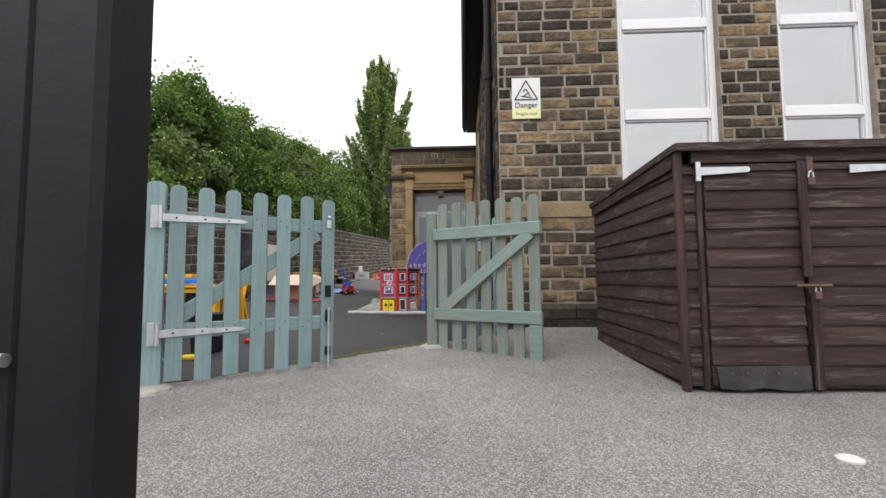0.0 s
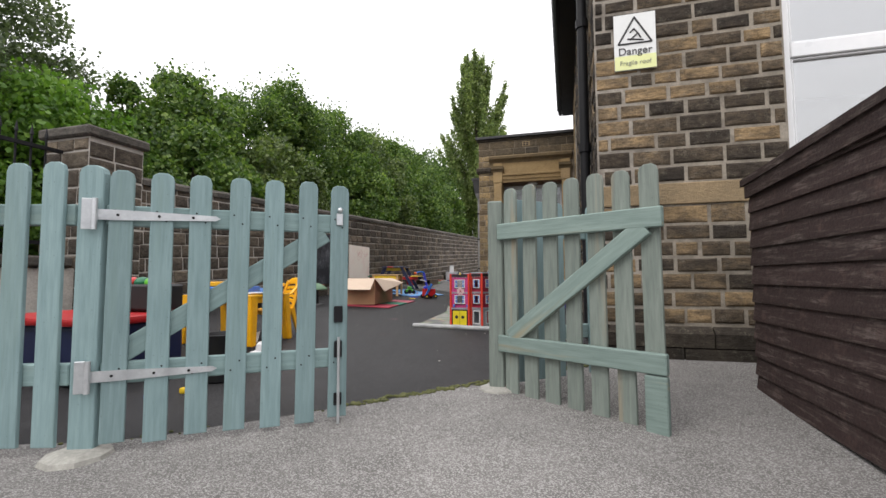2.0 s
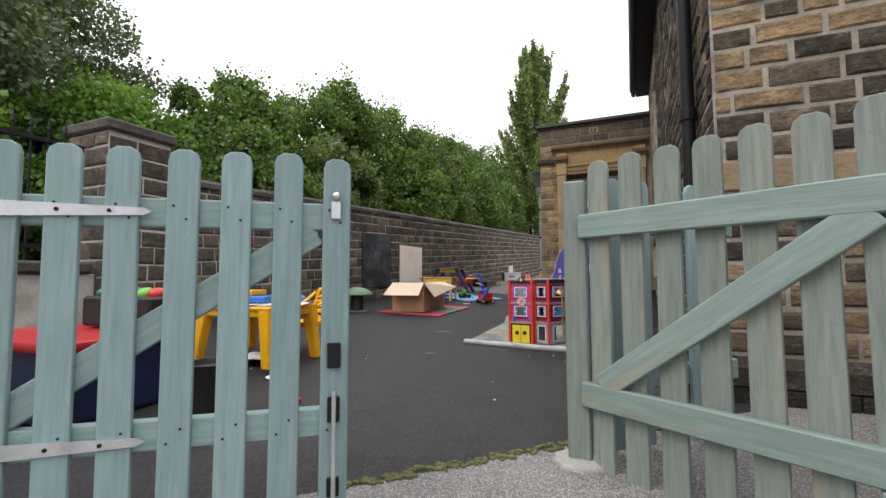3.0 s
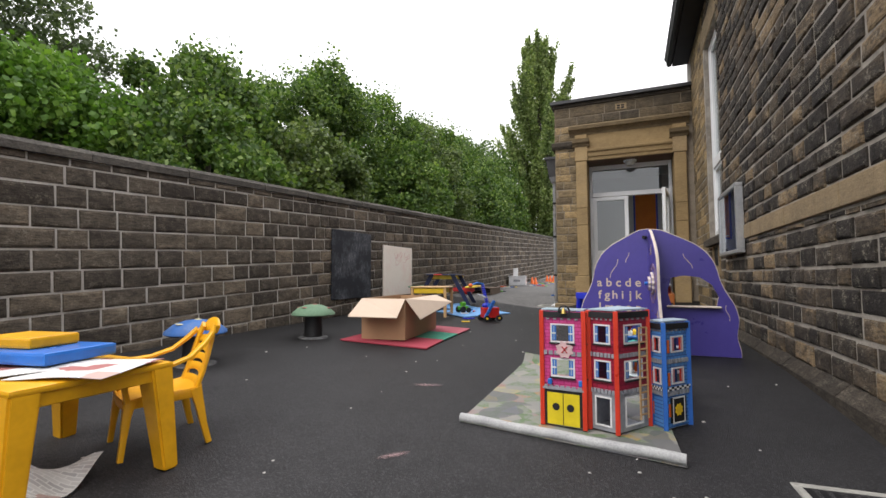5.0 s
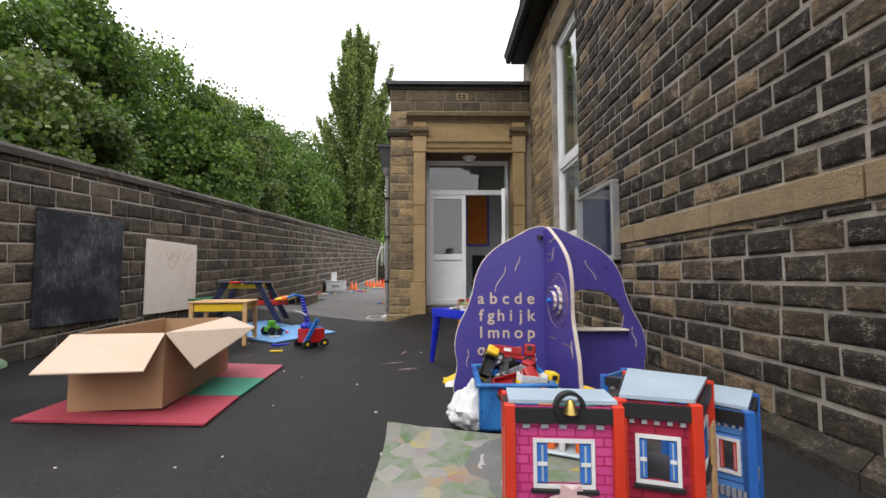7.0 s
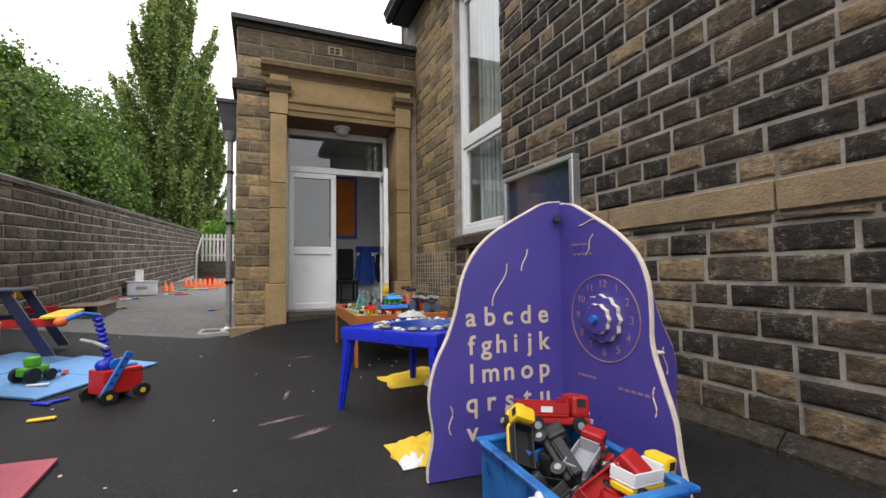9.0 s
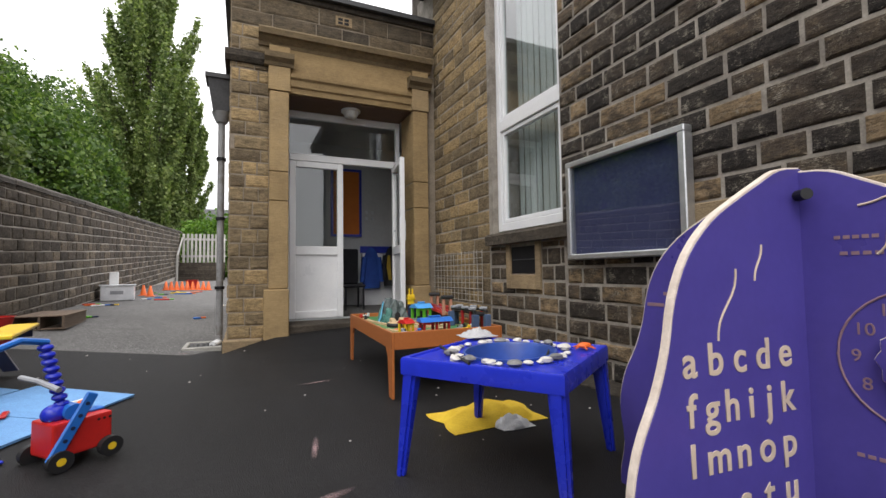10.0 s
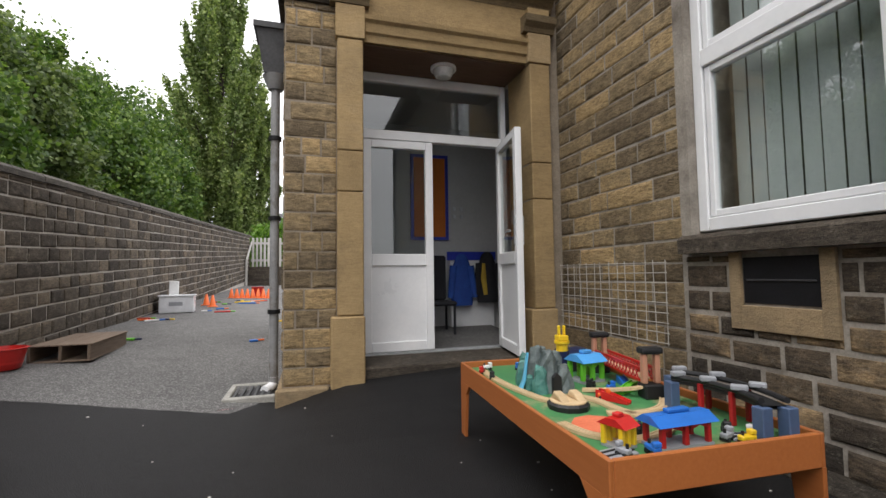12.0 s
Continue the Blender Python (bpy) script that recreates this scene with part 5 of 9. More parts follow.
def tree(x, y, top, radius, low, mat, count, size, seed, label, clump=0.32, thin=1.0):
    """A tapered trunk with limbs and a crown of leafy sprays grown round the limb ends."""
    rng = np.random.default_rng(seed)
    z0 = ground_z(max(x, -5), y) - 0.1
    t = thing("tree", label, "tree", "trees behind the wall")
    hgt = top - z0
    trunk = bmesh.new()
    add_rod(trunk, (x, y, z0), (x + 0.1, y, z0 + hgt * 0.45), 0.16, 0.11, 8)
    add_rod(trunk, (x + 0.1, y, z0 + hgt * 0.44), (x, y + 0.1, z0 + hgt * 0.85), 0.11, 0.03, 8)
    part("trunk", trunk, M_BARK, t)
    cz, rz = (top + low) / 2, (top - low) / 2
    k = int(150 * thin)
    dirs = rng.normal(size=(k, 3)); dirs /= np.linalg.norm(dirs, axis=1)[:, None]
    rr = rng.uniform(0.62, 1.0, k) ** 0.6
    ends = np.stack([x + dirs[:, 0] * rr * radius, y + dirs[:, 1] * rr * radius, cz + dirs[:, 2] * rr * rz], 1)
    ends[:, 2] -= 0.12 * rz * (rng.uniform(0, 1, k))
    limbs = bmesh.new()
    for e in ends[:26]:
        add_rod(limbs, (x, y, z0 + (e[2] - z0) * 0.6), tuple(e), 0.035, 0.008, 5)
    part("limbs", limbs, M_BARK, t)
    per = rng.dirichlet(np.ones(k) * 3) * count
    pts = []
    for e, n in zip(ends, per.astype(int)):
        c = rng.uniform(0.75, 1.35) * clump * radius
        q = rng.normal(size=(n, 3))
        q /= np.linalg.norm(q, axis=1)[:, None] + 1e-9
        q *= (rng.uniform(0.35, 1.0, (n, 1)) ** 0.5) * c
        q[:, 2] *= 0.8
        # ragged shoots at the outside
        out = e + q
        shoot = rng.uniform(size=n) < 0.10
        out[shoot] += (e - np.array([x, y, cz])) * rng.uniform(0.03, 0.16, (shoot.sum(), 1)) + np.array([0, 0, 0.10]) * rng.uniform(0, 1.6, (shoot.sum(), 1))
        pts.append(out)
    leaves("crown", np.vstack(pts), size, rng, mat, t)
    return t


BROAD = "dense green broadleaf tree behind the stone wall"
for i, (x, y, top, r, mat, cnt) in enumerate((
        (-12.2, 4.6, 5.0, 2.3, M_LEAFB, 26000), (-12.0, 8.0, 5.75, 2.2, M_LEAFB, 32000), (-11.6, 11.9, 7.25, 2.0, M_LEAF, 42000), (-11.6, 16.6, 9.3, 2.5, M_LEAF, 52000),
        (-9.6, 14.0, 5.5, 1.8, M_LEAFO, 34000), (-9.4, 10.4, 4.6, 1.7, M_LEAF, 26000), (-11.2, 20.0, 8.9, 2.5, M_LEAF, 46000), (-10.2, 23.0, 8.2, 2.3, M_LEAFO, 36000), (-11.4, 25.8, 9.9, 2.7, M_LEAF, 40000),
        (-9.2, 19.0, 6.2, 1.9, M_LEAF, 28000), (-11.0, 30.8, 10.2, 2.8, M_LEAF, 34000), (-9.4, 28.4, 7.6, 2.2, M_LEAF, 24000), (-11.2, 36.4, 11.2, 3.0, M_LEAF, 26000), (-9.8, 34.0, 8.6, 2.4, M_LEAF, 18000))):
    tree(x, y, top, r, 1.0, mat, cnt, 0.115 + 0.0035 * max(0, y - 20), 20 + i, BROAD if mat is not M_LEAFB else "bright green young broadleaf tree behind the railings", 0.25)
for i, (x, y, top) in enumerate(((-14.5, 8.6, 4.6), (-14.2, 14.0, 6.4), (-14.4, 20.5, 7.4), (-14.6, 28, 8.2))):
    tree(x, y, top, 2.8, 1.0, M_LEAFO, 16000, 0.19, 60 + i, "dull green broadleaf tree further behind the wall")
for i, (x, y, top) in enumerate(((-15.5, 8.2, 10.5), (-17.0, 5.5, 12.5), (-13.5, 5.0, 8.0), (-15.5, 2.0, 10.0))):
    tree(x, y, top, 2.8, 2.5, M_LEAFK, 45000, 0.11, 80 + i, "tall wispy silver birch in the distance", 0.28)


def poplar(x, y, top, radius, seed, sprays):
    """Upright limbs that fork into steep leafy sprays, with gaps between them and several tips."""
    rng = np.random.default_rng(seed)
    z0 = 0.6
    t = thing("tree", "tall narrow poplar with upright branches and pale green leaves", "tree", "poplars")
    part("trunk", rod((x, y, z0), (x, y, top * 0.9), 0.4, 0.05, 10), M_BARK, t)
    limbs, pts = bmesh.new(), []
    for k in range(sprays):
        f = rng.uniform(0.03, 0.9)
        h = z0 + (top - z0) * f
        a = rng.uniform(0, 2 * math.pi)
        lobe = 1.0 + 0.16 * math.sin(3 * a + 9 * f) + 0.12 * math.sin(17 * f + 2 * a)
        wide = 0.78 + 0.5 * f if f < 0.44 else 1.0 if f < 0.66 else 1.0 - 0.6 * ((f - 0.66) / 0.24) ** 1.2
        rad = radius * wide * lobe * rng.uniform(0.35, 1.0) ** 0.7
        base = Vector((x + 0.45 * rad * math.cos(a), y + 0.45 * rad * math.sin(a), h - 0.08 * top))
        end = Vector((x + rad * math.cos(a), y + rad * math.sin(a), h + rng.uniform(0.05, 0.1) * top))
        if k < 70:
            add_rod(limbs, base, end, 0.05, 0.008, 5)
        n = int(400 * rng.uniform(0.4, 1.6))
        s = rng.uniform(0.15, 1.05, (n, 1))
        line = np.array(base) + (np.array(end) - np.array(base)) * s
        q = rng.normal(size=(n, 3)) * np.array([0.16, 0.16, 0.3]) * (1.25 - 0.75 * s) * (radius / 2.6)
        pts.append(line + q)
    part("limbs", limbs, M_BARK, t)
    leaves("crown", np.vstack(pts), 0.17, rng, M_LEAFP, t)


poplar(-7.4, 40.0, 21.6, 3.0, 101, 230)
poplar(-5.6, 41.5, 14.6, 2.0, 102, 130)
tree(-3.2, 36.0, 4.6, 1.8, 1.0, M_LEAFB, 8000, 0.18, 110, "bright green bush at the far end of the alley")

cap_d = thing("stop_cap", "pale oval utility cover set in the tarmac", "cover", at=(1.4, 1.5, ground_z(1.4, 1.5)))
cap_d.scale = (0.55, 0.55, 1)
part("cover", lathe([(0.075, -0.01), (0.075, 0.006), (0.06, 0.01)], 20), surface("pale_cover", (0.5, 0.48, 0.45), (0.65, 0.63, 0.6), 0.8, 12, 60, 0.3), cap_d)
gd = thing("gully_drain", "square gully grate with a pale frame by the wall foot", "drain", at=(0.1, 5.36, ground_z(0.1, 5.36)), turn=4)
for lo, hi in (((-0.17, -0.17, -0.02), (0.17, -0.14, 0.012)), ((-0.17, 0.14, -0.02), (0.17, 0.17, 0.012)), ((-0.17, -0.14, -0.02), (-0.14, 0.14, 0.012)), ((0.14, -0.14, -0.02), (0.17, 0.14, 0.012))):
    part("frame", box(lo, hi, 0.003), M_KERB, gd)
for k in range(7):
    part("bar", box((-0.135 + k * 0.04, -0.139, -0.01), (-0.115 + k * 0.04, 0.139, 0.008)), M_BLACKM, gd)

# ---- things in the yard ----
def gz(x, y):
    return ground_z(x, y)


M_YEL = plastic("yellow_plastic", (0.72, 0.36, 0.01), 0.32)
M_YEL2 = plastic("bright_yellow_plastic", (0.75, 0.5, 0.02), 0.35)
M_DRED = plastic("dark_red_plastic", (0.36, 0.012, 0.014), 0.4)
M_BLUE = plastic("royal_blue_plastic", (0.015, 0.03, 0.48), 0.28)
M_BLUE2 = plastic("mid_blue_plastic", (0.02, 0.14, 0.5), 0.3)
M_NAVY = plastic("navy_plastic", (0.012, 0.018, 0.06), 0.35)
M_GREEN = plastic("green_plastic", (0.12, 0.45, 0.03), 0.35)
M_DGREEN = plastic("dark_green_plastic", (0.01, 0.13, 0.06), 0.4)
M_TEALP = plastic("teal_plastic", (0.02, 0.32, 0.28), 0.4)
M_ORG = plastic("orange_plastic", (0.75, 0.14, 0.02), 0.4)
M_BLK = plastic("black_rubber", (0.012, 0.012, 0.013), 0.55)
M_GREYP = plastic("grey_plastic", (0.28, 0.29, 0.31), 0.45)
M_WHITEP = plastic("white_plastic", (0.7, 0.7, 0.69), 0.4)


def newsprint():
    """Newsprint: columns of grey text, a few dark and red picture blocks."""
    m, n, l, p = principled("printed_newspaper")
    tc, mp = n.new("ShaderNodeTexCoord"), n.new("ShaderNodeMapping")
    l.new(tc.outputs["Object"], mp.inputs["Vector"])
    br = n.new("ShaderNodeTexBrick")
    br.inputs["Color1"].default_value, br.inputs["Color2"].default_value, br.inputs["Mortar"].default_value = (0.62, 0.61, 0.58, 1), (0.42, 0.41, 0.4, 1), (0.7, 0.69, 0.66, 1)
    br.inputs["Scale"].default_value, br.inputs["Mortar Size"].default_value, br.inputs["Row Height"].default_value = 9.0, 0.02, 0.16
    l.new(mp.outputs["Vector"], br.inputs["Vector"])
    vor = n.new("ShaderNodeTexVoronoi")
    vor.distance, vor.inputs["Scale"].default_value = "CHEBYCHEV", 8.0
    l.new(mp.outputs["Vector"], vor.inputs["Vector"])
    sep = n.new("ShaderNodeSeparateColor")
    l.new(vor.outputs["Color"], sep.inputs["Color"])
    ink = ramp(n, l, sep.outputs["Green"], [(0.0, (0.34, 0.05, 0.04)), (0.5, (0.08, 0.08, 0.09)), (1.0, (0.45, 0.3, 0.26))]).outputs["Color"]
    f = ramp(n, l, sep.outputs["Red"], [(0.66, (0, 0, 0)), (0.68, (0.85, 0.85, 0.85))]).outputs["Color"]
    l.new(mixc(n, l, f, br.outputs["Color"], ink), p.inputs["Base Color"])
    p.inputs["Roughness"].default_value = 0.9
    return m


M_PAPER = newsprint()
M_CARD = surface("brown_cardboard", (0.37, 0.225, 0.12), (0.41, 0.255, 0.14), 0.85, 3, 40, 0.03)
M_CARDL = surface("pale_cardboard_inside", (0.55, 0.43, 0.33), (0.6, 0.475, 0.365), 0.85, 3, 40, 0.03)
M_PINE = wood("pine_timber", (0.5, 0.31, 0.14), (0.62, 0.4, 0.2), 0.5, "x")
M_BEECH = wood("orange_beech", (0.37, 0.118, 0.034), (0.42, 0.142, 0.043), 0.38, "y", relief=0.1)
M_PLY = surface("pale_ply_edge", (0.6, 0.5, 0.42), (0.72, 0.63, 0.54), 0.7, 20, 90, 0.2)
M_PURPLE = plastic("purple_panel_laminate", (0.075, 0.058, 0.29), 0.3, 0.08)
M_CREAMP = plastic("cream_engraving", (0.62, 0.5, 0.38), 0.6)
M_ENGR = plastic("bronze_engraving", (0.27, 0.165, 0.19), 0.6)
M_CLOTHY = surface("yellow_cloth", (0.62, 0.4, 0.02), (0.75, 0.52, 0.04), 0.9, 6, 160, 0.4)
M_CLOTHW = surface("white_cloth", (0.6, 0.6, 0.6), (0.72, 0.72, 0.72), 0.9, 6, 160, 0.4)
M_SHELL = surface("shell", (0.5, 0.47, 0.42), (0.68, 0.66, 0.62), 0.5, 30, 90, 0.3)
M_STONEG = surface("grey_pebble", (0.1, 0.1, 0.1), (0.3, 0.29, 0.28), 0.6, 20, 90, 0.3)

# boards on the long wall
bb = thing("blackboard", "chalk smeared blackboard fixed to the dark stone wall", "blackboard")


def chalk_mat():
    m, n, l, p = principled("chalky_blackboard")
    src = coords(n, l)
    big = noise_node(n, l, src, 2.6, 7, 0.75)
    swipe = noise_node(n, l, coords(n, l, (1, 3.5, 1.2)), 5.0, 8, 0.72)
    swipe.inputs["Distortion"].default_value = 2.6
    f = ramp(n, l, big.outputs["Fac"], [(0.45, (0, 0, 0)), (0.75, (0.5, 0.5, 0.5))]).outputs["Color"]
    col = mixc(n, l, f, (0.008, 0.0105, 0.017), (0.15, 0.165, 0.19))
    s2 = ramp(n, l, swipe.outputs["Fac"], [(0.5, (0, 0, 0)), (0.66, (0.95, 0.95, 0.95))]).outputs["Color"]
    gate = mixc(n, l, 1.0, s2, f, "MULTIPLY")
    col = mixc(n, l, gate, col, (0.6, 0.62, 0.65))
    l.new(col, p.inputs["Base Color"])
    p.inputs["Roughness"].default_value = 0.7
    return m


part("board", box((WWX + 0.02, 8.53, 0.62), (WWX + 0.04, 9.54, 1.62), 0.003), chalk_mat(), bb)
for yy in (8.55, 9.45):
    part("batten", box((WWX, yy, 0.62), (WWX + 0.02, yy + 0.05, 1.6)), M_PINE, bb)
wbd = thing("whiteboard", "weathered cream drawing board with faint pink scribbles", "board")
M_WB = surface("scribbled_board", (0.8, 0.72, 0.63), (0.85, 0.78, 0.69), 0.5, 2, 40, 0.02, dirt=(0.78, 0.58, 0.52))
part("board", box((WWX + 0.02, 9.93, 0.62), (WWX + 0.04, 10.98, 1.48), 0.003), M_WB, wbd)
rng = random.Random(6)
M_PINKPEN = surface("faint_pink_pen", (0.68, 0.42, 0.38), (0.74, 0.52, 0.47), 0.7, 30, 90, 0.05)
for k in range(9):
    cy, cz, r = 10.55 + rng.uniform(-0.22, 0.25), 1.28 + rng.uniform(-0.12, 0.1), rng.uniform(0.03, 0.09)
    a0 = rng.uniform(0, 6)
    part("scribble", ribbon([(WWX + 0.0405, cy + r * math.cos(a0 + 0.45 * j) + 0.012 * j, cz + 0.8 * r * math.sin(a0 + 0.6 * j)) for j in range(10)], 0.008, 0.0012, (0, 0.3, 1)), M_PINKPEN, wbd)
for yy in (10.0, 10.85):
    part("batten", box((WWX, yy, 0.64), (WWX + 0.02, yy + 0.05, 1.45)), M_PINE, wbd)

# notice board, vent and wire grid on the building
nb = thing("notice_board", "aluminium framed glazed notice board with dark blue felt", "notice board")
M_ALU = surface("brushed_aluminium", (0.6, 0.61, 0.62), (0.7, 0.71, 0.72), 0.35, 20, 80, 0.1, metal=0.85)
M_FELT = surface("navy_felt", (0.05, 0.055, 0.15), (0.065, 0.07, 0.18), 0.95, 3, 200, 0.3)
part("backing", box((WX - 0.035, 8.77, 1.21), (WX - 0.014, 9.70, 1.89)), M_FELT, nb)
for lo, hi in (((8.74, 1.185), (9.73, 1.225)), ((8.74, 1.87), (9.73, 1.91)), ((8.74, 1.225), (8.785, 1.87)), ((9.685, 1.225), (9.73, 1.87))):
    part("frame", box((WX - 0.085, lo[0], lo[1]), (WX - 0.012, hi[0], hi[1]), 0.006), M_ALU, nb)
g = part("pane", box((WX - 0.07, 8.786, 1.226), (WX - 0.066, 9.684, 1.869)), M_GLASS, nb)
g.visible_shadow = False
vent = thing("wall_vent", "dark iron vent plate in a buff stone surround", "vent")
part("surround", box((WX - 0.026, E_SLOT[0] - 0.07, E_SLOT[2] - 0.14), (WX - 0.002, E_SLOT[0] - 0.005, E_SLOT[3] + 0.03), 0.003), M_BAND, vent)
part("surround", box((WX - 0.026, E_SLOT[1] + 0.005, E_SLOT[2] - 0.14), (WX - 0.002, E_SLOT[1] + 0.07, E_SLOT[3] + 0.03), 0.003), M_BAND, vent)
part("surround", box((WX - 0.026, E_SLOT[0] - 0.005, E_SLOT[2] - 0.14), (WX - 0.002, E_SLOT[1] + 0.005, E_SLOT[2] - 0.012), 0.003), M_BAND, vent)
part("plate", box((WX - 0.006, E_SLOT[0], E_SLOT[2]), (WX - 0.001, E_SLOT[1], E_SLOT[3])), M_BLACKM, vent)
for k in (4,):
    part("louvre", box((WX - 0.014, E_SLOT[0] + 0.02, E_SLOT[2] + 0.02 + k * 0.024), (WX - 0.006, E_SLOT[1] - 0.02, E_SLOT[2] + 0.03 + k * 0.024), 0.002), M_SLATE, vent)
grid = thing("wire_grid", "pale wire mesh panel fixed against the stone wall", "wire grid")
M_WIRE = surface("pale_wire", (0.36, 0.34, 0.3), (0.5, 0.47, 0.42), 0.5, 20, 60, 0.1)
for k in range(14):
    part("wire", rod((WX - 0.03, 11.12 + k * 0.095, 0.78 + 0.01 * (k % 3)), (WX - 0.03 - 0.004 * (k % 2), 11.12 + k * 0.095 + 0.012 * math.sin(k * 2.1), 1.34), 0.0032, n=5), M_WIRE, grid)
for k in range(9):
    part("wire", rod((WX - 0.038, 11.10, 0.80 + k * 0.065), (WX - 0.038, 12.37, 0.80 + k * 0.065 + 0.012 * math.sin(k * 1.7)), 0.0032, n=5), M_WIRE, grid)

# ---- foam mats and cardboard box ----
M_FRED = surface("red_foam", (0.3, 0.03, 0.05), (0.36, 0.045, 0.07), 0.8, 8, 120, 0.4)
M_FPINK = surface("pink_foam", (0.38, 0.08, 0.11), (0.45, 0.11, 0.14), 0.8, 8, 120, 0.4)
M_FGRN = surface("green_foam", (0.03, 0.2, 0.13), (0.045, 0.26, 0.17), 0.8, 8, 120, 0.4)
M_FBLU = surface("blue_foam", (0.12, 0.28, 0.55), (0.16, 0.35, 0.63), 0.75, 8, 120, 0.4)


def foam(corners, mat, label, z=0.006):
    t = thing("foam_mat", label, "mat", "foam floor mats")
    bm = bmesh.new()
    add_prism(bm, corners, "z", 0, 0.012)
    for v in bm.verts:
        v.co.z += ground_z(v.co.x, v.co.y) + z
    part("mat", bm, mat, t)


foam([(-3.30, 7.14), (-2.36, 7.17), (-2.40, 7.66), (-3.31, 7.63)], M_FRED, "dark red foam floor mat under a cardboard box")
foam([(-3.31, 7.64), (-2.40, 7.67), (-2.42, 8.12), (-3.33, 8.1)], M_FGRN, "green foam floor mat under a cardboard box")
foam([(-3.33, 8.11), (-2.42, 8.13), (-2.44, 8.58), (-3.35, 8.56)], M_FPINK, "faded pink foam floor mat under a cardboard box")
bx = thing("cardboard_box", "large open brown cardboard box with folded down flaps", "box", at=(-2.91, 7.31, gz(-2.9, 7.6) + 0.02), turn=7)
W2, LB, HB = 0.235, 1.05, 0.40
for lo, hi in (((-W2, 0, 0), (-W2 + 0.007, LB, HB)), ((W2 - 0.007, 0, 0), (W2, LB, HB)), ((-W2 + 0.007, 0, 0), (W2 - 0.007, 0.007, HB)), ((-W2 + 0.007, LB - 0.007, 0), (W2 - 0.007, LB, HB)), ((-W2 + 0.007, 0.007, 0), (W2 - 0.007, LB - 0.007, 0.007))):
    part("side", box(lo, hi), M_CARD, bx)


def flap(pts, parent):
    bm = bmesh.new()
    v = [bm.verts.new(p) for p in pts]
    f = bm.faces.new(v)
    r = bmesh.ops.extrude_face_region(bm, geom=[f])
    bmesh.ops.translate(bm, verts=[q for q in r["geom"] if isinstance(q, bmesh.types.BMVert)], vec=(0, 0, 0.007))
    bmesh.ops.recalc_face_normals(bm, faces=bm.faces)
    part("flap", bm, M_CARDL, parent, "pale inner face of a folded flap")


flap([(-W2, 0, HB), (W2, 0, HB), (W2 - 0.02, -0.17, HB - 0.17), (-W2 - 0.05, -0.2, HB - 0.165)], bx)
flap([(W2, 0.01, HB), (W2, LB, HB), (W2 + 0.21, LB - 0.05, HB - 0.08), (W2 + 0.15, 0.03, HB - 0.2)], bx)
flap([(-W2, 0.02, HB), (-W2, LB, HB), (-W2 - 0.2, LB - 0.04, HB - 0.1), (-W2 - 0.17, 0.04, HB - 0.17)], bx)


# ---- mushroom stools ----
def mushroom(x, y, h, cap_mat, spot_mat, label):
    t = thing("mushroom_stool", label, "stool", "mushroom stools", (x, y, gz(x, y)))
    t.scale = (0.77, 0.77, 0.87)
    part("stalk", lathe([(0.125, -0.02), (0.12, 0.02), (0.115, h * 0.8), (0.12, h)], 28), M_BLK, t, smooth=True)
    part("footing", lathe([(0.2, -0.03), (0.19, 0.006), (0.13, 0.012)], 17), surface("tarmac_collar", (0.05, 0.05, 0.05), (0.2, 0.2, 0.2), 0.9, 12, 60, 0.5), t)
    part("cap", lathe([(0.11, h - 0.005), (0.26, h - 0.012), (0.285, h + 0.0), (0.28, h + 0.02), (0.21, h + 0.075), (0.11, h + 0.11), (0.02, h + 0.12)], 32), cap_mat, t, smooth=True)
    for k, (a, r, zz) in enumerate(((0.3, 0.2, 0.078), (1.9, 0.19, 0.084), (3.4, 0.2, 0.078), (4.7, 0.18, 0.088), (0, 0.02, 0.118))):
        part("spot", ball((r * math.cos(a), r * math.sin(a), h + zz), (0.04, 0.032, 0.008), 12, 6), spot_mat, t, smooth=True)


M_MGR = surface("worn_green_paint", (0.1, 0.19, 0.11), (0.16, 0.26, 0.16), 0.7, 6, 50, 0.3, dirt=(0.2, 0.22, 0.17))
M_MBL = surface("worn_blue_paint", (0.025, 0.1, 0.32), (0.04, 0.15, 0.42), 0.6, 6, 50, 0.3, dirt=(0.15, 0.2, 0.3))
M_SPOTR = surface("faded_red_paint", (0.26, 0.1, 0.08), (0.32, 0.15, 0.11), 0.7, 9, 50, 0.2)
M_SPOTY = surface("faded_cream_paint", (0.4, 0.38, 0.24), (0.5, 0.47, 0.3), 0.7, 9, 50, 0.2)
mushroom(-3.66, 7.17, 0.27, M_MGR, M_SPOTR, "worn green mushroom shaped play stool on a black stalk")
mushroom(-3.71, 5.86, 0.27, M_MBL, M_SPOTY, "blue mushroom shaped play stool with pale spots")

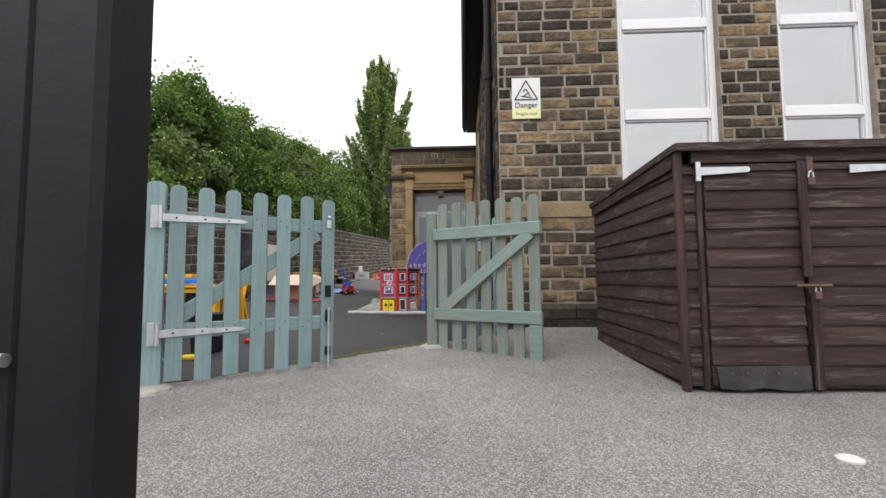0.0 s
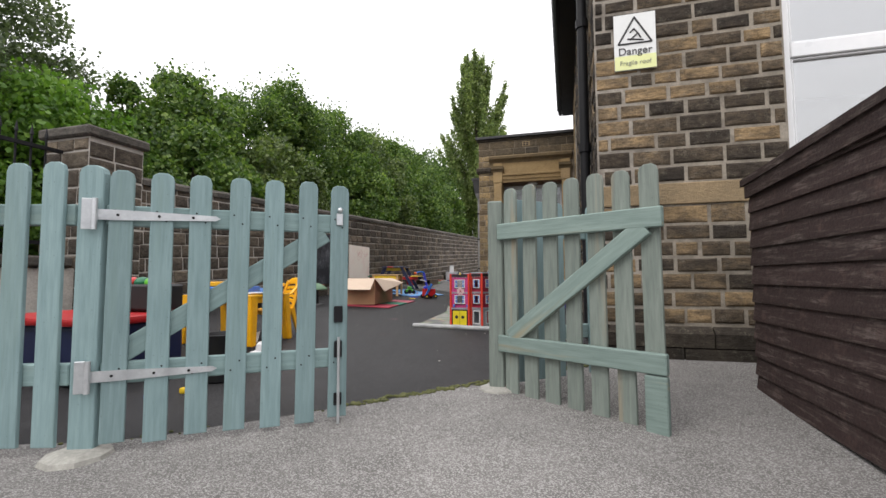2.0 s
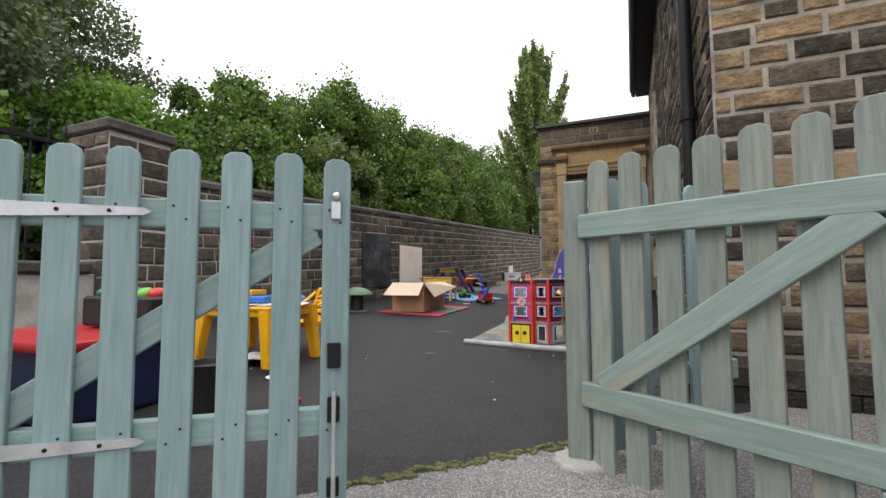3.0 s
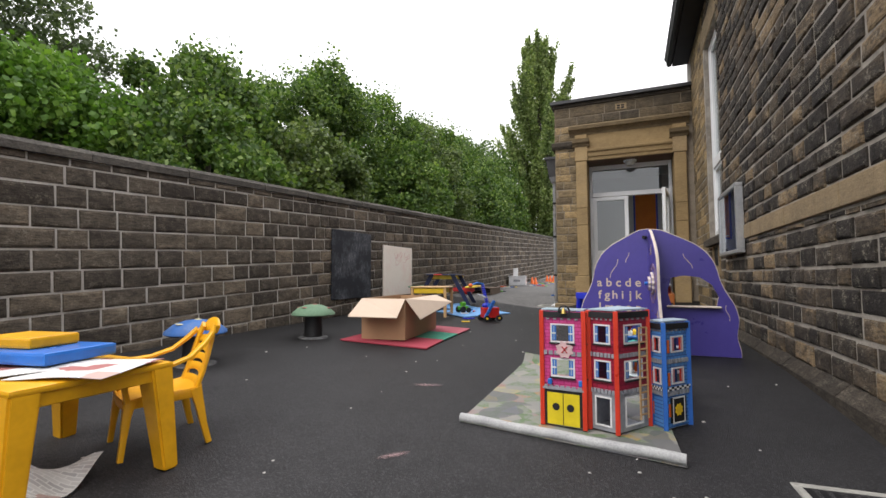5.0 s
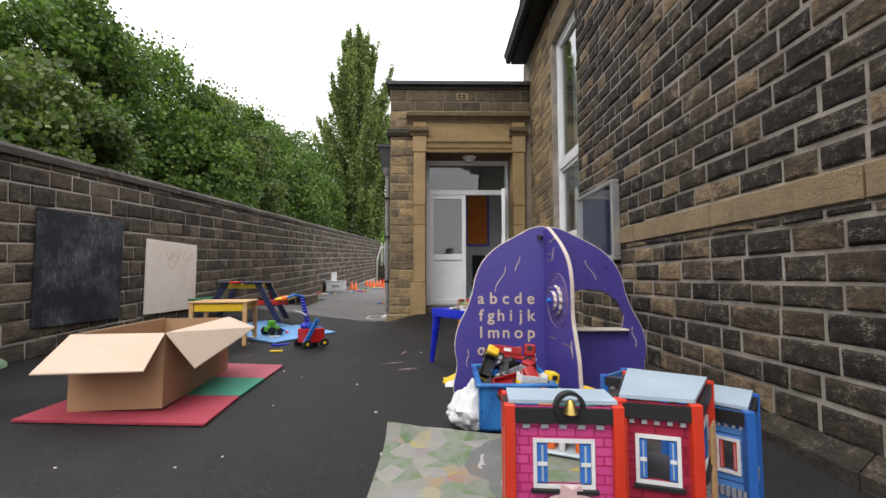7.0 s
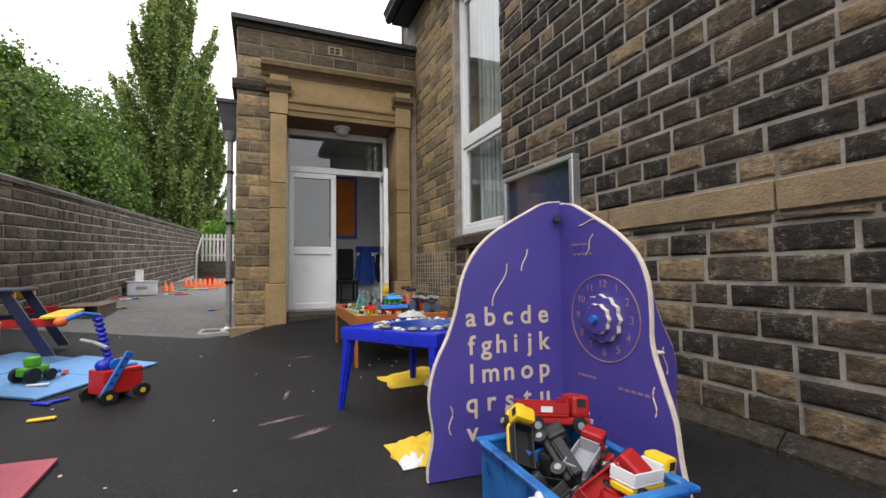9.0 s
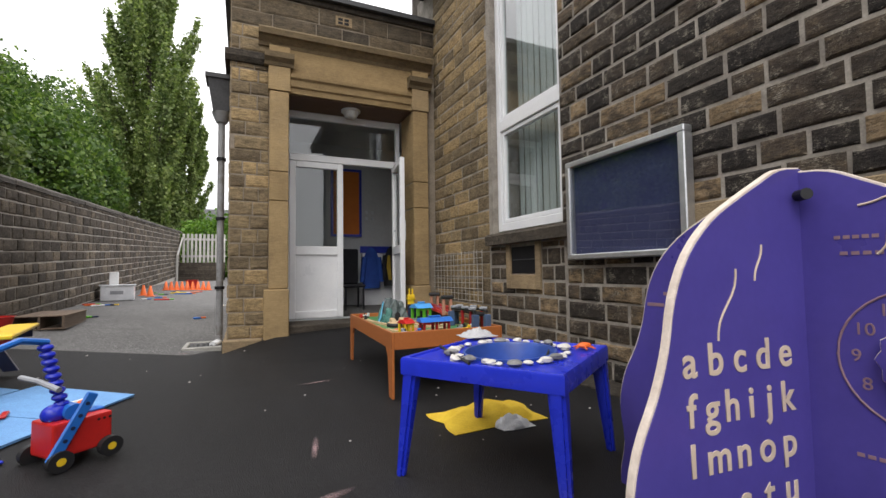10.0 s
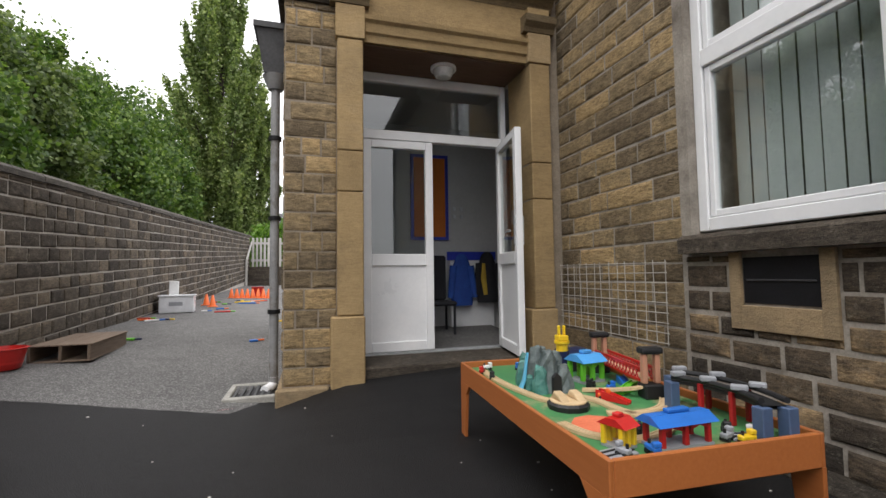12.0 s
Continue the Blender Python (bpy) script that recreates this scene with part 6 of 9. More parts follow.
# ---- yellow table and chair ----
yt = thing("plastic_table", "small yellow plastic table with newspapers and trays on it", "table", at=(-2.79, 4.47, gz(-2.8, 4.47)))
part("tabletop", box((-0.375, -0.275, 0.415), (0.375, 0.275, 0.44), 0.012, segs=2), M_YEL, yt, smooth=True)
for a in (-1, 1):
    for b2 in (-1, 1):
        lg_bm = bmesh.new()
        cx, cy = a * 0.318, b2 * 0.228
        add_prism(lg_bm, [(-0.055, -0.045), (0.055, -0.045), (0.055, 0.045), (-0.055, 0.045)], "z", 0.0, 0.425)
        for v in lg_bm.verts:
            k = 1 - v.co.z / 0.425
            v.co.x, v.co.y = v.co.x * (1 - 0.35 * k) + cx + a * 0.045 * k, v.co.y * (1 - 0.3 * k) + cy + b2 * 0.035 * k
        bmesh.ops.bevel(lg_bm, geom=lg_bm.edges[:], offset=0.008, segments=2, affect="EDGES")
        part("leg", lg_bm, M_YEL, yt, smooth=True)
for a in (-1, 1):
    part("apron", box((-0.3, a * 0.25 - 0.008, 0.365), (0.3, a * 0.25 + 0.008, 0.42), 0.004), M_YEL, yt)
    part("apron", box((a * 0.35 - 0.008, -0.2, 0.365), (a * 0.35 + 0.008, 0.2, 0.42), 0.004), M_YEL, yt)
tz = gz(-2.8, 4.47) + 0.442


def sheet(name, cx, cy, z, w, d, turn, mat, label, category, wave=0.012, seed=0, hang=0.0):
    t = thing(name, label, category, at=(cx, cy, z), turn=turn)
    bm = bmesh.new()
    bmesh.ops.create_grid(bm, x_segments=10, y_segments=10, size=0.5)
    for v in bm.verts:
        x, y = v.co.x * w, v.co.y * d
        v.co = Vector((x, y, 0.004 + wave * (0.5 + 0.5 * math.sin(x * 17 + seed) * math.cos(y * 13 + seed * 2))))
    r = bmesh.ops.solidify(bm, geom=bm.faces[:], thickness=0.002)
    part("sheet", bm, mat, t, smooth=True)
    return t


sheet("newspaper", -2.53, 4.49, tz, 0.34, 0.36, 24, M_PAPER, "sheets of newspaper spread on the yellow table", "newspaper", 0.01, 1)
sheet("newspaper", -2.83, 4.37, tz, 0.42, 0.3, -8, M_PAPER, "sheets of newspaper spread on the yellow table", "newspaper", 0.01, 2)
trayb = thing("paint_tray", "blue plastic tray with a yellow box standing in it", "tray", at=(-2.9, 4.5, tz + 0.018), turn=12)
part("tray", box((-0.22, -0.15, 0), (0.22, 0.15, 0.05), 0.012, segs=2), M_BLUE2, trayb)
yb = thing("toy_box", "yellow plastic box in a blue tray", "box", at=(-2.93, 4.5, tz + 0.07), turn=12)
part("box", box((-0.17, -0.1, 0), (0.1, 0.1, 0.045), 0.01, segs=2), M_YEL, yb)
sheet("newspaper", -2.72, 4.4, gz(-2.7, 4.4) + 0.002, 0.34, 0.3, 30, M_PAPER, "crumpled newspaper lying on the tarmac under the table", "newspaper", 0.09, 5)

ch = thing("plastic_chair", "yellow moulded plastic child's armchair with slotted back", "chair", at=(-2.68, 4.86, gz(-2.68, 4.86)), turn=246)
ch.scale = (0.9, 0.9, 0.9)
# own frame: the sitter looks along +x
seat_bm = bmesh.new()
bmesh.ops.create_grid(seat_bm, x_segments=10, y_segments=8, size=0.5)
for v in seat_bm.verts:
    x, y = v.co.x * 0.34, v.co.y * 0.33 * (1.0 + 0.14 * v.co.x)
    v.co = Vector((x, y, 0.285 - 0.022 * (1 - (2 * v.co.x) ** 2) * (1 - (2 * v.co.y) ** 2) - 4.5 * max(0, x - 0.1) ** 2 + 3.2 * max(0, -x - 0.1) ** 2))
bmesh.ops.solidify(seat_bm, geom=seat_bm.faces[:], thickness=0.014)
part("seat", seat_bm, M_YEL, ch, smooth=True)
part("seat_apron", ribbon([(0.165, -0.15, 0.252), (0.172, 0, 0.25), (0.165, 0.15, 0.252)], 0.045, 0.012, (0, 0, 1)), M_YEL, ch, smooth=True)
for a in (-1, 1):
    part("seat_apron", ribbon([(0.16, a * 0.165, 0.255), (0, a * 0.163, 0.258), (-0.15, a * 0.15, 0.262)], 0.045, 0.012, (0, 0, 1)), M_YEL, ch, smooth=True)
    part("leg", ribbon([(0.14, a * 0.15, 0.275), (0.155, a * 0.16, 0.2), (0.165, a * 0.168, 0.1), (0.175, a * 0.172, 0.0)], (0.06, 0.048, 0.036, 0.032), (0.05, 0.036, 0.026, 0.024)), M_YEL, ch, smooth=True)
    part("leg", ribbon([(-0.14, a * 0.14, 0.285), (-0.16, a * 0.15, 0.2), (-0.18, a * 0.16, 0.1), (-0.205, a * 0.168, 0.0)], (0.06, 0.046, 0.034, 0.03), (0.055, 0.04, 0.03, 0.026)), M_YEL, ch, smooth=True)
    part("arm", ribbon([(0.155, a * 0.165, 0.27), (0.17, a * 0.185, 0.34), (0.165, a * 0.198, 0.395), (0.12, a * 0.2, 0.412), (0.0, a * 0.198, 0.42), (-0.1, a * 0.186, 0.452), (-0.17, a * 0.165, 0.51), (-0.215, a * 0.14, 0.56)], (0.036, 0.04, 0.046, 0.05, 0.05, 0.05, 0.05, 0.045), (0.024, 0.024, 0.022, 0.018, 0.018, 0.018, 0.02, 0.022)), M_YEL, ch, smooth=True)
    part("back_stile", ribbon([(-0.145, a * 0.13, 0.275), (-0.175, a * 0.135, 0.36), (-0.2, a * 0.13, 0.45), (-0.222, a * 0.112, 0.54), (-0.235, a * 0.085, 0.59)], (0.06, 0.055, 0.05, 0.055, 0.055), 0.018), M_YEL, ch, smooth=True)


def back_x(z, y):
    return -0.14 - (z - 0.28) * 0.33 - 0.022 * (1 - (y / 0.15) ** 2)


# broad slats with narrow arched slots between them
for zz, hh in ((0.298, 0.045), (0.356, 0.042), (0.408, 0.036), (0.456, 0.036), (0.504, 0.036)):
    rise = 0.016 if zz > 0.3 else 0.006
    run = [(back_x(zz, y), y, zz + rise * (1 - (y / 0.13) ** 2)) for y in [-0.118 + 0.236 * k / 8 for k in range(9)]]
    part("back_slat", ribbon(run, hh, 0.015, (-0.3, 0, 1)), M_YEL, ch, smooth=True)
crown = [(back_x(0.57, y) - 0.004, y, 0.566 + 0.03 * (1 - (y / 0.12) ** 2)) for y in [-0.105 + 0.21 * k / 8 for k in range(9)]]
part("back_top", ribbon(crown, (0.05, 0.066, 0.072, 0.075, 0.076, 0.075, 0.072, 0.066, 0.05), 0.019, (-0.3, 0, 1)), M_YEL, ch, smooth=True)

# ---- play trays behind the picket fence ----
tray = thing("play_tray", "red rimmed play tray on a navy plastic base", "tray", at=(-3.05, 3.3, gz(-3, 3.3)))
part("base", box((-0.5, -0.32, 0.0), (0.5, 0.32, 0.36), 0.02, segs=2), M_NAVY, tray)
part("rim", box((-0.54, -0.36, 0.36), (0.54, 0.36, 0.41), 0.018, segs=2), M_DRED, tray)
blk = thing("storage_crate", "black plastic crate with green toys behind the fence", "crate", at=(-2.95, 3.55, gz(-3, 3.5) + 0.41))
part("crate", box((-0.3, -0.1, 0.0), (0.35, 0.12, 0.19), 0.015), M_BLK, blk)
for k in range(6):
    part("toy", ball((-0.22 + k * 0.1, 0.0, 0.2), (0.05, 0.06, 0.045)), (M_DGREEN, M_GREEN, M_RED)[k % 3], blk, smooth=True)
binb = thing("black_bin", "small black bin standing on the tarmac", "bin", at=(-2.05, 3.45, gz(-2, 3.4)))
part("bin", lathe([(0.11, 0), (0.12, 0.01), (0.145, 0.3), (0.15, 0.31), (0.13, 0.31), (0.12, 0.28)], 20), M_BLK, binb, smooth=True)
for i, (x, y, m, lab) in enumerate(((-2.3, 4.2, M_CLOTHW, "crumpled white sun hat lying on the tarmac"), (-2.0, 3.15, M_YEL2, "yellow plastic toy lying on the tarmac"), (-2.1, 3.0, M_BLUE2, "blue plastic toy lying on the tarmac"), (-1.85, 3.8, M_RED, "small red toy lying on the tarmac"))):
    t = thing("loose_toy" if i else "sun_hat", lab, "toy" if i else "hat", at=(x, y, gz(x, y)))
    if i == 0:
        part("brim", lathe([(0.09, 0.0), (0.1, 0.006), (0.055, 0.02)], 15), m, t, smooth=True)
        part("crown", lathe([(0.055, 0.021), (0.05, 0.07), (0.03, 0.09)], 15), m, t, smooth=True)
    else:
        part("body", box((-0.06, -0.03, 0), (0.06, 0.03, 0.035), 0.012, segs=2), m, t)

# ---- pine table, picnic bench, blue mats, construction toys ----
pt = thing("pine_table", "low pine play table with a yellow painted drawer", "table", at=(-3.36, 9.50, gz(-3.3, 9.5)), turn=10)
part("tabletop", box((-0.27, -0.25, 0.42), (0.27, 0.25, 0.44), 0.005), M_PINE, pt)
for a in (-1, 1):
    for b2 in (-1, 1):
        part("leg", box((a * 0.245 - 0.02, b2 * 0.225 - 0.02, 0), (a * 0.245 + 0.02, b2 * 0.225 + 0.02, 0.42), 0.004), M_PINE, pt)
part("drawer", box((-0.222, -0.235, 0.34), (0.222, 0.2, 0.415), 0.006), M_YEL2, pt, "yellow painted drawer")
# black strip that puts a shadow line under the drawer front
part("drawer_shadow_rail", box((-0.222, -0.24, 0.335), (0.222, -0.23, 0.34)), M_BLK, pt)

pb = thing("picnic_bench", "child's picnic bench painted navy, red, green and yellow", "picnic bench", at=(-3.68, 10.8, gz(-3.68, 10.8)), turn=100)
for k, m in enumerate((M_NAVY, M_NAVY, M_RED, M_NAVY)):
    part("top_board", box((-0.42, -0.26 + k * 0.132, 0.50), (0.42, -0.14 + k * 0.132, 0.525), 0.006), m, pb)
for s, m in ((-1, M_YEL2), (1, M_DGREEN)):
    part("bench_board", box((-0.42, s * 0.5 - 0.085, 0.29), (0.42, s * 0.5 + 0.085, 0.315), 0.006), m, pb)
for e in (-0.32, 0.32):
    for s, m in ((-1, M_NAVY), (1, M_NAVY)):
        part("leg", prism([(s * 0.15, 0.5), (s * 0.23, 0.5), (s * 0.5, 0.0), (s * 0.42, 0.0)], "x", e - 0.02, e + 0.02, 0.004), m, pb)
    part("cross_rail", box((e + 0.021, -0.56, 0.225), (e + 0.055, 0.56, 0.29), 0.005), M_NAVY if e > 0 else M_RED, pb)
    part("top_rail", box((e + 0.021, -0.25, 0.435), (e + 0.055, 0.25, 0.5), 0.005), M_YEL2, pb)

MD, MP, MN = Vector((0.398, 0.917)), Vector((-0.917, 0.398)), Vector((-2.88, 9.58))
for a0, a1, b0, b1 in ((0.0, 0.54, 0.0, 0.625), (0.55, 1.085, 0.0, 0.625), (0.4, 0.98, 0.64, 1.08)):
    foam([tuple(MN + MD * u + MP * w) for u, w in ((a0, b0), (a1, b0), (a1, b1), (a0, b1))], M_FBLU, "pale blue foam floor mat with toys on it")

sc = thing("construction_scooter", "red and blue plastic construction vehicle with a tall post", "toy", at=(-2.49, 9.57, gz(-2.49, 9.57)), turn=42)
sc.scale = (1.12, 1.0, 1.0)
part("body", box((-0.10, -0.085, 0.045), (0.10, 0.085, 0.19), 0.01, segs=2), M_RED, sc)
for a in (-1, 1):
    for b2 in (-1, 1):
        part("wheel", rod((a * 0.085, b2 * 0.088, 0.042), (a * 0.085, b2 * 0.118, 0.042), 0.042, n=18), M_BLK, sc, "black rubber wheel")
part("drum", rod((-0.02, -0.06, 0.215), (-0.02, 0.06, 0.215), 0.035, n=14), M_BLUE2, sc)
for k in range(9):
    part("post_ring", ball((-0.04 - 0.007 * k, 0.0, 0.25 + k * 0.031), (0.026, 0.026, 0.018), 10, 6), M_BLUE, sc, smooth=True)
STRUT = Matrix.Translation((-0.1, 0, 0.06)) @ Matrix.Rotation(radians(28), 4, "Y")
part("strut", box((-0.022, -0.104, -0.02), (0.022, -0.09, 0.26), 0.005), M_BLUE2, sc, m=STRUT)
for k in range(5):
    part("strut_hole", rod((0, -0.1055, 0.015 + k * 0.05), (0, -0.1035, 0.015 + k * 0.05), 0.008, n=10), M_NAVY, sc, m=STRUT)
for k in range(3):
    part("body_hole", rod((0.05 + 0.02 * k, -0.0862, 0.165), (0.05 + 0.02 * k, -0.0848, 0.165), 0.006, n=8), M_BLK, sc)
for a in (-1, 1):
    part("rim", rod((a * 0.085, -0.1185, 0.042), (a * 0.085, -0.1178, 0.042), 0.016, n=12), M_YEL2, sc, "yellow wheel hub")
part("tank", ball((-0.06, 0.0, 0.215), (0.045, 0.045, 0.04)), M_BLUE, sc, smooth=True)
part("handlebar", tube([(-0.10, -0.12, 0.335), (-0.11, 0.0, 0.36), (-0.12, 0.12, 0.37)], 0.011, 8), M_GREYP, sc)
part("arm", tube([(-0.09, 0, 0.52), (-0.18, -0.02, 0.54), (-0.27, -0.04, 0.51)], 0.014, 8), M_BLUE2, sc)
part("nose", ball((-0.28, -0.04, 0.505), 0.028), M_ORG, sc, smooth=True)
part("ball", ball((0.03, 0.0, 0.225), 0.022), M_ORG, sc, smooth=True)
part("plate", box((-0.09, -0.03, 0.19), (0.10, 0.03, 0.2), 0.003), M_BLUE2, sc)

gt = thing("toy_tractor", "green and black plastic toy tractor on a blue mat", "toy", at=(-3.05, 10.0, gz(-3.05, 10.0) + 0.02), turn=60)
gt.scale = (0.8, 0.8, 0.8)
part("body", box((-0.11, -0.05, 0.05), (0.09, 0.05, 0.12), 0.015, segs=2), M_GREEN, gt)
part("cab", box((-0.06, -0.045, 0.12), (0.03, 0.045, 0.20), 0.02, segs=2), M_GREEN, gt)
part("loader", box((0.09, -0.06, 0.03), (0.19, 0.06, 0.06), 0.01), M_BLUE2, gt)
for x, r in ((-0.07, 0.06), (0.07, 0.045)):
    for b2 in (-1, 1):
        part("wheel", rod((x, b2 * 0.052, r), (x, b2 * 0.09, r), r, n=16), M_BLK, gt)
for i, (x, y, m) in enumerate(((-2.98, 9.86, M_WHITEP), (-2.77, 9.55, M_BLUE), (-2.66, 10.25, M_ORG), (-3.2, 9.75, M_WHITEP), (-2.72, 9.2, M_YEL2), (-2.7, 10.4, M_WHITEP), (-2.95, 10.2, M_RED), (-2.83, 9.5, M_BLUE))):
    t = thing("construction_piece", "small plastic construction toy piece on the mats", "toy piece", "construction toy pieces", (x, y, gz(x, y) + (0.02 if (Vector((x, y)) - MN).dot(MP) > 0 else 0.001)), i * 47)
    part("piece", box((-0.06, -0.015, 0), (0.06, 0.015, 0.015), 0.005), m, t)

# ---- road play mat and the toy houses ----
def roadmat():
    m, n, l, p = principled("printed_road_carpet")
    src = coords(n, l)
    vor = n.new("ShaderNodeTexVoronoi")
    vor.inputs["Scale"].default_value, vor.inputs["Randomness"].default_value = 2.3, 0.6
    bend = noise_node(n, l, src, 2.6, 2)
    l.new(mixc(n, l, 0.3, src.outputs["Vector"], bend.outputs["Color"]), vor.inputs["Vector"])
    cell = n.new("ShaderNodeTexVoronoi")
    cell.inputs["Scale"].default_value = 11.0
    l.new(src.outputs["Vector"], cell.inputs["Vector"])
    sep = n.new("ShaderNodeSeparateColor")
    l.new(cell.outputs["Color"], sep.inputs["Color"])
    soft = noise_node(n, l, src, 16, 5, 0.7)
    land = ramp(n, l, sep.outputs["Green"], [(0.0, (0.1, 0.15, 0.07)), (0.35, (0.15, 0.19, 0.11)), (0.5, (0.22, 0.21, 0.18)), (0.7, (0.26, 0.25, 0.22)), (0.8, (0.34, 0.28, 0.06)), (0.9, (0.28, 0.15, 0.1)), (1.0, (0.17, 0.2, 0.23))]).outputs["Color"]
    blot = ramp(n, l, soft.outputs["Fac"], [(0.42, (0, 0, 0)), (0.55, (0.65, 0.65, 0.65))]).outputs["Color"]
    land = mixc(n, l, blot, land, (0.21, 0.21, 0.2))
    road = ramp(n, l, vor.outputs["Distance"], [(0.0, (0, 0, 0)), (0.34, (0, 0, 0)), (0.35, (1, 1, 1)), (0.56, (1, 1, 1)), (0.57, (0, 0, 0))]).outputs["Color"]
    col = mixc(n, l, mixc(n, l, 1.0, road, (0.75, 0.75, 0.75), "MULTIPLY"), land, (0.11, 0.11, 0.115))
    line = ramp(n, l, vor.outputs["Distance"], [(0.0, (0, 0, 0)), (0.44, (0, 0, 0)), (0.445, (0.8, 0.8, 0.8)), (0.465, (0.8, 0.8, 0.8)), (0.47, (0, 0, 0))]).outputs["Color"]
    dash = ramp(n, l, sep.outputs["Blue"], [(0.48, (0, 0, 0)), (0.52, (1, 1, 1))]).outputs["Color"]
    col = mixc(n, l, mixc(n, l, 1.0, line, dash, "MULTIPLY"), col, (0.4, 0.4, 0.38))
    l.new(col, p.inputs["Base Color"])
    p.inputs["Roughness"].default_value = 0.95
    return m


M_ROAD = roadmat()
M_MATBACK = surface("grey_carpet_back", (0.33, 0.33, 0.33), (0.45, 0.45, 0.44), 0.95, 10, 120, 0.5)
pm = thing("play_mat", "printed road map carpet with rolled grey front edge", "mat")
bm = bmesh.new()
c00, c10, c01, c11 = Vector((-1.46, 5.66, 0)), Vector((-0.42, 5.50, 0)), Vector((-1.42, 7.05, 0)), Vector((-0.53, 7.05, 0))
bmesh.ops.create_grid(bm, x_segments=18, y_segments=22, size=0.5)
for v in bm.verts:
    u, w = v.co.x + 0.5, v.co.y + 0.5
    q = (c00 * (1 - u) + c10 * u) * (1 - w) + (c01 * (1 - u) + c11 * u) * w
    curl = max(0.0, w - 0.94) * 1.2 * (1 - u) ** 2
    v.co = Vector((q.x, q.y, ground_z(q.x, q.y) + 0.008 + 0.003 * math.sin(u * 19) * math.sin(w * 15) + curl))
bmesh.ops.solidify(bm, geom=bm.faces[:], thickness=0.004)
part("carpet", bm, M_ROAD, pm)
part("rolled_edge", tube([(c00.x + (c10.x - c00.x) * k / 8, c00.y + (c10.y - c00.y) * k / 8 + 0.02, ground_z(-1, 5.6) + 0.022 + 0.003 * math.sin(k * 2)) for k in range(9)], 0.024, 12), M_MATBACK, pm, "grey rolled carpet back", smooth=True)
part("curled_corner", tube([(-1.41, 7.02, gz(-1.4, 7) + 0.03), (-1.35, 7.045, gz(-1.4, 7) + 0.034), (-1.25, 7.08, gz(-1.3, 7) + 0.028), (-1.1, 7.07, gz(-1.2, 7) + 0.018)], 0.018, 10), M_MATBACK, pm, smooth=True)


def brickprint(name, a, b, mortar, rot):
    m, n, l, p = principled(name)
    tc = n.new("ShaderNodeNewGeometry")
    sep, comb, add = n.new("ShaderNodeSeparateXYZ"), n.new("ShaderNodeCombineXYZ"), n.new("ShaderNodeMath")
    l.new(tc.outputs["Position"], sep.inputs["Vector"])
    mul = n.new("ShaderNodeMath")
    mul.operation, mul.inputs[1].default_value = "MULTIPLY", rot
    l.new(sep.outputs["Y"], mul.inputs[0])
    l.new(sep.outputs["X"], add.inputs[0])
    l.new(mul.outputs["Value"], add.inputs[1])
    l.new(add.outputs["Value"], comb.inputs["X"])
    l.new(sep.outputs["Z"], comb.inputs["Y"])
    br = n.new("ShaderNodeTexBrick")
    br.inputs["Color1"].default_value, br.inputs["Color2"].default_value, br.inputs["Mortar"].default_value = (*a, 1), (*b, 1), (*mortar, 1)
    br.inputs["Scale"].default_value, br.inputs["Mortar Size"].default_value = 14.0, 0.025
    l.new(comb.outputs["Vector"], br.inputs["Vector"])
    l.new(br.outputs["Color"], p.inputs["Base Color"])
    p.inputs["Roughness"].default_value = 0.3
    return m


M_PINKB = brickprint("pink_printed_brick", (0.5, 0.05, 0.2), (0.58, 0.08, 0.26), (0.35, 0.02, 0.1), 0.1)
M_REDB = brickprint("red_printed_brick", (0.28, 0.015, 0.04), (0.36, 0.025, 0.06), (0.2, 0.01, 0.03), 0.8)
M_BLUEB = brickprint("blue_printed_brick", (0.06, 0.2, 0.5), (0.1, 0.28, 0.6), (0.02, 0.05, 0.2), 0.9)
M_GREYB = surface("grey_printed_stone", (0.22, 0.23, 0.25), (0.36, 0.37, 0.4), 0.4, 18, 60, 0.1)
M_ROOFG = plastic("pale_blue_roof_board", (0.36, 0.45, 0.52), 0.35)
M_TRIMR = plastic("orange_red_trim", (0.62, 0.045, 0.02), 0.3)
M_SHUT = plastic("blue_shutter", (0.04, 0.16, 0.5), 0.35)
M_YDOOR = plastic("yellow_door_print", (0.7, 0.55, 0.02), 0.35)


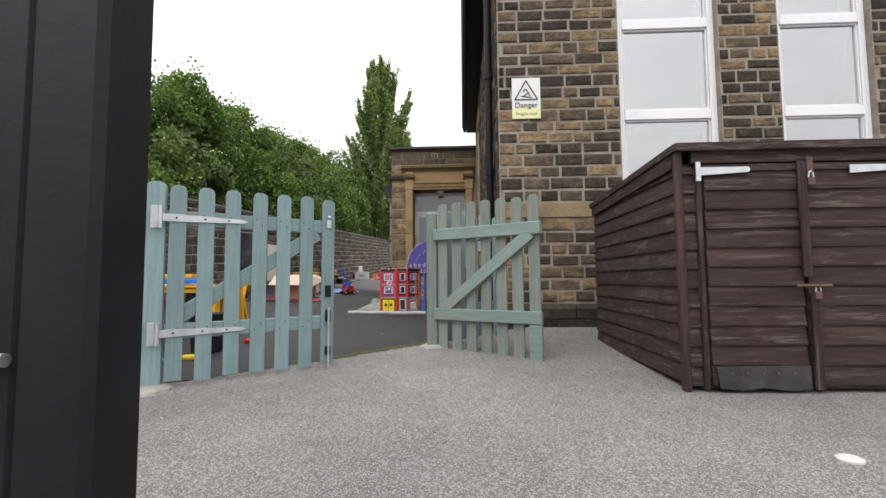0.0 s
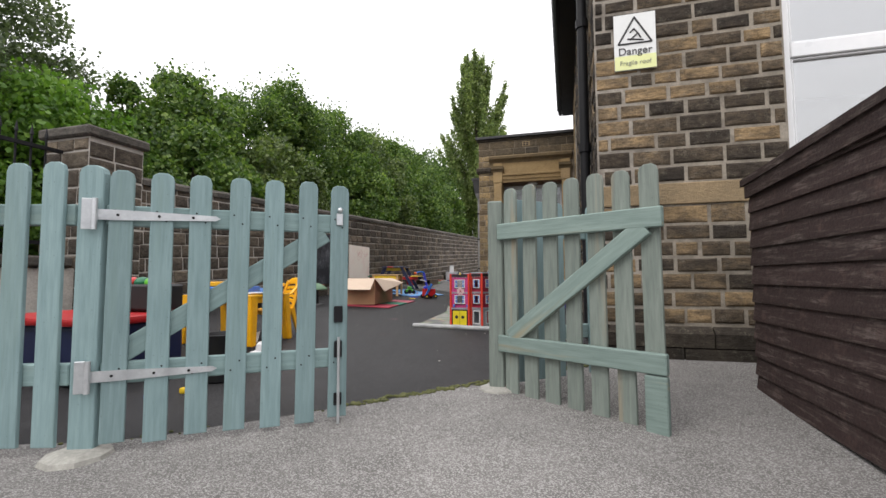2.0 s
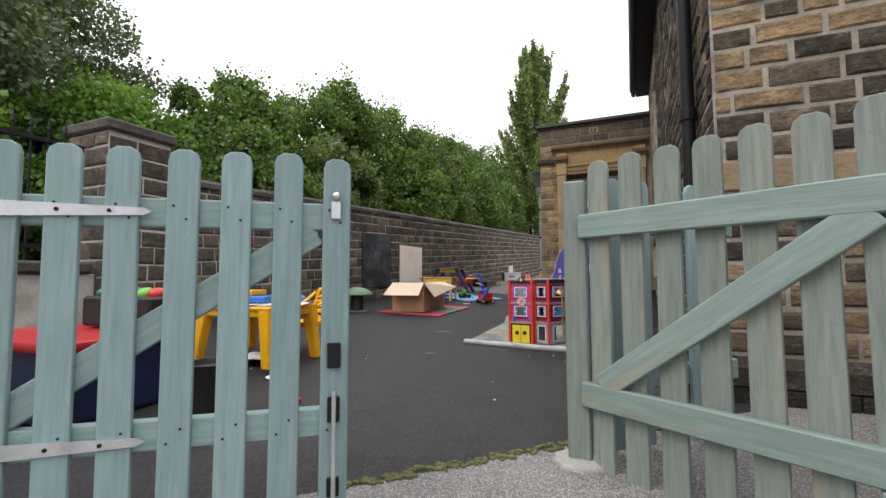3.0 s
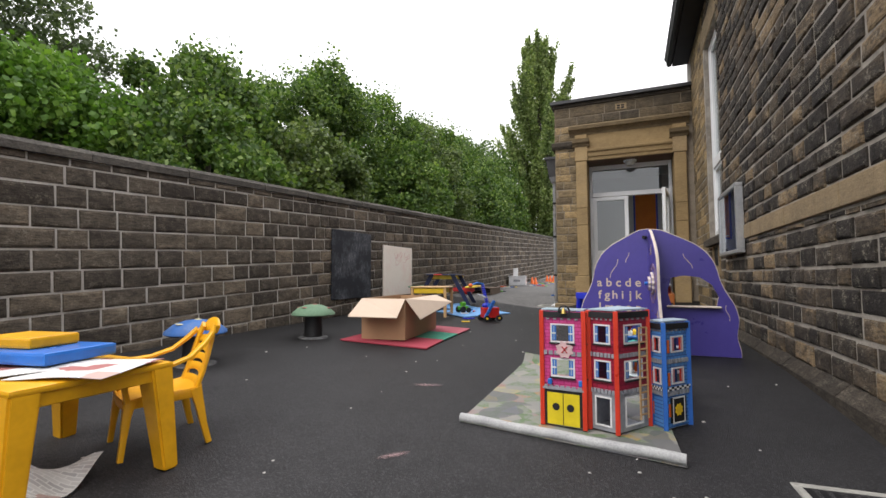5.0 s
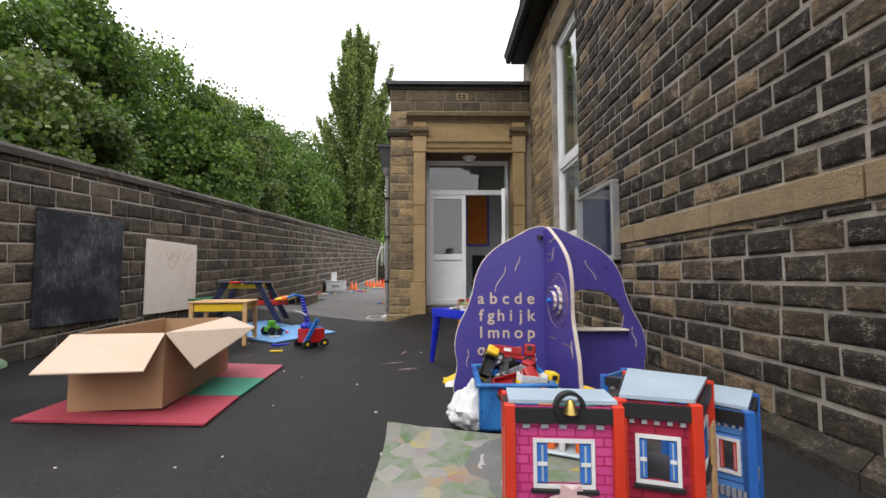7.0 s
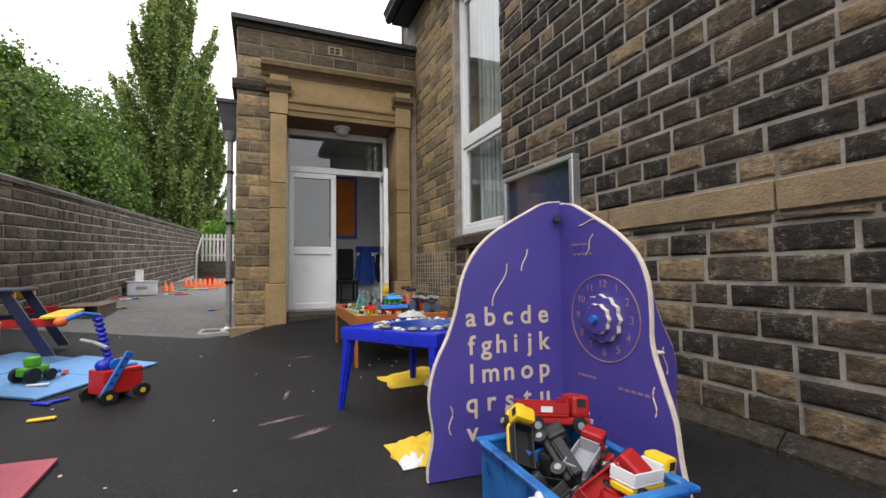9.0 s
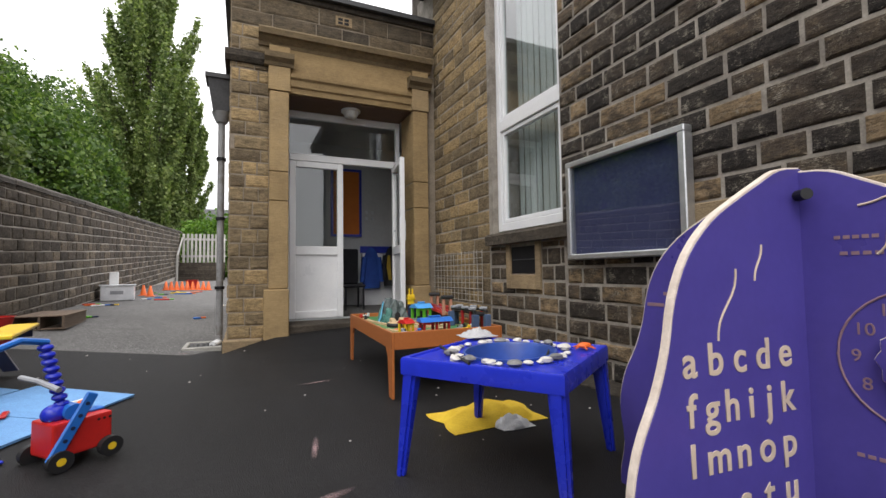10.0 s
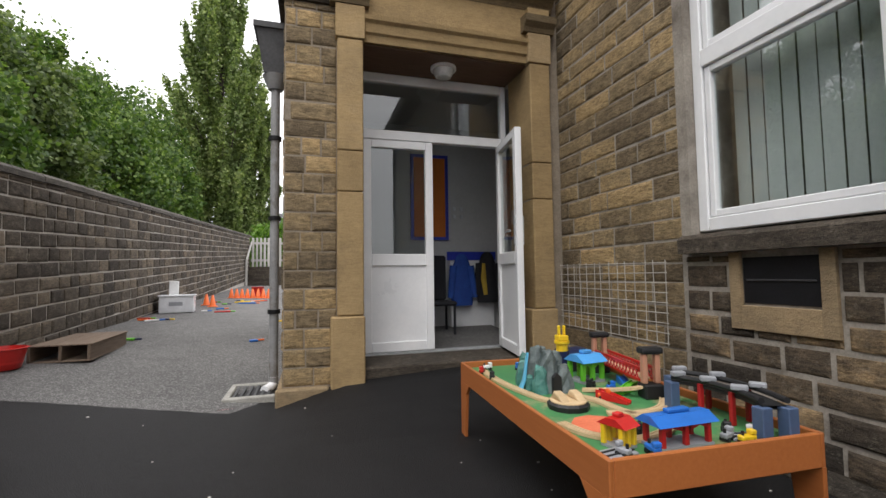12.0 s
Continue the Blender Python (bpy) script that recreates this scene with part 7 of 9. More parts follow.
def facade(parent, p0, p1, z0, z1, wallm, ground_m, floors, door=None, ladder=False, shutters=M_SHUT, span=(0.25, 0.75)):
    """One wall of a toy house between two ground points: a board with window holes, frames, shutters, ledges."""
    p0, p1 = Vector((*p0, 0)), Vector((*p1, 0))
    along = (p1 - p0).normalized()
    L = (p1 - p0).length
    out = Vector((along.y, -along.x, 0))
    m = Matrix((along, -out, Vector((0, 0, 1)))).transposed().to_4x4()
    m.translation = p0
    H = z1 - z0
    holes = [(L * span[0], L * span[1], z0 + a * H, z0 + b * H) for a, b in floors]
    zt = z0 + 0.34 * H
    bm = bmesh.new()
    wall_slab(bm, "x", 0, L, zt, z1, 0, 0.008, [h for h in holes if h[2] > zt])
    w = part("wall", bm, wallm, parent, m=m)
    bm = bmesh.new()
    wall_slab(bm, "x", 0, L, z0 + 0.008, zt, 0, 0.008, [h for h in holes if h[2] <= zt])
    part("wall", bm, ground_m, parent, m=m)
    for h in holes:
        fr = bmesh.new()
        t = 0.007
        for lo, hi in (((h[0] - t, h[2] - t), (h[1] + t, h[2])), ((h[0] - t, h[3]), (h[1] + t, h[3] + t)), ((h[0] - t, h[2]), (h[0], h[3])), ((h[1], h[2]), (h[1] + t, h[3]))):
            add_box(fr, (lo[0], -0.005, lo[1]), (hi[0], -0.0005, hi[1]))
        part("window", fr, M_WHITEP, parent, m=m)
        if h[2] > zt:
            sw = 0.19 * (h[1] - h[0])
            for s0 in (h[0] + 0.001, h[1] - sw - 0.001):
                part("shutter", box((s0, -0.003, h[2] + 0.003), (s0 + sw, 0.004, h[3] - 0.003)), shutters, parent, m=m)
                part("shutter_stripe", box((s0 + sw * 0.4, -0.0045, h[2] + 0.006), (s0 + sw * 0.6, -0.0032, h[3] - 0.006)), M_ROOFG, parent, m=m)
    for zz in (zt, z0 + 0.64 * H):
        for k in range(7):
            part("ledge_block", box((L * (0.04 + k * 0.134), -0.008, zz - 0.012), (L * (0.04 + k * 0.134) + L * 0.09, -0.0005, zz + 0.008)), M_GREYB, parent, m=m)
    part("cornice", box((0, -0.01, z1 - 0.03), (L, -0.0006, z1 - 0.002)), M_BLK, parent, m=m)
    for k in range(5):
        part("dentil", box((L * (0.12 + k * 0.17), -0.006, z1 - 0.041), (L * (0.19 + k * 0.17), -0.0006, z1 - 0.033)), M_GREYP, parent, m=m)
    if shutters is M_SHUT:
        for h in holes:
            if h[2] > zt:
                part("window_ledge", box((h[0] - 0.012, -0.013, h[2] - 0.014), (h[1] + 0.012, -0.0052, h[2] - 0.0072)), M_BLK, parent, m=m)
                part("shutter_bar", box((h[0] + 0.001, -0.0062, (h[2] + h[3]) / 2 - 0.004), (h[0] + 0.19 * (h[1] - h[0]), -0.0046, (h[2] + h[3]) / 2 + 0.003)), M_WHITEP, parent, m=m)
                part("shutter_bar", box((h[1] - 0.19 * (h[1] - h[0]), -0.0062, (h[2] + h[3]) / 2 - 0.004), (h[1] - 0.001, -0.0046, (h[2] + h[3]) / 2 + 0.003)), M_WHITEP, parent, m=m)
    else:
        for k in range(10):
            for r in range(2):
                part("check", box((L * 0.1 * k, -0.0095, zt + 0.012 + r * 0.009), (L * 0.1 * (k + 1), -0.0086, zt + 0.021 + r * 0.009)), M_BLK if (k + r) % 2 else M_WHITEP, parent, m=m)
        for a in (0.68, 0.37, 0.08):
            part("printed_window", box((L * 0.12, -0.0035, z0 + a * H + 0.02), (L * 0.2, -0.0008, z0 + (a + 0.16) * H)), M_ORG, parent, m=m)
    if door:
        part("door_surround", box((L * 0.06, -0.005, z0 + 0.009), (L * 0.94, -0.0005, z0 + 0.315 * H)), M_BLK, parent, m=m)
        part("door_lintel", box((L * 0.02, -0.012, z0 + 0.318 * H), (L * 0.98, -0.0005, z0 + 0.335 * H)), M_GREYB, parent, m=m)
        part("door", box((L * 0.12, -0.0075, z0 + 0.01), (L * 0.49, -0.0006, z0 + 0.29 * H)), door, parent, m=m)
        part("door", box((L * 0.51, -0.0075, z0 + 0.01), (L * 0.88, -0.0006, z0 + 0.29 * H)), door, parent, m=m)
        for cx in (0.33, 0.67):
            part("emblem", rod((L * cx, -0.009, z0 + 0.17 * H), (L * cx, -0.0062, z0 + 0.17 * H), L * 0.09, n=9), M_BLK, parent, m=m)
    if ladder:
        for cx in (0.62, 0.86):
            part("ladder_rail", box((L * cx, -0.016, z0 + 0.05), (L * cx + 0.008, -0.01, z1 - 0.14 * H)), M_PINE, parent, m=m)
        for k in range(13):
            part("ladder_rung", box((L * 0.62, -0.015, z0 + 0.07 + k * 0.035), (L * 0.86, -0.011, z0 + 0.077 + k * 0.035)), M_PINE, parent, m=m)
    return m


def toy_house(name, label, pts, z0, z1, faces, trim, roofm):
    """A toy house over a ground outline; pts run against the clock seen from above."""
    t = thing(name, label, "toy house", "wooden toy houses")
    for (i, j, kw) in faces:
        facade(t, pts[i], pts[j], z0, z1, **kw)
    for p in pts:
        part("corner_post", box((p[0] - 0.011, p[1] - 0.011, z0), (p[0] + 0.011, p[1] + 0.011, z1 + 0.004), 0.002), trim, t)
    c = Vector((sum(p[0] for p in pts) / len(pts), sum(p[1] for p in pts) / len(pts)))
    grow = [tuple(c + (Vector(p) - c) * 1.01) for p in pts]
    if roofm:
        part("roof", prism(grow, "z", z1 + 0.005, z1 + 0.012), roofm, t)
    inn = [tuple(c + (Vector(p) - c) * 0.9) for p in pts]
    for f in (0.0, 0.34, 0.66):
        part("floor", prism(inn, "z", z0 + f * (z1 - z0) + 0.002, z0 + f * (z1 - z0) + 0.01), M_GREYB, t)
    return t


Z0 = gz(-0.9, 5.75) + 0.012
UP = ((0.44, 0.58), (0.74, 0.88))
UPS = ((0.43, 0.56), (0.73, 0.86))
A = [(-1.04, 5.745), (-0.832, 5.725), (-0.822, 5.82), (-1.03, 5.84)]
fa = toy_house("toy_fire_station", "pink brick toy fire station with yellow doors", A, Z0, Z0 + 0.57,
               [(0, 1, dict(wallm=M_PINKB, ground_m=M_GREYB, floors=UP, door=M_YDOOR)), (1, 2, dict(wallm=M_PINKB, ground_m=M_GREYB, floors=UP)), (3, 0, dict(wallm=M_PINKB, ground_m=M_GREYB, floors=()))], M_TRIMR, M_ROOFG)
part("bell_arch", prism([(-0.925 + r * math.cos(a * math.pi / 14), Z0 + 0.572 + r * math.sin(a * math.pi / 14)) for r, seq in ((0.03, range(-4, 19)), (0.023, range(18, -5, -1))) for a in seq], "y", 5.718, 5.736), M_BLK, fa, "black open arch over a brass bell")
part("bell", lathe([(0.014, 0), (0.012, 0.006), (0.008, 0.02), (0.004, 0.026)], 14, (-0.926, 5.716, Z0 + 0.562)), surface("brass", (0.5, 0.36, 0.1), (0.6, 0.44, 0.14), 0.3, 9, 40, 0.1, metal=0.9), fa, smooth=True)
part("badge", prism([(-0.925 + r * math.cos(k * math.pi / 8), Z0 + 0.382 + r * math.sin(k * math.pi / 8)) for k, r in ((k, 0.046 if k % 2 else 0.035) for k in range(16))], "y", 5.72, 5.73), plastic("pale_pink_badge", (0.62, 0.42, 0.42), 0.4), fa, "pale pink star badge")
for a in (-1, 1):
    part("badge_axe", rod((-0.925 - a * 0.013, 5.7185, Z0 + 0.366), (-0.925 + a * 0.013, 5.7185, Z0 + 0.398), 0.003, n=6), M_DRED, fa)
    part("hydrant", box((-0.925 + a * 0.075 - 0.011, 5.722, Z0 + 0.205), (-0.925 + a * 0.075 + 0.011, 5.733, Z0 + 0.235), 0.004), M_BLUE2, fa)
B = [(-0.812, 5.76), (-0.684, 5.715), (-0.54, 5.91), (-0.682, 6.02)]
toy_house("toy_fire_station", "dark red toy fire station with a ladder on its wall", B, Z0, Z0 + 0.575,
                [(0, 1, dict(wallm=M_REDB, ground_m=M_GREYB, floors=((0.06, 0.28),) + UP)), (1, 2, dict(wallm=M_REDB, ground_m=M_GREYB, floors=((0.06, 0.28),) + UP, ladder=True)), (3, 0, dict(wallm=M_REDB, ground_m=M_GREYB, floors=()))], M_TRIMR, M_ROOFG)
C = [(-0.53, 5.935), (-0.472, 5.87), (-0.352, 6.02), (-0.412, 6.09)]
M_BTRIM = plastic("blue_trim", (0.03, 0.13, 0.45), 0.3)
fc = toy_house("toy_police_station", "blue brick toy police station with pale roof", C, Z0, Z0 + 0.515,
               [(0, 1, dict(wallm=M_BLUEB, ground_m=M_BLUEB, floors=UPS, shutters=M_TRIMR, span=(0.3, 0.72))), (1, 2, dict(wallm=M_BLUEB, ground_m=M_BLUEB, floors=((0.06, 0.28),) + UPS, shutters=M_TRIMR, span=(0.3, 0.72))), (3, 0, dict(wallm=M_BLUEB, ground_m=M_BLUEB, floors=()))], M_BTRIM, M_ROOFG)
M_DPRINT = surface("dark_printed_room", (0.02, 0.03, 0.05), (0.12, 0.11, 0.1), 0.35, 26, 70, 0.05, dirt=(0.2, 0.08, 0.06))
D = [(-0.575, 6.47), (-0.43, 6.33), (-0.31, 6.44), (-0.455, 6.58)]
toy_house("toy_police_station", "blue roofless toy house with a dark printed room", D, Z0 + 0.02, Z0 + 0.47,
          [(0, 1, dict(wallm=M_DPRINT, ground_m=M_DPRINT, floors=())), (3, 0, dict(wallm=M_BLUEB, ground_m=M_GREYB, floors=()))], M_BTRIM, None)

part("emblem", prism([(5.87 + 0.066 + r * math.cos(k * math.pi / 8), Z0 + 0.09 + r * math.sin(k * math.pi / 8)) for k, r in ((k, 0.032 if k % 2 else 0.024) for k in range(16))], "x", -0.006, 0.0), M_YEL2, fc, "yellow badge", m=Matrix.Translation((-0.412, 5.945, 0)) @ Matrix.Rotation(radians(-38.7), 4, "Z") @ Matrix.Translation((0.006, -5.936, 0)))
part("emblem_panel", prism([(-0.06, Z0 + 0.03), (0.06, Z0 + 0.03), (0.06, Z0 + 0.15), (-0.06, Z0 + 0.15)], "x", 0.001, 0.004), M_BLK, fc, m=Matrix.Translation((-0.412, 5.945, 0)) @ Matrix.Rotation(radians(-38.7), 4, "Z"))

# ---- purple alphabet screen ----
scr = thing("activity_screen", "purple alphabet and clock activity screen with wavy pale edges", "play screen")
HP = Vector((-0.455, 7.79))
SZ = gz(-0.5, 7.7) + 0.004


def wing_outline(L, h, waist=False):
    pts = [(0.0, 0.0), (L, 0.0), (L * 1.0, 0.06), (L * 0.965, 0.17), (L * 0.99, 0.30), (L * 0.95, 0.42), (L * 0.86, 0.53), (L * 0.80, 0.63), (L * 0.76, 0.74), (L * 0.68, 0.84), (L * 0.55, 0.92), (L * 0.40, 0.975), (L * 0.26, 1.02), (L * 0.14, 1.055), (0.0, 1.065)]
    if waist:
        pts[3:10] = [(L * 0.955, 0.17), (L * 0.925, 0.30), (L * 0.85, 0.42), (L * 0.79, 0.53), (L * 0.79, 0.63), (L * 0.775, 0.74), (L * 0.70, 0.84)]
    res = [pts[0], pts[1]]
    body = pts[1:]
    for i in range(len(body) - 1):
        p0, p1, p2, p3 = body[max(i - 1, 0)], body[i], body[i + 1], body[min(i + 2, len(body) - 1)]
        for s in (0.33, 0.66, 1.0):
            q = [0.5 * (2 * b1 + (c1 - a1) * s + (2 * a1 - 5 * b1 + 4 * c1 - d1) * s * s + (3 * b1 - a1 - 3 * c1 + d1) * s ** 3) for a1, b1, c1, d1 in zip(p0, p1, p2, p3)]
            res.append((max(0, q[0]), max(0, q[1]) * h / 1.065))
    return res


def wing(end, h, hole=None, label="purple laminated panel", waist=False):
    d = Vector(end) - HP
    L = d.length
    ang = math.atan2(d.y, d.x)
    m = Matrix.Translation((HP.x, HP.y, SZ)) @ Matrix.Rotation(ang, 4, "Z")
    out = wing_outline(L, h, waist)
    o = part("panel_core", prism(out, "y", -0.011, 0.011, 0.003), M_PLY, scr, "pale ply edge", m=m)
    cx, cz = L * 0.45, h * 0.45
    inset = [((x if x < 1e-6 else x - 0.005 * (1 if x > cx * 0.3 else 0.3)), (z + 0.002 if z < 0.01 else z - 0.005)) for x, z in out]
    f = part("panel_face", prism(inset, "y", -0.0135, 0.0135), M_PURPLE, scr, label, m=m)
    if hole:
        ho = prism(hole, "y", -0.06, 0.06)
        cut = new("cutter", mesh_of("cutter", ho, None))
        cut.matrix_basis = m
        for ob in (o, f):
            md = ob.modifiers.new("cut", "BOOLEAN")
            md.operation, md.object, md.solver = "DIFFERENCE", cut, "EXACT"
        bpy.context.view_layer.update()
        dg = bpy.context.evaluated_depsgraph_get()
        for ob in (o, f):
            me = bpy.data.meshes.new_from_object(ob.evaluated_get(dg))
            ob.modifiers.clear()
            ob.data = me
        bpy.data.objects.remove(cut)
    return m, L


mw, lw = wing((-1.068, 7.83), 1.10)
ms, ls = wing((-0.40, 7.232), 1.09, waist=True)
hole = [(0.16, 0.42), (0.50, 0.42), (0.515, 0.50), (0.47, 0.60), (0.38, 0.665), (0.26, 0.68), (0.16, 0.66), (0.13, 0.54)]
mn, ln_ = wing((-0.45, 8.44), 1.09)
me_, le_ = wing((0.21, 7.79), 1.095, hole)
part("shelf", box((0.12, -0.06, 0.405), (0.53, 0.06, 0.42), 0.006), M_PLY, scr, m=me_)
# letters on the west wing, on its south side
for r, row in enumerate(("abcde", "fghijk", "lmnop", "qrstu", "v")):
    for k, c in enumerate(row):
        u = 0.43 - k * (0.328 / (5 if len(row) == 6 else 4))
        mt = mw @ Matrix.Translation((u, 0.0145, 0.615 - r * 0.112)) @ Matrix.Rotation(math.pi, 4, "Z") @ FACE_S
        lettering(c, 0.106, mt, M_CREAMP, scr, "letter", 0.0012, bold=0.0016)


def squiggle(m, side, pts, name="groove"):
    q = [(x, side * 0.0145, z) for x, z in pts]
    part(name, tube(q, 0.0028, 6), M_CREAMP, scr, m=m)


def wavy(u, z, h, a=0.012, lean=0.0):
    return [(u + lean * t / 8 + a * math.sin(t * 0.8), z + h * t / 8) for t in range(9)]


squiggle(mw, 1, wavy(0.335, 0.66, 0.17, 0.01, -0.07))
squiggle(mw, 1, wavy(0.2, 0.80, 0.09, 0.004, -0.03))
squiggle(mw, 1, wavy(0.52, 0.17, 0.11, 0.008, 0.0))
squiggle(me_, -1, wavy(0.33, 0.74, 0.13, 0.008, -0.07))
squiggle(me_, -1, wavy(0.585, 0.3, 0.13, 0.008, -0.02))
for u0, z, h2, ln in ((0.16, 0.86, 0.08, 0.04), (0.45, 0.30, 0.10, 0.0), (0.13, 0.98, 0.02, 0.08)):
    squiggle(ms, -1, wavy(u0, z, h2, 0.006, ln))
# clock on the south wing, on its west side (that is -y in the wing's frame)
CU, CZ2 = 0.24, 0.615
ring = [(CU + 0.165 * math.cos(a * math.pi / 18), -0.0145, CZ2 + 0.165 * math.sin(a * math.pi / 18)) for a in range(37)]
part("clock_ring", tube(ring, 0.0028, 6), M_ENGR, scr, m=ms)
for k in range(12):
    a = math.pi / 2 - (k + 1) * math.pi / 6
    mt = ms @ Matrix.Translation((CU + 0.13 * math.cos(a), -0.0146, CZ2 + 0.13 * math.sin(a))) @ FACE_S
    lettering(str(k + 1), 0.042, mt, M_ENGR, scr, "numeral", 0.001)


def flower(r, n, y0, y1, c=(0, 0)):
    pts = []
    for k in range(n * 4):
        a = 2 * math.pi * k / (n * 4)
        rr = r * (1 + 0.055 * math.cos(n * a))
        pts.append((c[0] + rr * math.cos(a), c[1] + rr * math.sin(a)))
    return prism(pts, "y", y0, y1, 0.002)


part("clock_disc", flower(0.088, 12, -0.034, -0.0145, (CU, CZ2)), M_PLY, scr, "pale ply clock disc", m=ms)
part("clock_disc", flower(0.086, 12, -0.036, -0.0342, (CU, CZ2)), M_PURPLE, scr, m=ms)
part("clock_disc", flower(0.056, 10, -0.055, -0.0362, (CU, CZ2)), M_PLY, scr, m=ms)
part("clock_disc", flower(0.054, 10, -0.057, -0.0552, (CU, CZ2)), M_PURPLE, scr, m=ms)
part("clock_knob", rod((CU, -0.08, CZ2), (CU, -0.057, CZ2), 0.014), M_BLUE2, scr, m=ms)
for u0, z, w0 in ((0.08, 0.90, 0.09), (0.09, 0.86, 0.11), (0.10, 0.375, 0.10), (0.30, 0.36, 0.14)):
    for k in range(5):
        part("text_bar", box((u0 + k * w0 / 5, -0.0148, z), (u0 + (k + 0.7) * w0 / 5, -0.0136, z + 0.009)), M_ENGR, scr, m=ms)
part("top_bolt", rod((HP.x - 0.03, HP.y - 0.02, SZ + 1.02), (HP.x - 0.05, HP.y - 0.05, SZ + 1.02), 0.015), M_BLK, scr, "black fixing knob")

for u0, z, w0 in ((0.30, 0.74, 0.12), (0.42, 0.70, 0.07), (0.34, 0.42, 0.11), (0.12, 0.30, 0.1)):
    part("text_bar", box((u0, 0.0138, z), (u0 + w0, 0.0148, z + 0.012)), M_ENGR, scr, m=mn)

# ---- crate of toy vehicles, bag ----
cr = thing("toy_crate", "blue plastic crate heaped with toy vehicles", "crate", at=(-0.775, 7.335, gz(-0.7, 7.3)), turn=-2)
cr.scale = (1.04, 1.28, 1.10)
M_CRATE = surface("cloudy_blue_crate", (0.008, 0.06, 0.27), (0.03, 0.2, 0.5), 0.3, 13, 40, 0.06)
for lo, hi in (((-0.17, -0.19, 0.0), (0.17, 0.19, 0.012)), ((-0.18, -0.2, 0.012), (-0.168, 0.2, 0.2)), ((0.168, -0.2, 0.012), (0.18, 0.2, 0.2)), ((-0.168, -0.2, 0.012), (0.168, -0.188, 0.2)), ((-0.168, 0.188, 0.012), (0.168, 0.2, 0.2))):
    part("wall", box(lo, hi, 0.003), M_CRATE, cr)
for lo, hi in (((-0.195, -0.215, 0.2), (0.195, -0.185, 0.215)), ((-0.195, 0.185, 0.2), (0.195, 0.215, 0.215)), ((-0.195, -0.185, 0.2), (-0.165, 0.185, 0.215)), ((0.165, -0.185, 0.2), (0.195, 0.185, 0.215))):
    part("rim", box(lo, hi, 0.004), M_CRATE, cr)


def toy_truck(at, m, s, mat, mat2, label):
    t = thing("toy_vehicle", label, "toy vehicle", "toy vehicles in the crate")
    t.matrix_world = Matrix.Translation(at) @ Euler([radians(a) for a in m]).to_matrix().to_4x4() @ Matrix.Diagonal((s, s, s, 1))
    part("chassis", box((-0.12, -0.04, 0.02), (0.12, 0.04, 0.045), 0.006), mat, t)
    part("cab", box((0.05, -0.042, 0.045), (0.115, 0.042, 0.115), 0.014, segs=2), mat, t)
    part("windscreen", box((0.1, -0.034, 0.078), (0.1165, 0.034, 0.106), 0.003), M_BLK, t)
    part("bed", box((-0.118, -0.042, 0.045), (0.04, 0.042, 0.055), 0.003), mat2, t)
    for lo, hi in (((-0.118, -0.042, 0.055), (0.04, -0.036, 0.088)), ((-0.118, 0.036, 0.055), (0.04, 0.042, 0.088)), ((-0.118, -0.036, 0.055), (-0.112, 0.036, 0.088)), ((0.034, -0.036, 0.055), (0.04, 0.036, 0.1))):
        part("bed_side", box(lo, hi, 0.0015), mat2, t)
    for b2 in (-1, 1):
        part("side_window", box((0.066, b2 * 0.0425 - 0.001, 0.078), (0.096, b2 * 0.0425 + 0.001, 0.104)), M_BLK, t)
        part("headlight", rod((0.1145, b2 * 0.026, 0.058), (0.1175, b2 * 0.026, 0.058), 0.008, n=10), M_WHITEP, t)
    part("bumper", box((0.116, -0.044, 0.026), (0.125, 0.044, 0.042), 0.002), M_GREYP, t)
    part("decal", box((-0.06, -0.0432, 0.06), (-0.02, -0.0424, 0.078)), M_WHITEP, t)
    for x in (-0.075, 0.075):
        for b2 in (-1, 1):
            w = part("wheel", rod((x, b2 * 0.036, 0.022), (x, b2 * 0.052, 0.022), 0.026, n=14), M_BLK, t)
            part("hub", rod((x, b2 * 0.052, 0.022), (x, b2 * 0.055, 0.022), 0.012, n=10), M_GREYP, w)


cz0 = gz(-0.7, 7.3)
for i, (dx, dy, dz, rx, ry, rz, s, m1, m2) in enumerate((
        (-0.11, 0.17, 0.32, 30, -42, 62, 0.85, M_YEL2, M_BLK), (-0.05, 0.06, 0.29, 62, -20, 80, 0.9, M_BLK, M_BLK), (0.05, 0.17, 0.345, -8, 6, -10, 1.05, M_DRED, M_DRED),
        (0.0, -0.12, 0.26, 40, -10, 15, 1.0, M_DRED, M_DRED), (0.11, -0.16, 0.265, 4, 8, 12, 0.9, M_YEL2, M_WHITEP), (0.06, 0.02, 0.27, 10, -12, 30, 0.85, M_DRED, M_GREYP), (-0.06, -0.17, 0.23, 40, 0, 60, 0.8, M_BLK, M_DRED), (-0.1, -0.05, 0.22, -30, 20, 80, 0.8, M_BLK, M_BLK), (0.1, 0.06, 0.24, 60, 10, 95, 0.75, M_WHITEP, M_DRED), (0.0, 0.16, 0.24, 0, 0, 20, 0.9, M_BLK, M_BLUE2), (0.0, 0.0, 0.2, 0, 0, 100, 1.0, M_BLK, M_BLK))):
    toy_truck((-0.775 + dx, 7.335 + dy, cz0 + dz - 0.085), (rx, ry, rz), s, m1, m2, "battered %s plastic toy vehicle in a heap" % ("red" if m1 is M_DRED else "yellow" if m1 is M_YEL2 else "black" if m1 is M_BLK else "blue" if m1 is M_BLUE2 else "white"))
bag = thing("cloth_bag", "crumpled white cloth bag slumped on the tarmac", "bag", at=(-0.985, 7.2, gz(-1.0, 7.2)))
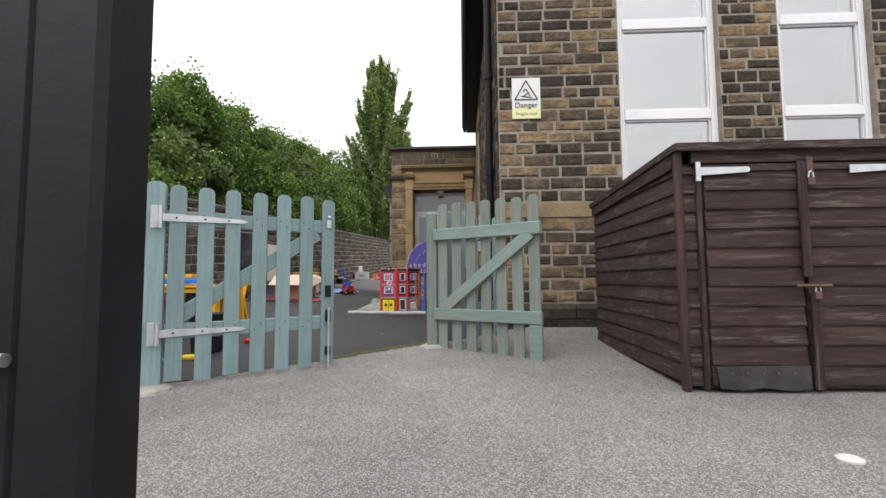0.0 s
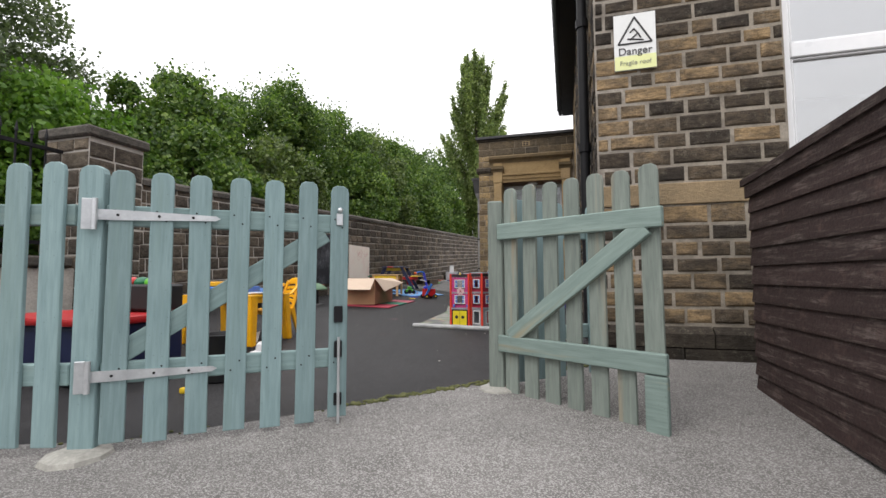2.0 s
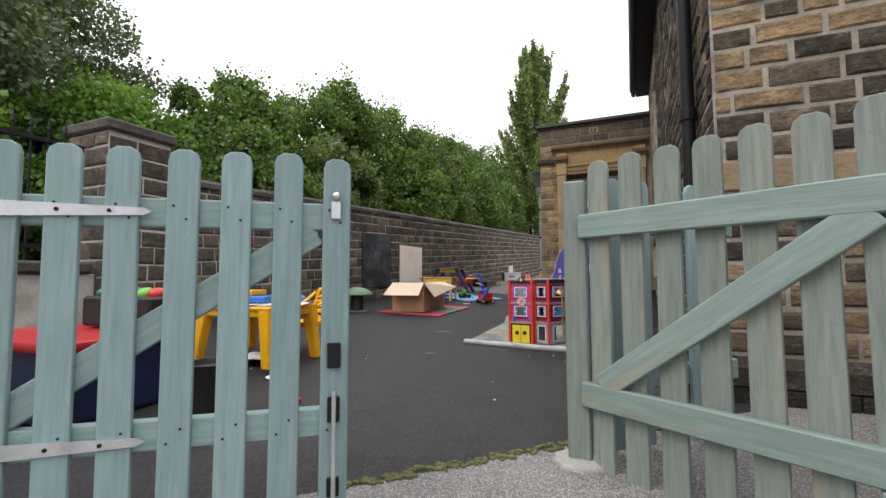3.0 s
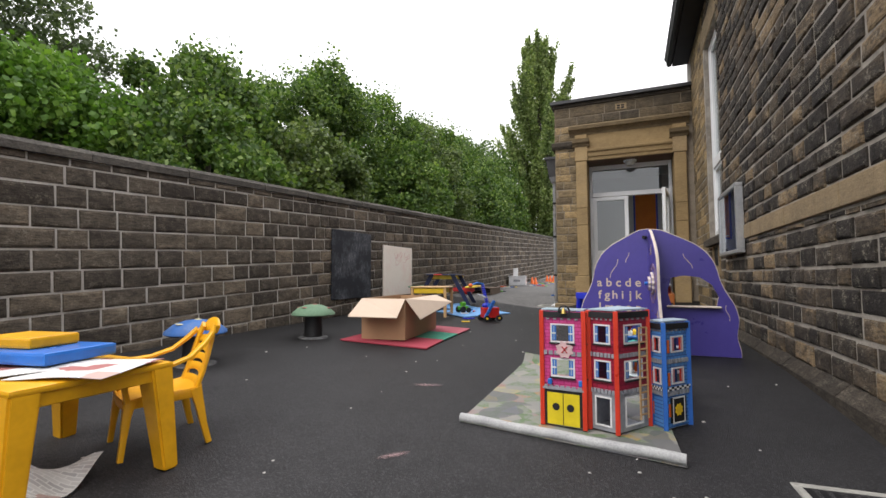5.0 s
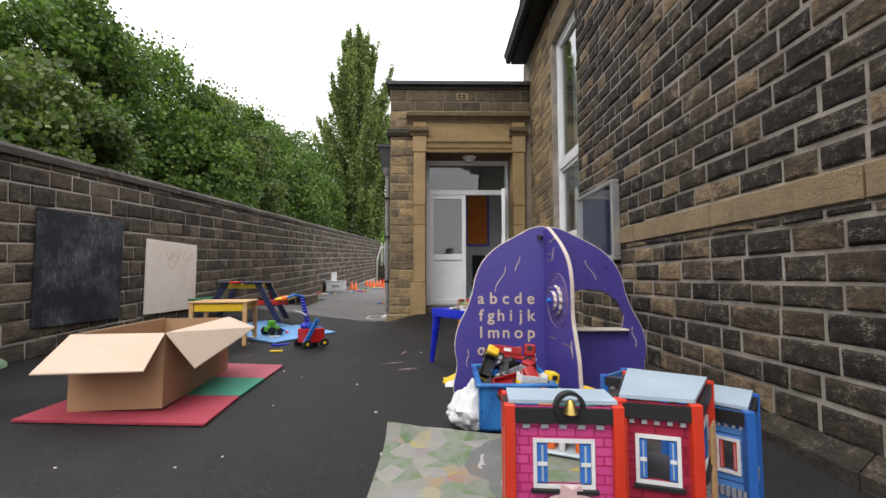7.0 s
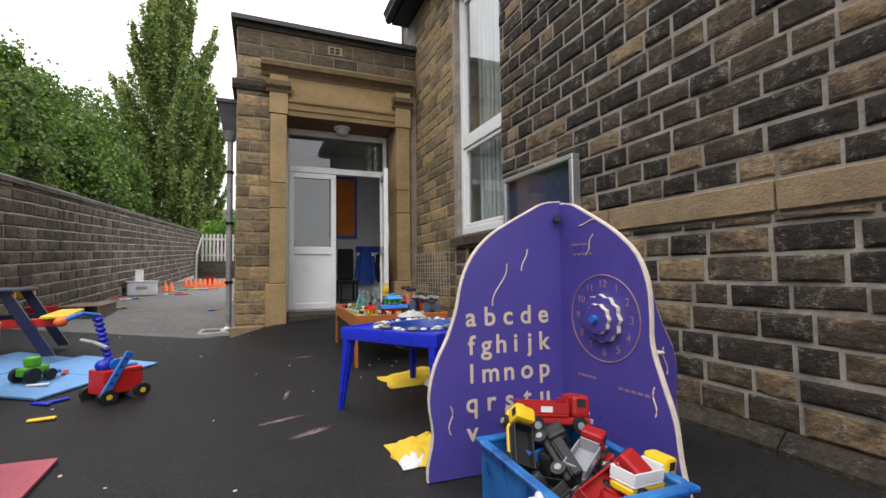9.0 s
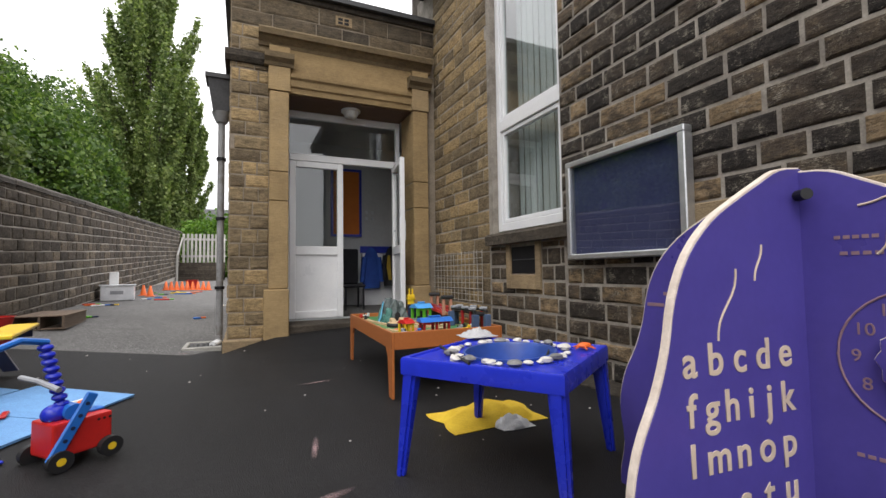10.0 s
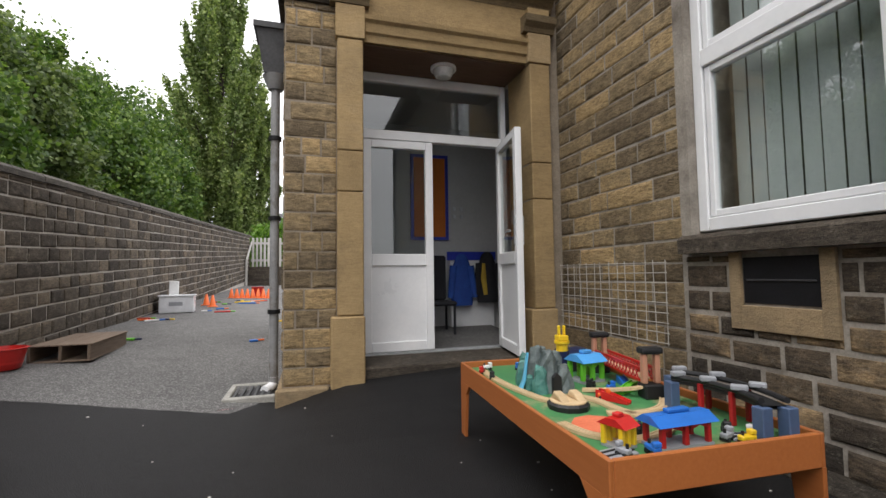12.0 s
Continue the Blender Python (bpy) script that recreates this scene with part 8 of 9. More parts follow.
bm = bmesh.new()
bmesh.ops.create_icosphere(bm, subdivisions=4, radius=1)
for v in bm.verts:
    d = v.co.normalized()
    nn = noise.noise(d * 2.3) * 0.28 + noise.noise(d * 5.5) * 0.14
    r = 1 + nn
    v.co = Vector((d.x * 0.135 * r * (1 if d.z < 0.3 else 1.25 - 0.85 * d.z), d.y * 0.11 * r * (1 if d.z < 0.3 else 1.25 - 0.85 * d.z), 0.075 + d.z * 0.085 * r * (1.75 if d.z > 0.5 else 1)))
part("bag", bm, M_CLOTHW, bag, smooth=True)
tg = thing("toy_garage", "orange and teal plastic toy garage on a pale base", "toy", at=(-0.65, 6.89, gz(-0.65, 6.89) + 0.012), turn=-27)
part("base", box((-0.11, -0.075, 0), (0.24, 0.1, 0.014), 0.005), plastic("pale_grey_blue_plastic", (0.5, 0.58, 0.62), 0.4), tg, "pale grey base plate")
part("tower", prism([(-0.075, 0.0145), (0.01, 0.0145), (0.005, 0.2), (-0.03, 0.245), (-0.06, 0.2)], "y", -0.05, 0.04, 0.006), M_ORG, tg, "orange plastic tower")
part("tower_cap", box((-0.065, -0.045, 0.215), (-0.02, 0.03, 0.262), 0.008), M_RED, tg, "red cap")
part("lamp", ball((-0.035, -0.053, 0.14), (0.024, 0.014, 0.024)), M_YEL2, tg, smooth=True)
part("label_bar", box((-0.06, -0.0525, 0.075), (-0.01, -0.0502, 0.095)), M_WHITEP, tg)
part("label_bar", box((-0.06, -0.0525, 0.04), (-0.01, -0.0502, 0.062)), M_BLK, tg)
part("block", prism([(0.02, 0.1), (0.215, 0.1), (0.215, 0.185), (0.15, 0.225), (0.02, 0.235)], "y", -0.055, 0.065, 0.006), M_TEALP, tg, "teal plastic upper floor")
part("label_bar", box((0.03, -0.0575, 0.13), (0.15, -0.0552, 0.155)), M_WHITEP, tg)
for k in range(3):
    part("pillar", box((0.03 + k * 0.07, -0.05, 0.0145), (0.055 + k * 0.07, -0.025, 0.0995), 0.003), (M_WHITEP, M_ORG, M_ORG)[k], tg)
    part("pillar", box((0.03 + k * 0.07, 0.035, 0.0145), (0.055 + k * 0.07, 0.06, 0.0995), 0.003), M_ORG, tg)
tcar = thing("toy_car", "small yellow plastic toy car parked on the toy garage", "toy car")
tcar.matrix_world = tg.matrix_world @ Matrix.Translation((0.155, 0.005, 0.236)) @ Matrix.Rotation(radians(12), 4, "Y")
part("body", box((-0.045, -0.028, 0.002), (0.05, 0.028, 0.028), 0.008, segs=2), M_YEL2, tcar, smooth=True)
part("cab", box((-0.035, -0.024, 0.028), (0.015, 0.024, 0.05), 0.01, segs=2), M_YEL2, tcar, smooth=True)
part("nose", box((0.05, -0.022, 0.006), (0.058, 0.022, 0.022), 0.003), M_RED, tcar)
for a in (-0.028, 0.032):
    for b2 in (-1, 1):
        part("wheel", rod((a, b2 * 0.026, 0.008), (a, b2 * 0.032, 0.008), 0.012, n=12), M_BLK, tcar)

# ---- blue shell table ----
bt = thing("sand_table", "royal blue plastic table with a sunken oval basin", "table", at=(-0.745, 8.775, gz(-0.75, 8.8)), turn=34)
HT, SS = 0.475, 0.342
ring_o = [(SS * max(-1, min(1, 1.42 * math.cos(a))), SS * max(-1, min(1, 1.42 * math.sin(a)))) for a in [2 * math.pi * k / 48 for k in range(48)]]
ring_i = [(0.228 * math.cos(2 * math.pi * k / 48), 0.19 * math.sin(2 * math.pi * k / 48)) for k in range(48)]
bm = bmesh.new()
lay = []
sc_ = lambda pts, f: [(x * f, y * f) for x, y in pts]
for pts, z in ((ring_o, HT - 0.07), (ring_o, HT - 0.010), (sc_(ring_o, 0.985), HT), (sc_(ring_o, 0.93), HT), (sc_(ring_o, 0.92), HT - 0.008), (sc_(ring_i, 1.03), HT - 0.008), (ring_i, HT - 0.012), (ring_i, HT - 0.03)):
    lay.append([bm.verts.new((x, y, z)) for x, y in pts])
for a, b2 in zip(lay, lay[1:]):
    for k in range(48):
        bm.faces.new((a[k], a[(k + 1) % 48], b2[(k + 1) % 48], b2[k]))
part("tabletop", bm, M_BLUE, bt, smooth=True)
bm = bmesh.new()
lay = []
for f, z in ((1.045, HT - 0.007), (1.045, HT + 0.004), (0.985, HT + 0.004), (0.96, HT - 0.006), (0.86, HT - 0.11), (0.8, HT - 0.12), (0.3, HT - 0.122)):
    lay.append([bm.verts.new((x, y, z)) for x, y in sc_(ring_i, f)])
for a, b2 in zip(lay, lay[1:]):
    for k in range(48):
        bm.faces.new((a[k], a[(k + 1) % 48], b2[(k + 1) % 48], b2[k]))
bm.faces.new(lay[-1])
part("basin", bm, plastic("worn_blue_basin", (0.03, 0.075, 0.31), 0.35, 0.3), bt, "mid blue plastic basin liner", smooth=True)
for a in (-1, 1):
    for b2 in (-1, 1):
        bm = bmesh.new()
        add_prism(bm, [(-0.034, -0.034), (0.034, -0.034), (0.034, 0.034), (-0.034, 0.034)], "z", 0.0, HT - 0.015)
        for v in bm.verts:
            k = 1 - v.co.z / HT
            v.co.x, v.co.y = v.co.x * (1 - 0.45 * k) + a * (0.302 + 0.04 * k), v.co.y * (1 - 0.45 * k) + b2 * (0.302 + 0.04 * k)
        bmesh.ops.bevel(bm, geom=[e for e in bm.edges if abs(e.verts[0].co.z - e.verts[1].co.z) > 0.1], offset=0.012, segments=2, affect="EDGES")
        part("leg", bm, M_BLUE, bt, smooth=True)
for k, (p, q) in enumerate((((0.21, -0.12, HT + 0.008), (-0.02, -0.13, HT - 0.10)), ((-0.34, 0.02, HT + 0.004), (-0.10, 0.30, HT + 0.012)))):
    st = thing("black_stick", "thin black stick resting on the blue table", "stick", "sticks on the table")
    st.matrix_world = Matrix.Translation((-0.745, 8.775, gz(-0.75, 8.8))) @ Matrix.Rotation(radians(34), 4, "Z")
    part("stick", rod(p, q, 0.006, n=8), M_BLK, st)
rng = random.Random(31)
for k in range(34):
    a = 2 * math.pi * k / 34 + rng.uniform(-0.08, 0.08)
    rr = rng.uniform(1.12, 1.24) if k % 5 else rng.uniform(1.2, 1.36)
    x, y = 0.236 * rr * math.cos(a), 0.202 * rr * math.sin(a)
    ca, sa = math.cos(radians(34)), math.sin(radians(34))
    big = rng.uniform(0.016, 0.034)
    t = thing("sea_shell" if k % 4 else "pebble", "pale ridged sea shell laid on the blue table" if k % 4 else "grey pebble laid on the blue table", "shell" if k % 4 else "pebble", "shells round the basin" if k % 4 else "pebbles round the basin", (-0.745 + x * ca - y * sa, 8.775 + x * sa + y * ca, gz(-0.75, 8.8) + HT - 0.007), rng.uniform(0, 360))
    bm = bmesh.new()
    bmesh.ops.create_icosphere(bm, subdivisions=2, radius=1)
    for v in bm.verts:
        fan = 1 + 0.10 * math.sin(9 * math.atan2(v.co.y, v.co.x))
        v.co = Vector((v.co.x * big * fan, v.co.y * big * 0.8 * fan, (v.co.z * 0.45 + 0.42) * big))
    part("shell" if k % 4 else "stone", bm, M_SHELL if k % 4 else M_STONEG, t, smooth=True)
star = thing("toy_crab", "small orange toy crab among the shells", "toy", at=(-0.42, 8.67, gz(-0.5, 8.7) + HT))
bm = ball((0, 0, 0.014), (0.035, 0.025, 0.014))
for k in range(6):
    add_rod(bm, (0.02 * math.cos(k), 0.02 * math.sin(k), 0.012), (0.05 * math.cos(k * 1.05), 0.05 * math.sin(k * 1.05), 0.004), 0.005, 0.003, 6)
part("crab", bm, M_ORG, star, smooth=True)
def heap(x, y, w, d, h, mat, label, name="cloth", seed=0, lift=0.0):
    t = thing(name, label, "cloth", at=(x, y, gz(x, y) + lift))
    bm = bmesh.new()
    bmesh.ops.create_grid(bm, x_segments=22, y_segments=22, size=0.5)
    for v in bm.verts:
        r = math.hypot(v.co.x, v.co.y) * 2
        hh = max(0.0, 1 - r) ** 0.5 * h * (0.6 + 0.8 * abs(noise.noise(Vector((v.co.x * 5 + seed, v.co.y * 5, seed)))))
        k = 1 + 0.25 * noise.noise(Vector((math.atan2(v.co.y, v.co.x), seed, 0)))
        v.co = Vector((v.co.x * w * k, v.co.y * d * k, 0.006 + hh))
    bmesh.ops.solidify(bm, geom=bm.faces[:], thickness=0.003)
    part("cloth", bm, mat, t, smooth=True)


heap(-0.55, 9.33, 0.55, 0.35, 0.10, M_CLOTHY, "crumpled yellow cloth on the tarmac under the tables", seed=1)
heap(-0.50, 9.16, 0.2, 0.16, 0.06, M_CLOTHW, "crumpled white cloth beside a yellow one", seed=2)
heap(-0.98, 8.1, 0.3, 0.28, 0.09, M_CLOTHY, "yellow cloth with white trim beside the purple screen", seed=3)
heap(-1.04, 8.02, 0.16, 0.12, 0.045, M_CLOTHW, "white cloth edge beside the yellow one", seed=7)

heap(-0.67, 9.22, 0.19, 0.15, 0.045, surface("grey_knit", (0.4, 0.4, 0.4), (0.55, 0.55, 0.55), 0.95, 20, 200, 0.6), "crumpled grey cloth on the corner of the blue table", seed=5, lift=0.475)

# ---- train table ----
TT = Matrix.Translation((-0.485, 10.65, gz(-0.5, 10.6))) @ Matrix.Rotation(radians(-2.5), 4, "Z")
tt = thing("train_table", "orange beech train table with a green printed board", "table")
tt.matrix_world = TT
TW, TL, TH = 0.41, 0.765, 0.43
for lo, hi in (((-TW, -TL, TH - 0.115), (-TW + 0.018, TL, TH)), ((TW - 0.018, -TL, TH - 0.115), (TW, TL, TH)), ((-TW + 0.018, -TL, TH - 0.115), (TW - 0.018, -TL + 0.018, TH)), ((-TW + 0.018, TL - 0.018, TH - 0.115), (TW - 0.018, TL, TH))):
    part("side", box(lo, hi, 0.004), M_BEECH, tt)
for a in (-1, 1):
    for b2 in (-1, 1):
        pr = [(0, TH - 0.113), (0, 0.0), (0.078, 0.0), (0.112, TH - 0.17), (0.165, TH - 0.113)]
        s1 = prism([(b2 * TL - b2 * p[0], p[1]) for p in pr], "x", a * TW - a * 0.018, a * TW, 0.002)
        part("leg", s1, M_BEECH, tt)
M_TBOARD = surface("green_printed_board", (0.035, 0.17, 0.06), (0.08, 0.26, 0.09), 0.5, 7, 30, 0.05, dirt=(0.42, 0.3, 0.17))
part("playboard", box((-TW + 0.019, -TL + 0.019, TH - 0.06), (TW - 0.019, TL - 0.019, TH - 0.035)), M_TBOARD, tt)
TZ = TH - 0.034


def on_table(name, label, x, y, turn=0, group="", size=1.0):
    t = thing(name, label, "toy", group)
    t.matrix_world = TT @ Matrix.Translation((x, y, TZ)) @ Matrix.Rotation(radians(turn), 4, "Z") @ Matrix.Diagonal((size, size, size, 1))
    return t


M_TRACK = wood("beech_track", (0.5, 0.36, 0.2), (0.6, 0.45, 0.27), 0.5, "x")
mt = on_table("toy_mountain", "moulded grey and green toy mountain with a blue waterfall", -0.13, 0.20)
M_ROCK = surface("moulded_rock", (0.055, 0.075, 0.075), (0.17, 0.205, 0.2), 0.5, 22, 60, 0.4)
M_ROCKG = surface("moulded_green_rock", (0.03, 0.13, 0.11), (0.1, 0.26, 0.22), 0.4, 22, 60, 0.4)
rng = random.Random(14)


def crag(cx, cy, r, h):
    """A flat topped pillar of rock, broad at its foot and broken in facets."""
    prof = [(r * 1.25, 0), (r * 1.1, h * 0.3), (r * 0.92, h * 0.62), (r * 0.8, h * 0.85), (r * 0.62, h)]
    c = lathe(prof, 9, (cx, cy, 0))
    for v in c.verts:
        k = 1 + rng.uniform(-0.16, 0.16)
        v.co.x, v.co.y = cx + (v.co.x - cx) * k, cy + (v.co.y - cy) * k
        if v.co.z > 0.01:
            v.co.z += rng.uniform(-0.012, 0.012)
    return c


for cx, cy, r, h, m in ((-0.02, -0.09, 0.05, 0.19, M_ROCK), (-0.05, -0.02, 0.05, 0.2, M_ROCK), (0.0, 0.04, 0.05, 0.19, M_ROCK), (0.05, -0.03, 0.045, 0.17, M_ROCK), (-0.07, -0.11, 0.035, 0.12, M_ROCKG),
                        (-0.085, 0.06, 0.038, 0.12, M_ROCKG), (-0.05, 0.1, 0.04, 0.15, M_ROCKG), (0.03, 0.11, 0.035, 0.13, M_ROCKG), (0.05, -0.11, 0.045, 0.12, M_ROCK), (-0.1, -0.05, 0.025, 0.07, M_ROCKG)):
    part("crag", crag(cx, cy, r, h), m, mt)
part("waterfall", ribbon([(-0.1, -0.03, 0.18), (-0.112, -0.035, 0.12), (-0.125, -0.04, 0.05), (-0.15, -0.045, 0.004)], (0.02, 0.026, 0.034, 0.045), 0.008), plastic("pale_blue_water", (0.12, 0.42, 0.62), 0.2), mt, "pale blue plastic waterfall", smooth=True)
for cx, cy in ((-0.072, -0.105), (-0.01, -0.158), (-0.09, 0.075)):
    part("tunnel_mouth", prism([(-0.022, 0), (0.022, 0), (0.02, 0.08), (0.0, 0.1), (-0.02, 0.08)], "y", -0.012, 0.012), M_BLK, mt, "black tunnel door", m=Matrix.Translation((cx, cy, 0.0)) @ Matrix.Rotation(math.atan2(cy, cx) + math.pi / 2, 4, "Z"))
yl = on_table("toy_lookout", "yellow toy lookout on a navy blue tower", 0.10, 0.42)
part("tower", lathe([(0.04, 0), (0.034, 0.12), (0.034, 0.13)], 10), M_NAVY, yl)
part("tower_top", lathe([(0.034, 0.131), (0.034, 0.165), (0.044, 0.175), (0.044, 0.189)], 10), M_YEL2, yl)
part("lookout", box((-0.03, -0.03, 0.19), (0.03, 0.03, 0.22), 0.004), M_YEL2, yl)
for s in (-1, 1):
    part("horn", box((s * 0.016 - 0.007, -0.01, 0.22), (s * 0.016 + 0.007, 0.01, 0.275), 0.004), M_YEL2, yl)


def track(label, run, w=0.02):
    """A strip of wooden railway along a run of points."""
    t = on_table("toy_track", label, 0, 0, group="toy railway tracks")
    bm = bmesh.new()
    fine = []
    for k in range(len(run) - 1):
        p0, p1, p2, p3 = run[max(k - 1, 0)], run[k], run[k + 1], run[min(k + 2, len(run) - 1)]
        for s in (0.0, 0.25, 0.5, 0.75):
            fine.append([0.5 * (2 * b1 + (c1 - a1) * s + (2 * a1 - 5 * b1 + 4 * c1 - d1) * s * s + (3 * b1 - a1 - 3 * c1 + d1) * s ** 3) for a1, b1, c1, d1 in zip(p0, p1, p2, p3)])
    fine.append(list(run[-1]))
    rows = []
    for k, p in enumerate(fine):
        q0, q1 = fine[max(k - 1, 0)], fine[min(k + 1, len(fine) - 1)]
        d = Vector((q1[0] - q0[0], q1[1] - q0[1])).normalized()
        sx, sy = -d.y, d.x
        prof = ((-w, 0), (-w, 0.012), (-w * 0.62, 0.012), (-w * 0.62, 0.008), (-w * 0.4, 0.008), (-w * 0.4, 0.012), (w * 0.4, 0.012), (w * 0.4, 0.008), (w * 0.62, 0.008), (w * 0.62, 0.012), (w, 0.012), (w, 0))
        rows.append([bm.verts.new((p[0] + sx * a, p[1] + sy * a, p[2] + h + 0.001)) for a, h in prof])
    for r0, r1 in zip(rows, rows[1:]):
        for k in range(12):
            bm.faces.new((r0[k], r0[(k + 1) % 12], r1[(k + 1) % 12], r1[k]))
    bm.faces.new(rows[0])
    bm.faces.new(list(reversed(rows[-1])))
    bmesh.ops.recalc_face_normals(bm, faces=bm.faces)
    part("track", bm, M_TRACK, t)


CURVED = "curved beech toy railway track"
track(CURVED, [(-0.32, 0.62, 0), (-0.32, 0.3, 0), (-0.27, 0.0, 0), (-0.22, -0.1, 0)])
track(CURVED, [(-0.1, -0.02, 0), (-0.04, -0.12, 0), (-0.03, -0.25, 0), (0.0, -0.4, 0)])
track(CURVED, [(-0.34, -0.36, 0), (-0.3, -0.5, 0), (-0.18, -0.58, 0), (-0.02, -0.54, 0), (0.1, -0.44, 0)])
track("beech toy railway ramp leading up to the bridge", [(0.0, 0.05, 0), (0.1, -0.02, 0.01), (0.17, -0.1, 0.03), (0.22, -0.14, 0.05)])
track(CURVED, [(0.0, 0.62, 0), (0.15, 0.66, 0), (0.28, 0.58, 0), (0.31, 0.46, 0)])
track(CURVED, [(-0.1, -0.3, 0), (0.02, -0.34, 0), (0.16, -0.3, 0), (0.26, -0.2, 0)])


def station(x, y, turn, roofm, wallm, w, label, size=1.3):
    t = on_table("toy_station", label, x, y, turn, "toy railway buildings", size)
    part("base", box((-w, -0.05, 0), (w, 0.05, 0.01)), M_GREYP, t)
    for sx in (-1, 0, 1):
        for sy in (-1, 1):
            part("post", box((sx * w * 0.85 - 0.009, sy * 0.04 - 0.009, 0.01), (sx * w * 0.85 + 0.009, sy * 0.04 + 0.009, 0.085), 0.002), wallm, t)
    for sx in (-0.5, 0.5):
        part("arch", prism([(w * sx - w * 0.35, 0.06), (w * sx - w * 0.35, 0.085), (w * sx + w * 0.35, 0.085), (w * sx + w * 0.35, 0.06), (w * sx, 0.075)], "y", -0.046, -0.036), wallm, t)
    part("roof", prism([(-0.065, 0.086), (-0.02, 0.115), (0.02, 0.115), (0.065, 0.086)], "x", -w * 1.1, w * 1.1), roofm, t)
    part("ridge", box((-w * 0.4, -0.015, 0.116), (w * 0.4, 0.015, 0.13), 0.003), roofm, t)


station(-0.06, -0.635, 3, M_BLUE2, M_DRED, 0.12, "toy station with a blue roof and red arches", 0.92)
station(0.14, 0.24, 10, plastic("sky_blue_plastic", (0.08, 0.34, 0.72), 0.35), M_GREEN, 0.06, "toy house with a pale blue roof and green posts", 1.25)
station(-0.26, -0.60, 20, M_RED, M_YEL2, 0.045, "small toy kiosk with a red roof and yellow walls", 0.85)
M_TOWER = wood("pink_beech_tower", (0.42, 0.2, 0.13), (0.52, 0.27, 0.18), 0.5, "z")
br = on_table("toy_bridge", "red lattice toy bridge between two wooden towers with black tops", 0, 0)
P1, P2 = Vector((0.24, -0.14)), Vector((0.33, 0.40))
along = P2 - P1
mb = Matrix.Translation((P1.x, P1.y, 0)) @ Matrix.Rotation(math.atan2(along.y, along.x), 4, "Z")
BL = along.length
for u in (0.0, BL):
    part("footing", box((u - 0.04, -0.045, 0), (u + 0.04, 0.045, 0.065), 0.006), M_BLK, br, "black plastic tower footing", m=mb)
    for s in (-1, 1):
        part("tower", box((u - 0.016, s * 0.03 - 0.012, 0.065), (u + 0.016, s * 0.03 + 0.012, 0.2), 0.004), M_TOWER, br, m=mb)
    part("tower_cap", box((u - 0.03, -0.052, 0.2), (u + 0.03, 0.052, 0.232), 0.012, segs=2), M_BLK, br, "black rounded tower cap", m=mb)
part("deck", box((0.05, -0.026, 0.072), (BL - 0.05, 0.026, 0.082)), M_TRACK, br, m=mb)
for s in (-1, 1):
    for z0, z1 in ((0.07, 0.08), (0.122, 0.134)):
        part("rail", box((0.03, s * 0.036 - 0.004, z0), (BL - 0.03, s * 0.036 + 0.004, z1)), M_RED, br, m=mb)
    for k in range(14):
        part("lattice", rod((0.04 + k * (BL - 0.08) / 14, s * 0.036, 0.08), (0.04 + (k + 1) * (BL - 0.08) / 14, s * 0.036, 0.122), 0.003, n=5), M_RED, br, m=mb)
        part("lattice", rod((0.04 + (k + 1) * (BL - 0.08) / 14, s * 0.036, 0.08), (0.04 + k * (BL - 0.08) / 14, s * 0.036, 0.122), 0.003, n=5), M_RED, br, m=mb)
vd = on_table("toy_viaduct", "curved toy railway viaduct with black parapets on red and blue piers", 0, 0)
M_SLBL = plastic("slate_blue_plastic", (0.07, 0.11, 0.2), 0.4)


def arc(k, n, side):
    a = radians(62 - 75 * k / n)
    return 0.02 + (0.30 + side) * math.cos(a - 0.35), -0.62 + (0.40 + side) * math.sin(a)


for s in (-0.05, 0.05):
    part("parapet", tube([(*arc(k, 12, s), 0.135) for k in range(13)], 0.011, 8), M_BLK, vd)
    for k in (1, 5, 9):
        x, y = arc(k, 12, s)
        part("coping", box((-0.015, -0.028, 0.14), (0.015, 0.028, 0.16), 0.004), M_GREYP, vd, m=Matrix.Translation((x, y, 0)) @ Matrix.Rotation(radians(-60 + 55 * (1 - k / 12)) + math.pi / 2, 4, "Z"))
    for k in (0, 4, 8, 12):
        x, y = arc(k, 12, s)
        end = k in (0, 12)
        part("pier", box((x - (0.022 if end else 0.01), y - (0.022 if end else 0.008), 0), (x + (0.022 if end else 0.01), y + (0.022 if end else 0.01), 0.115 if end else 0.125), 0.003), M_SLBL if end else M_DRED, vd)
deck = bmesh.new()
ea, eb = [], []
for k in range(13):
    (x0, y0), (x1, y1) = arc(k, 12, -0.046), arc(k, 12, 0.046)
    ea.append([deck.verts.new((x0, y0, z)) for z in (0.105, 0.118)])
    eb.append([deck.verts.new((x1, y1, z)) for z in (0.105, 0.118)])
for k in range(12):
    for q in ((ea[k][1], ea[k + 1][1], eb[k + 1][1], eb[k][1]), (ea[k][0], eb[k][0], eb[k + 1][0], ea[k + 1][0]), (ea[k][0], ea[k + 1][0], ea[k + 1][1], ea[k][1]), (eb[k][0], eb[k][1], eb[k + 1][1], eb[k + 1][0])):
        deck.faces.new(q)
part("deck", deck, M_BLK, vd)
rng = random.Random(77)
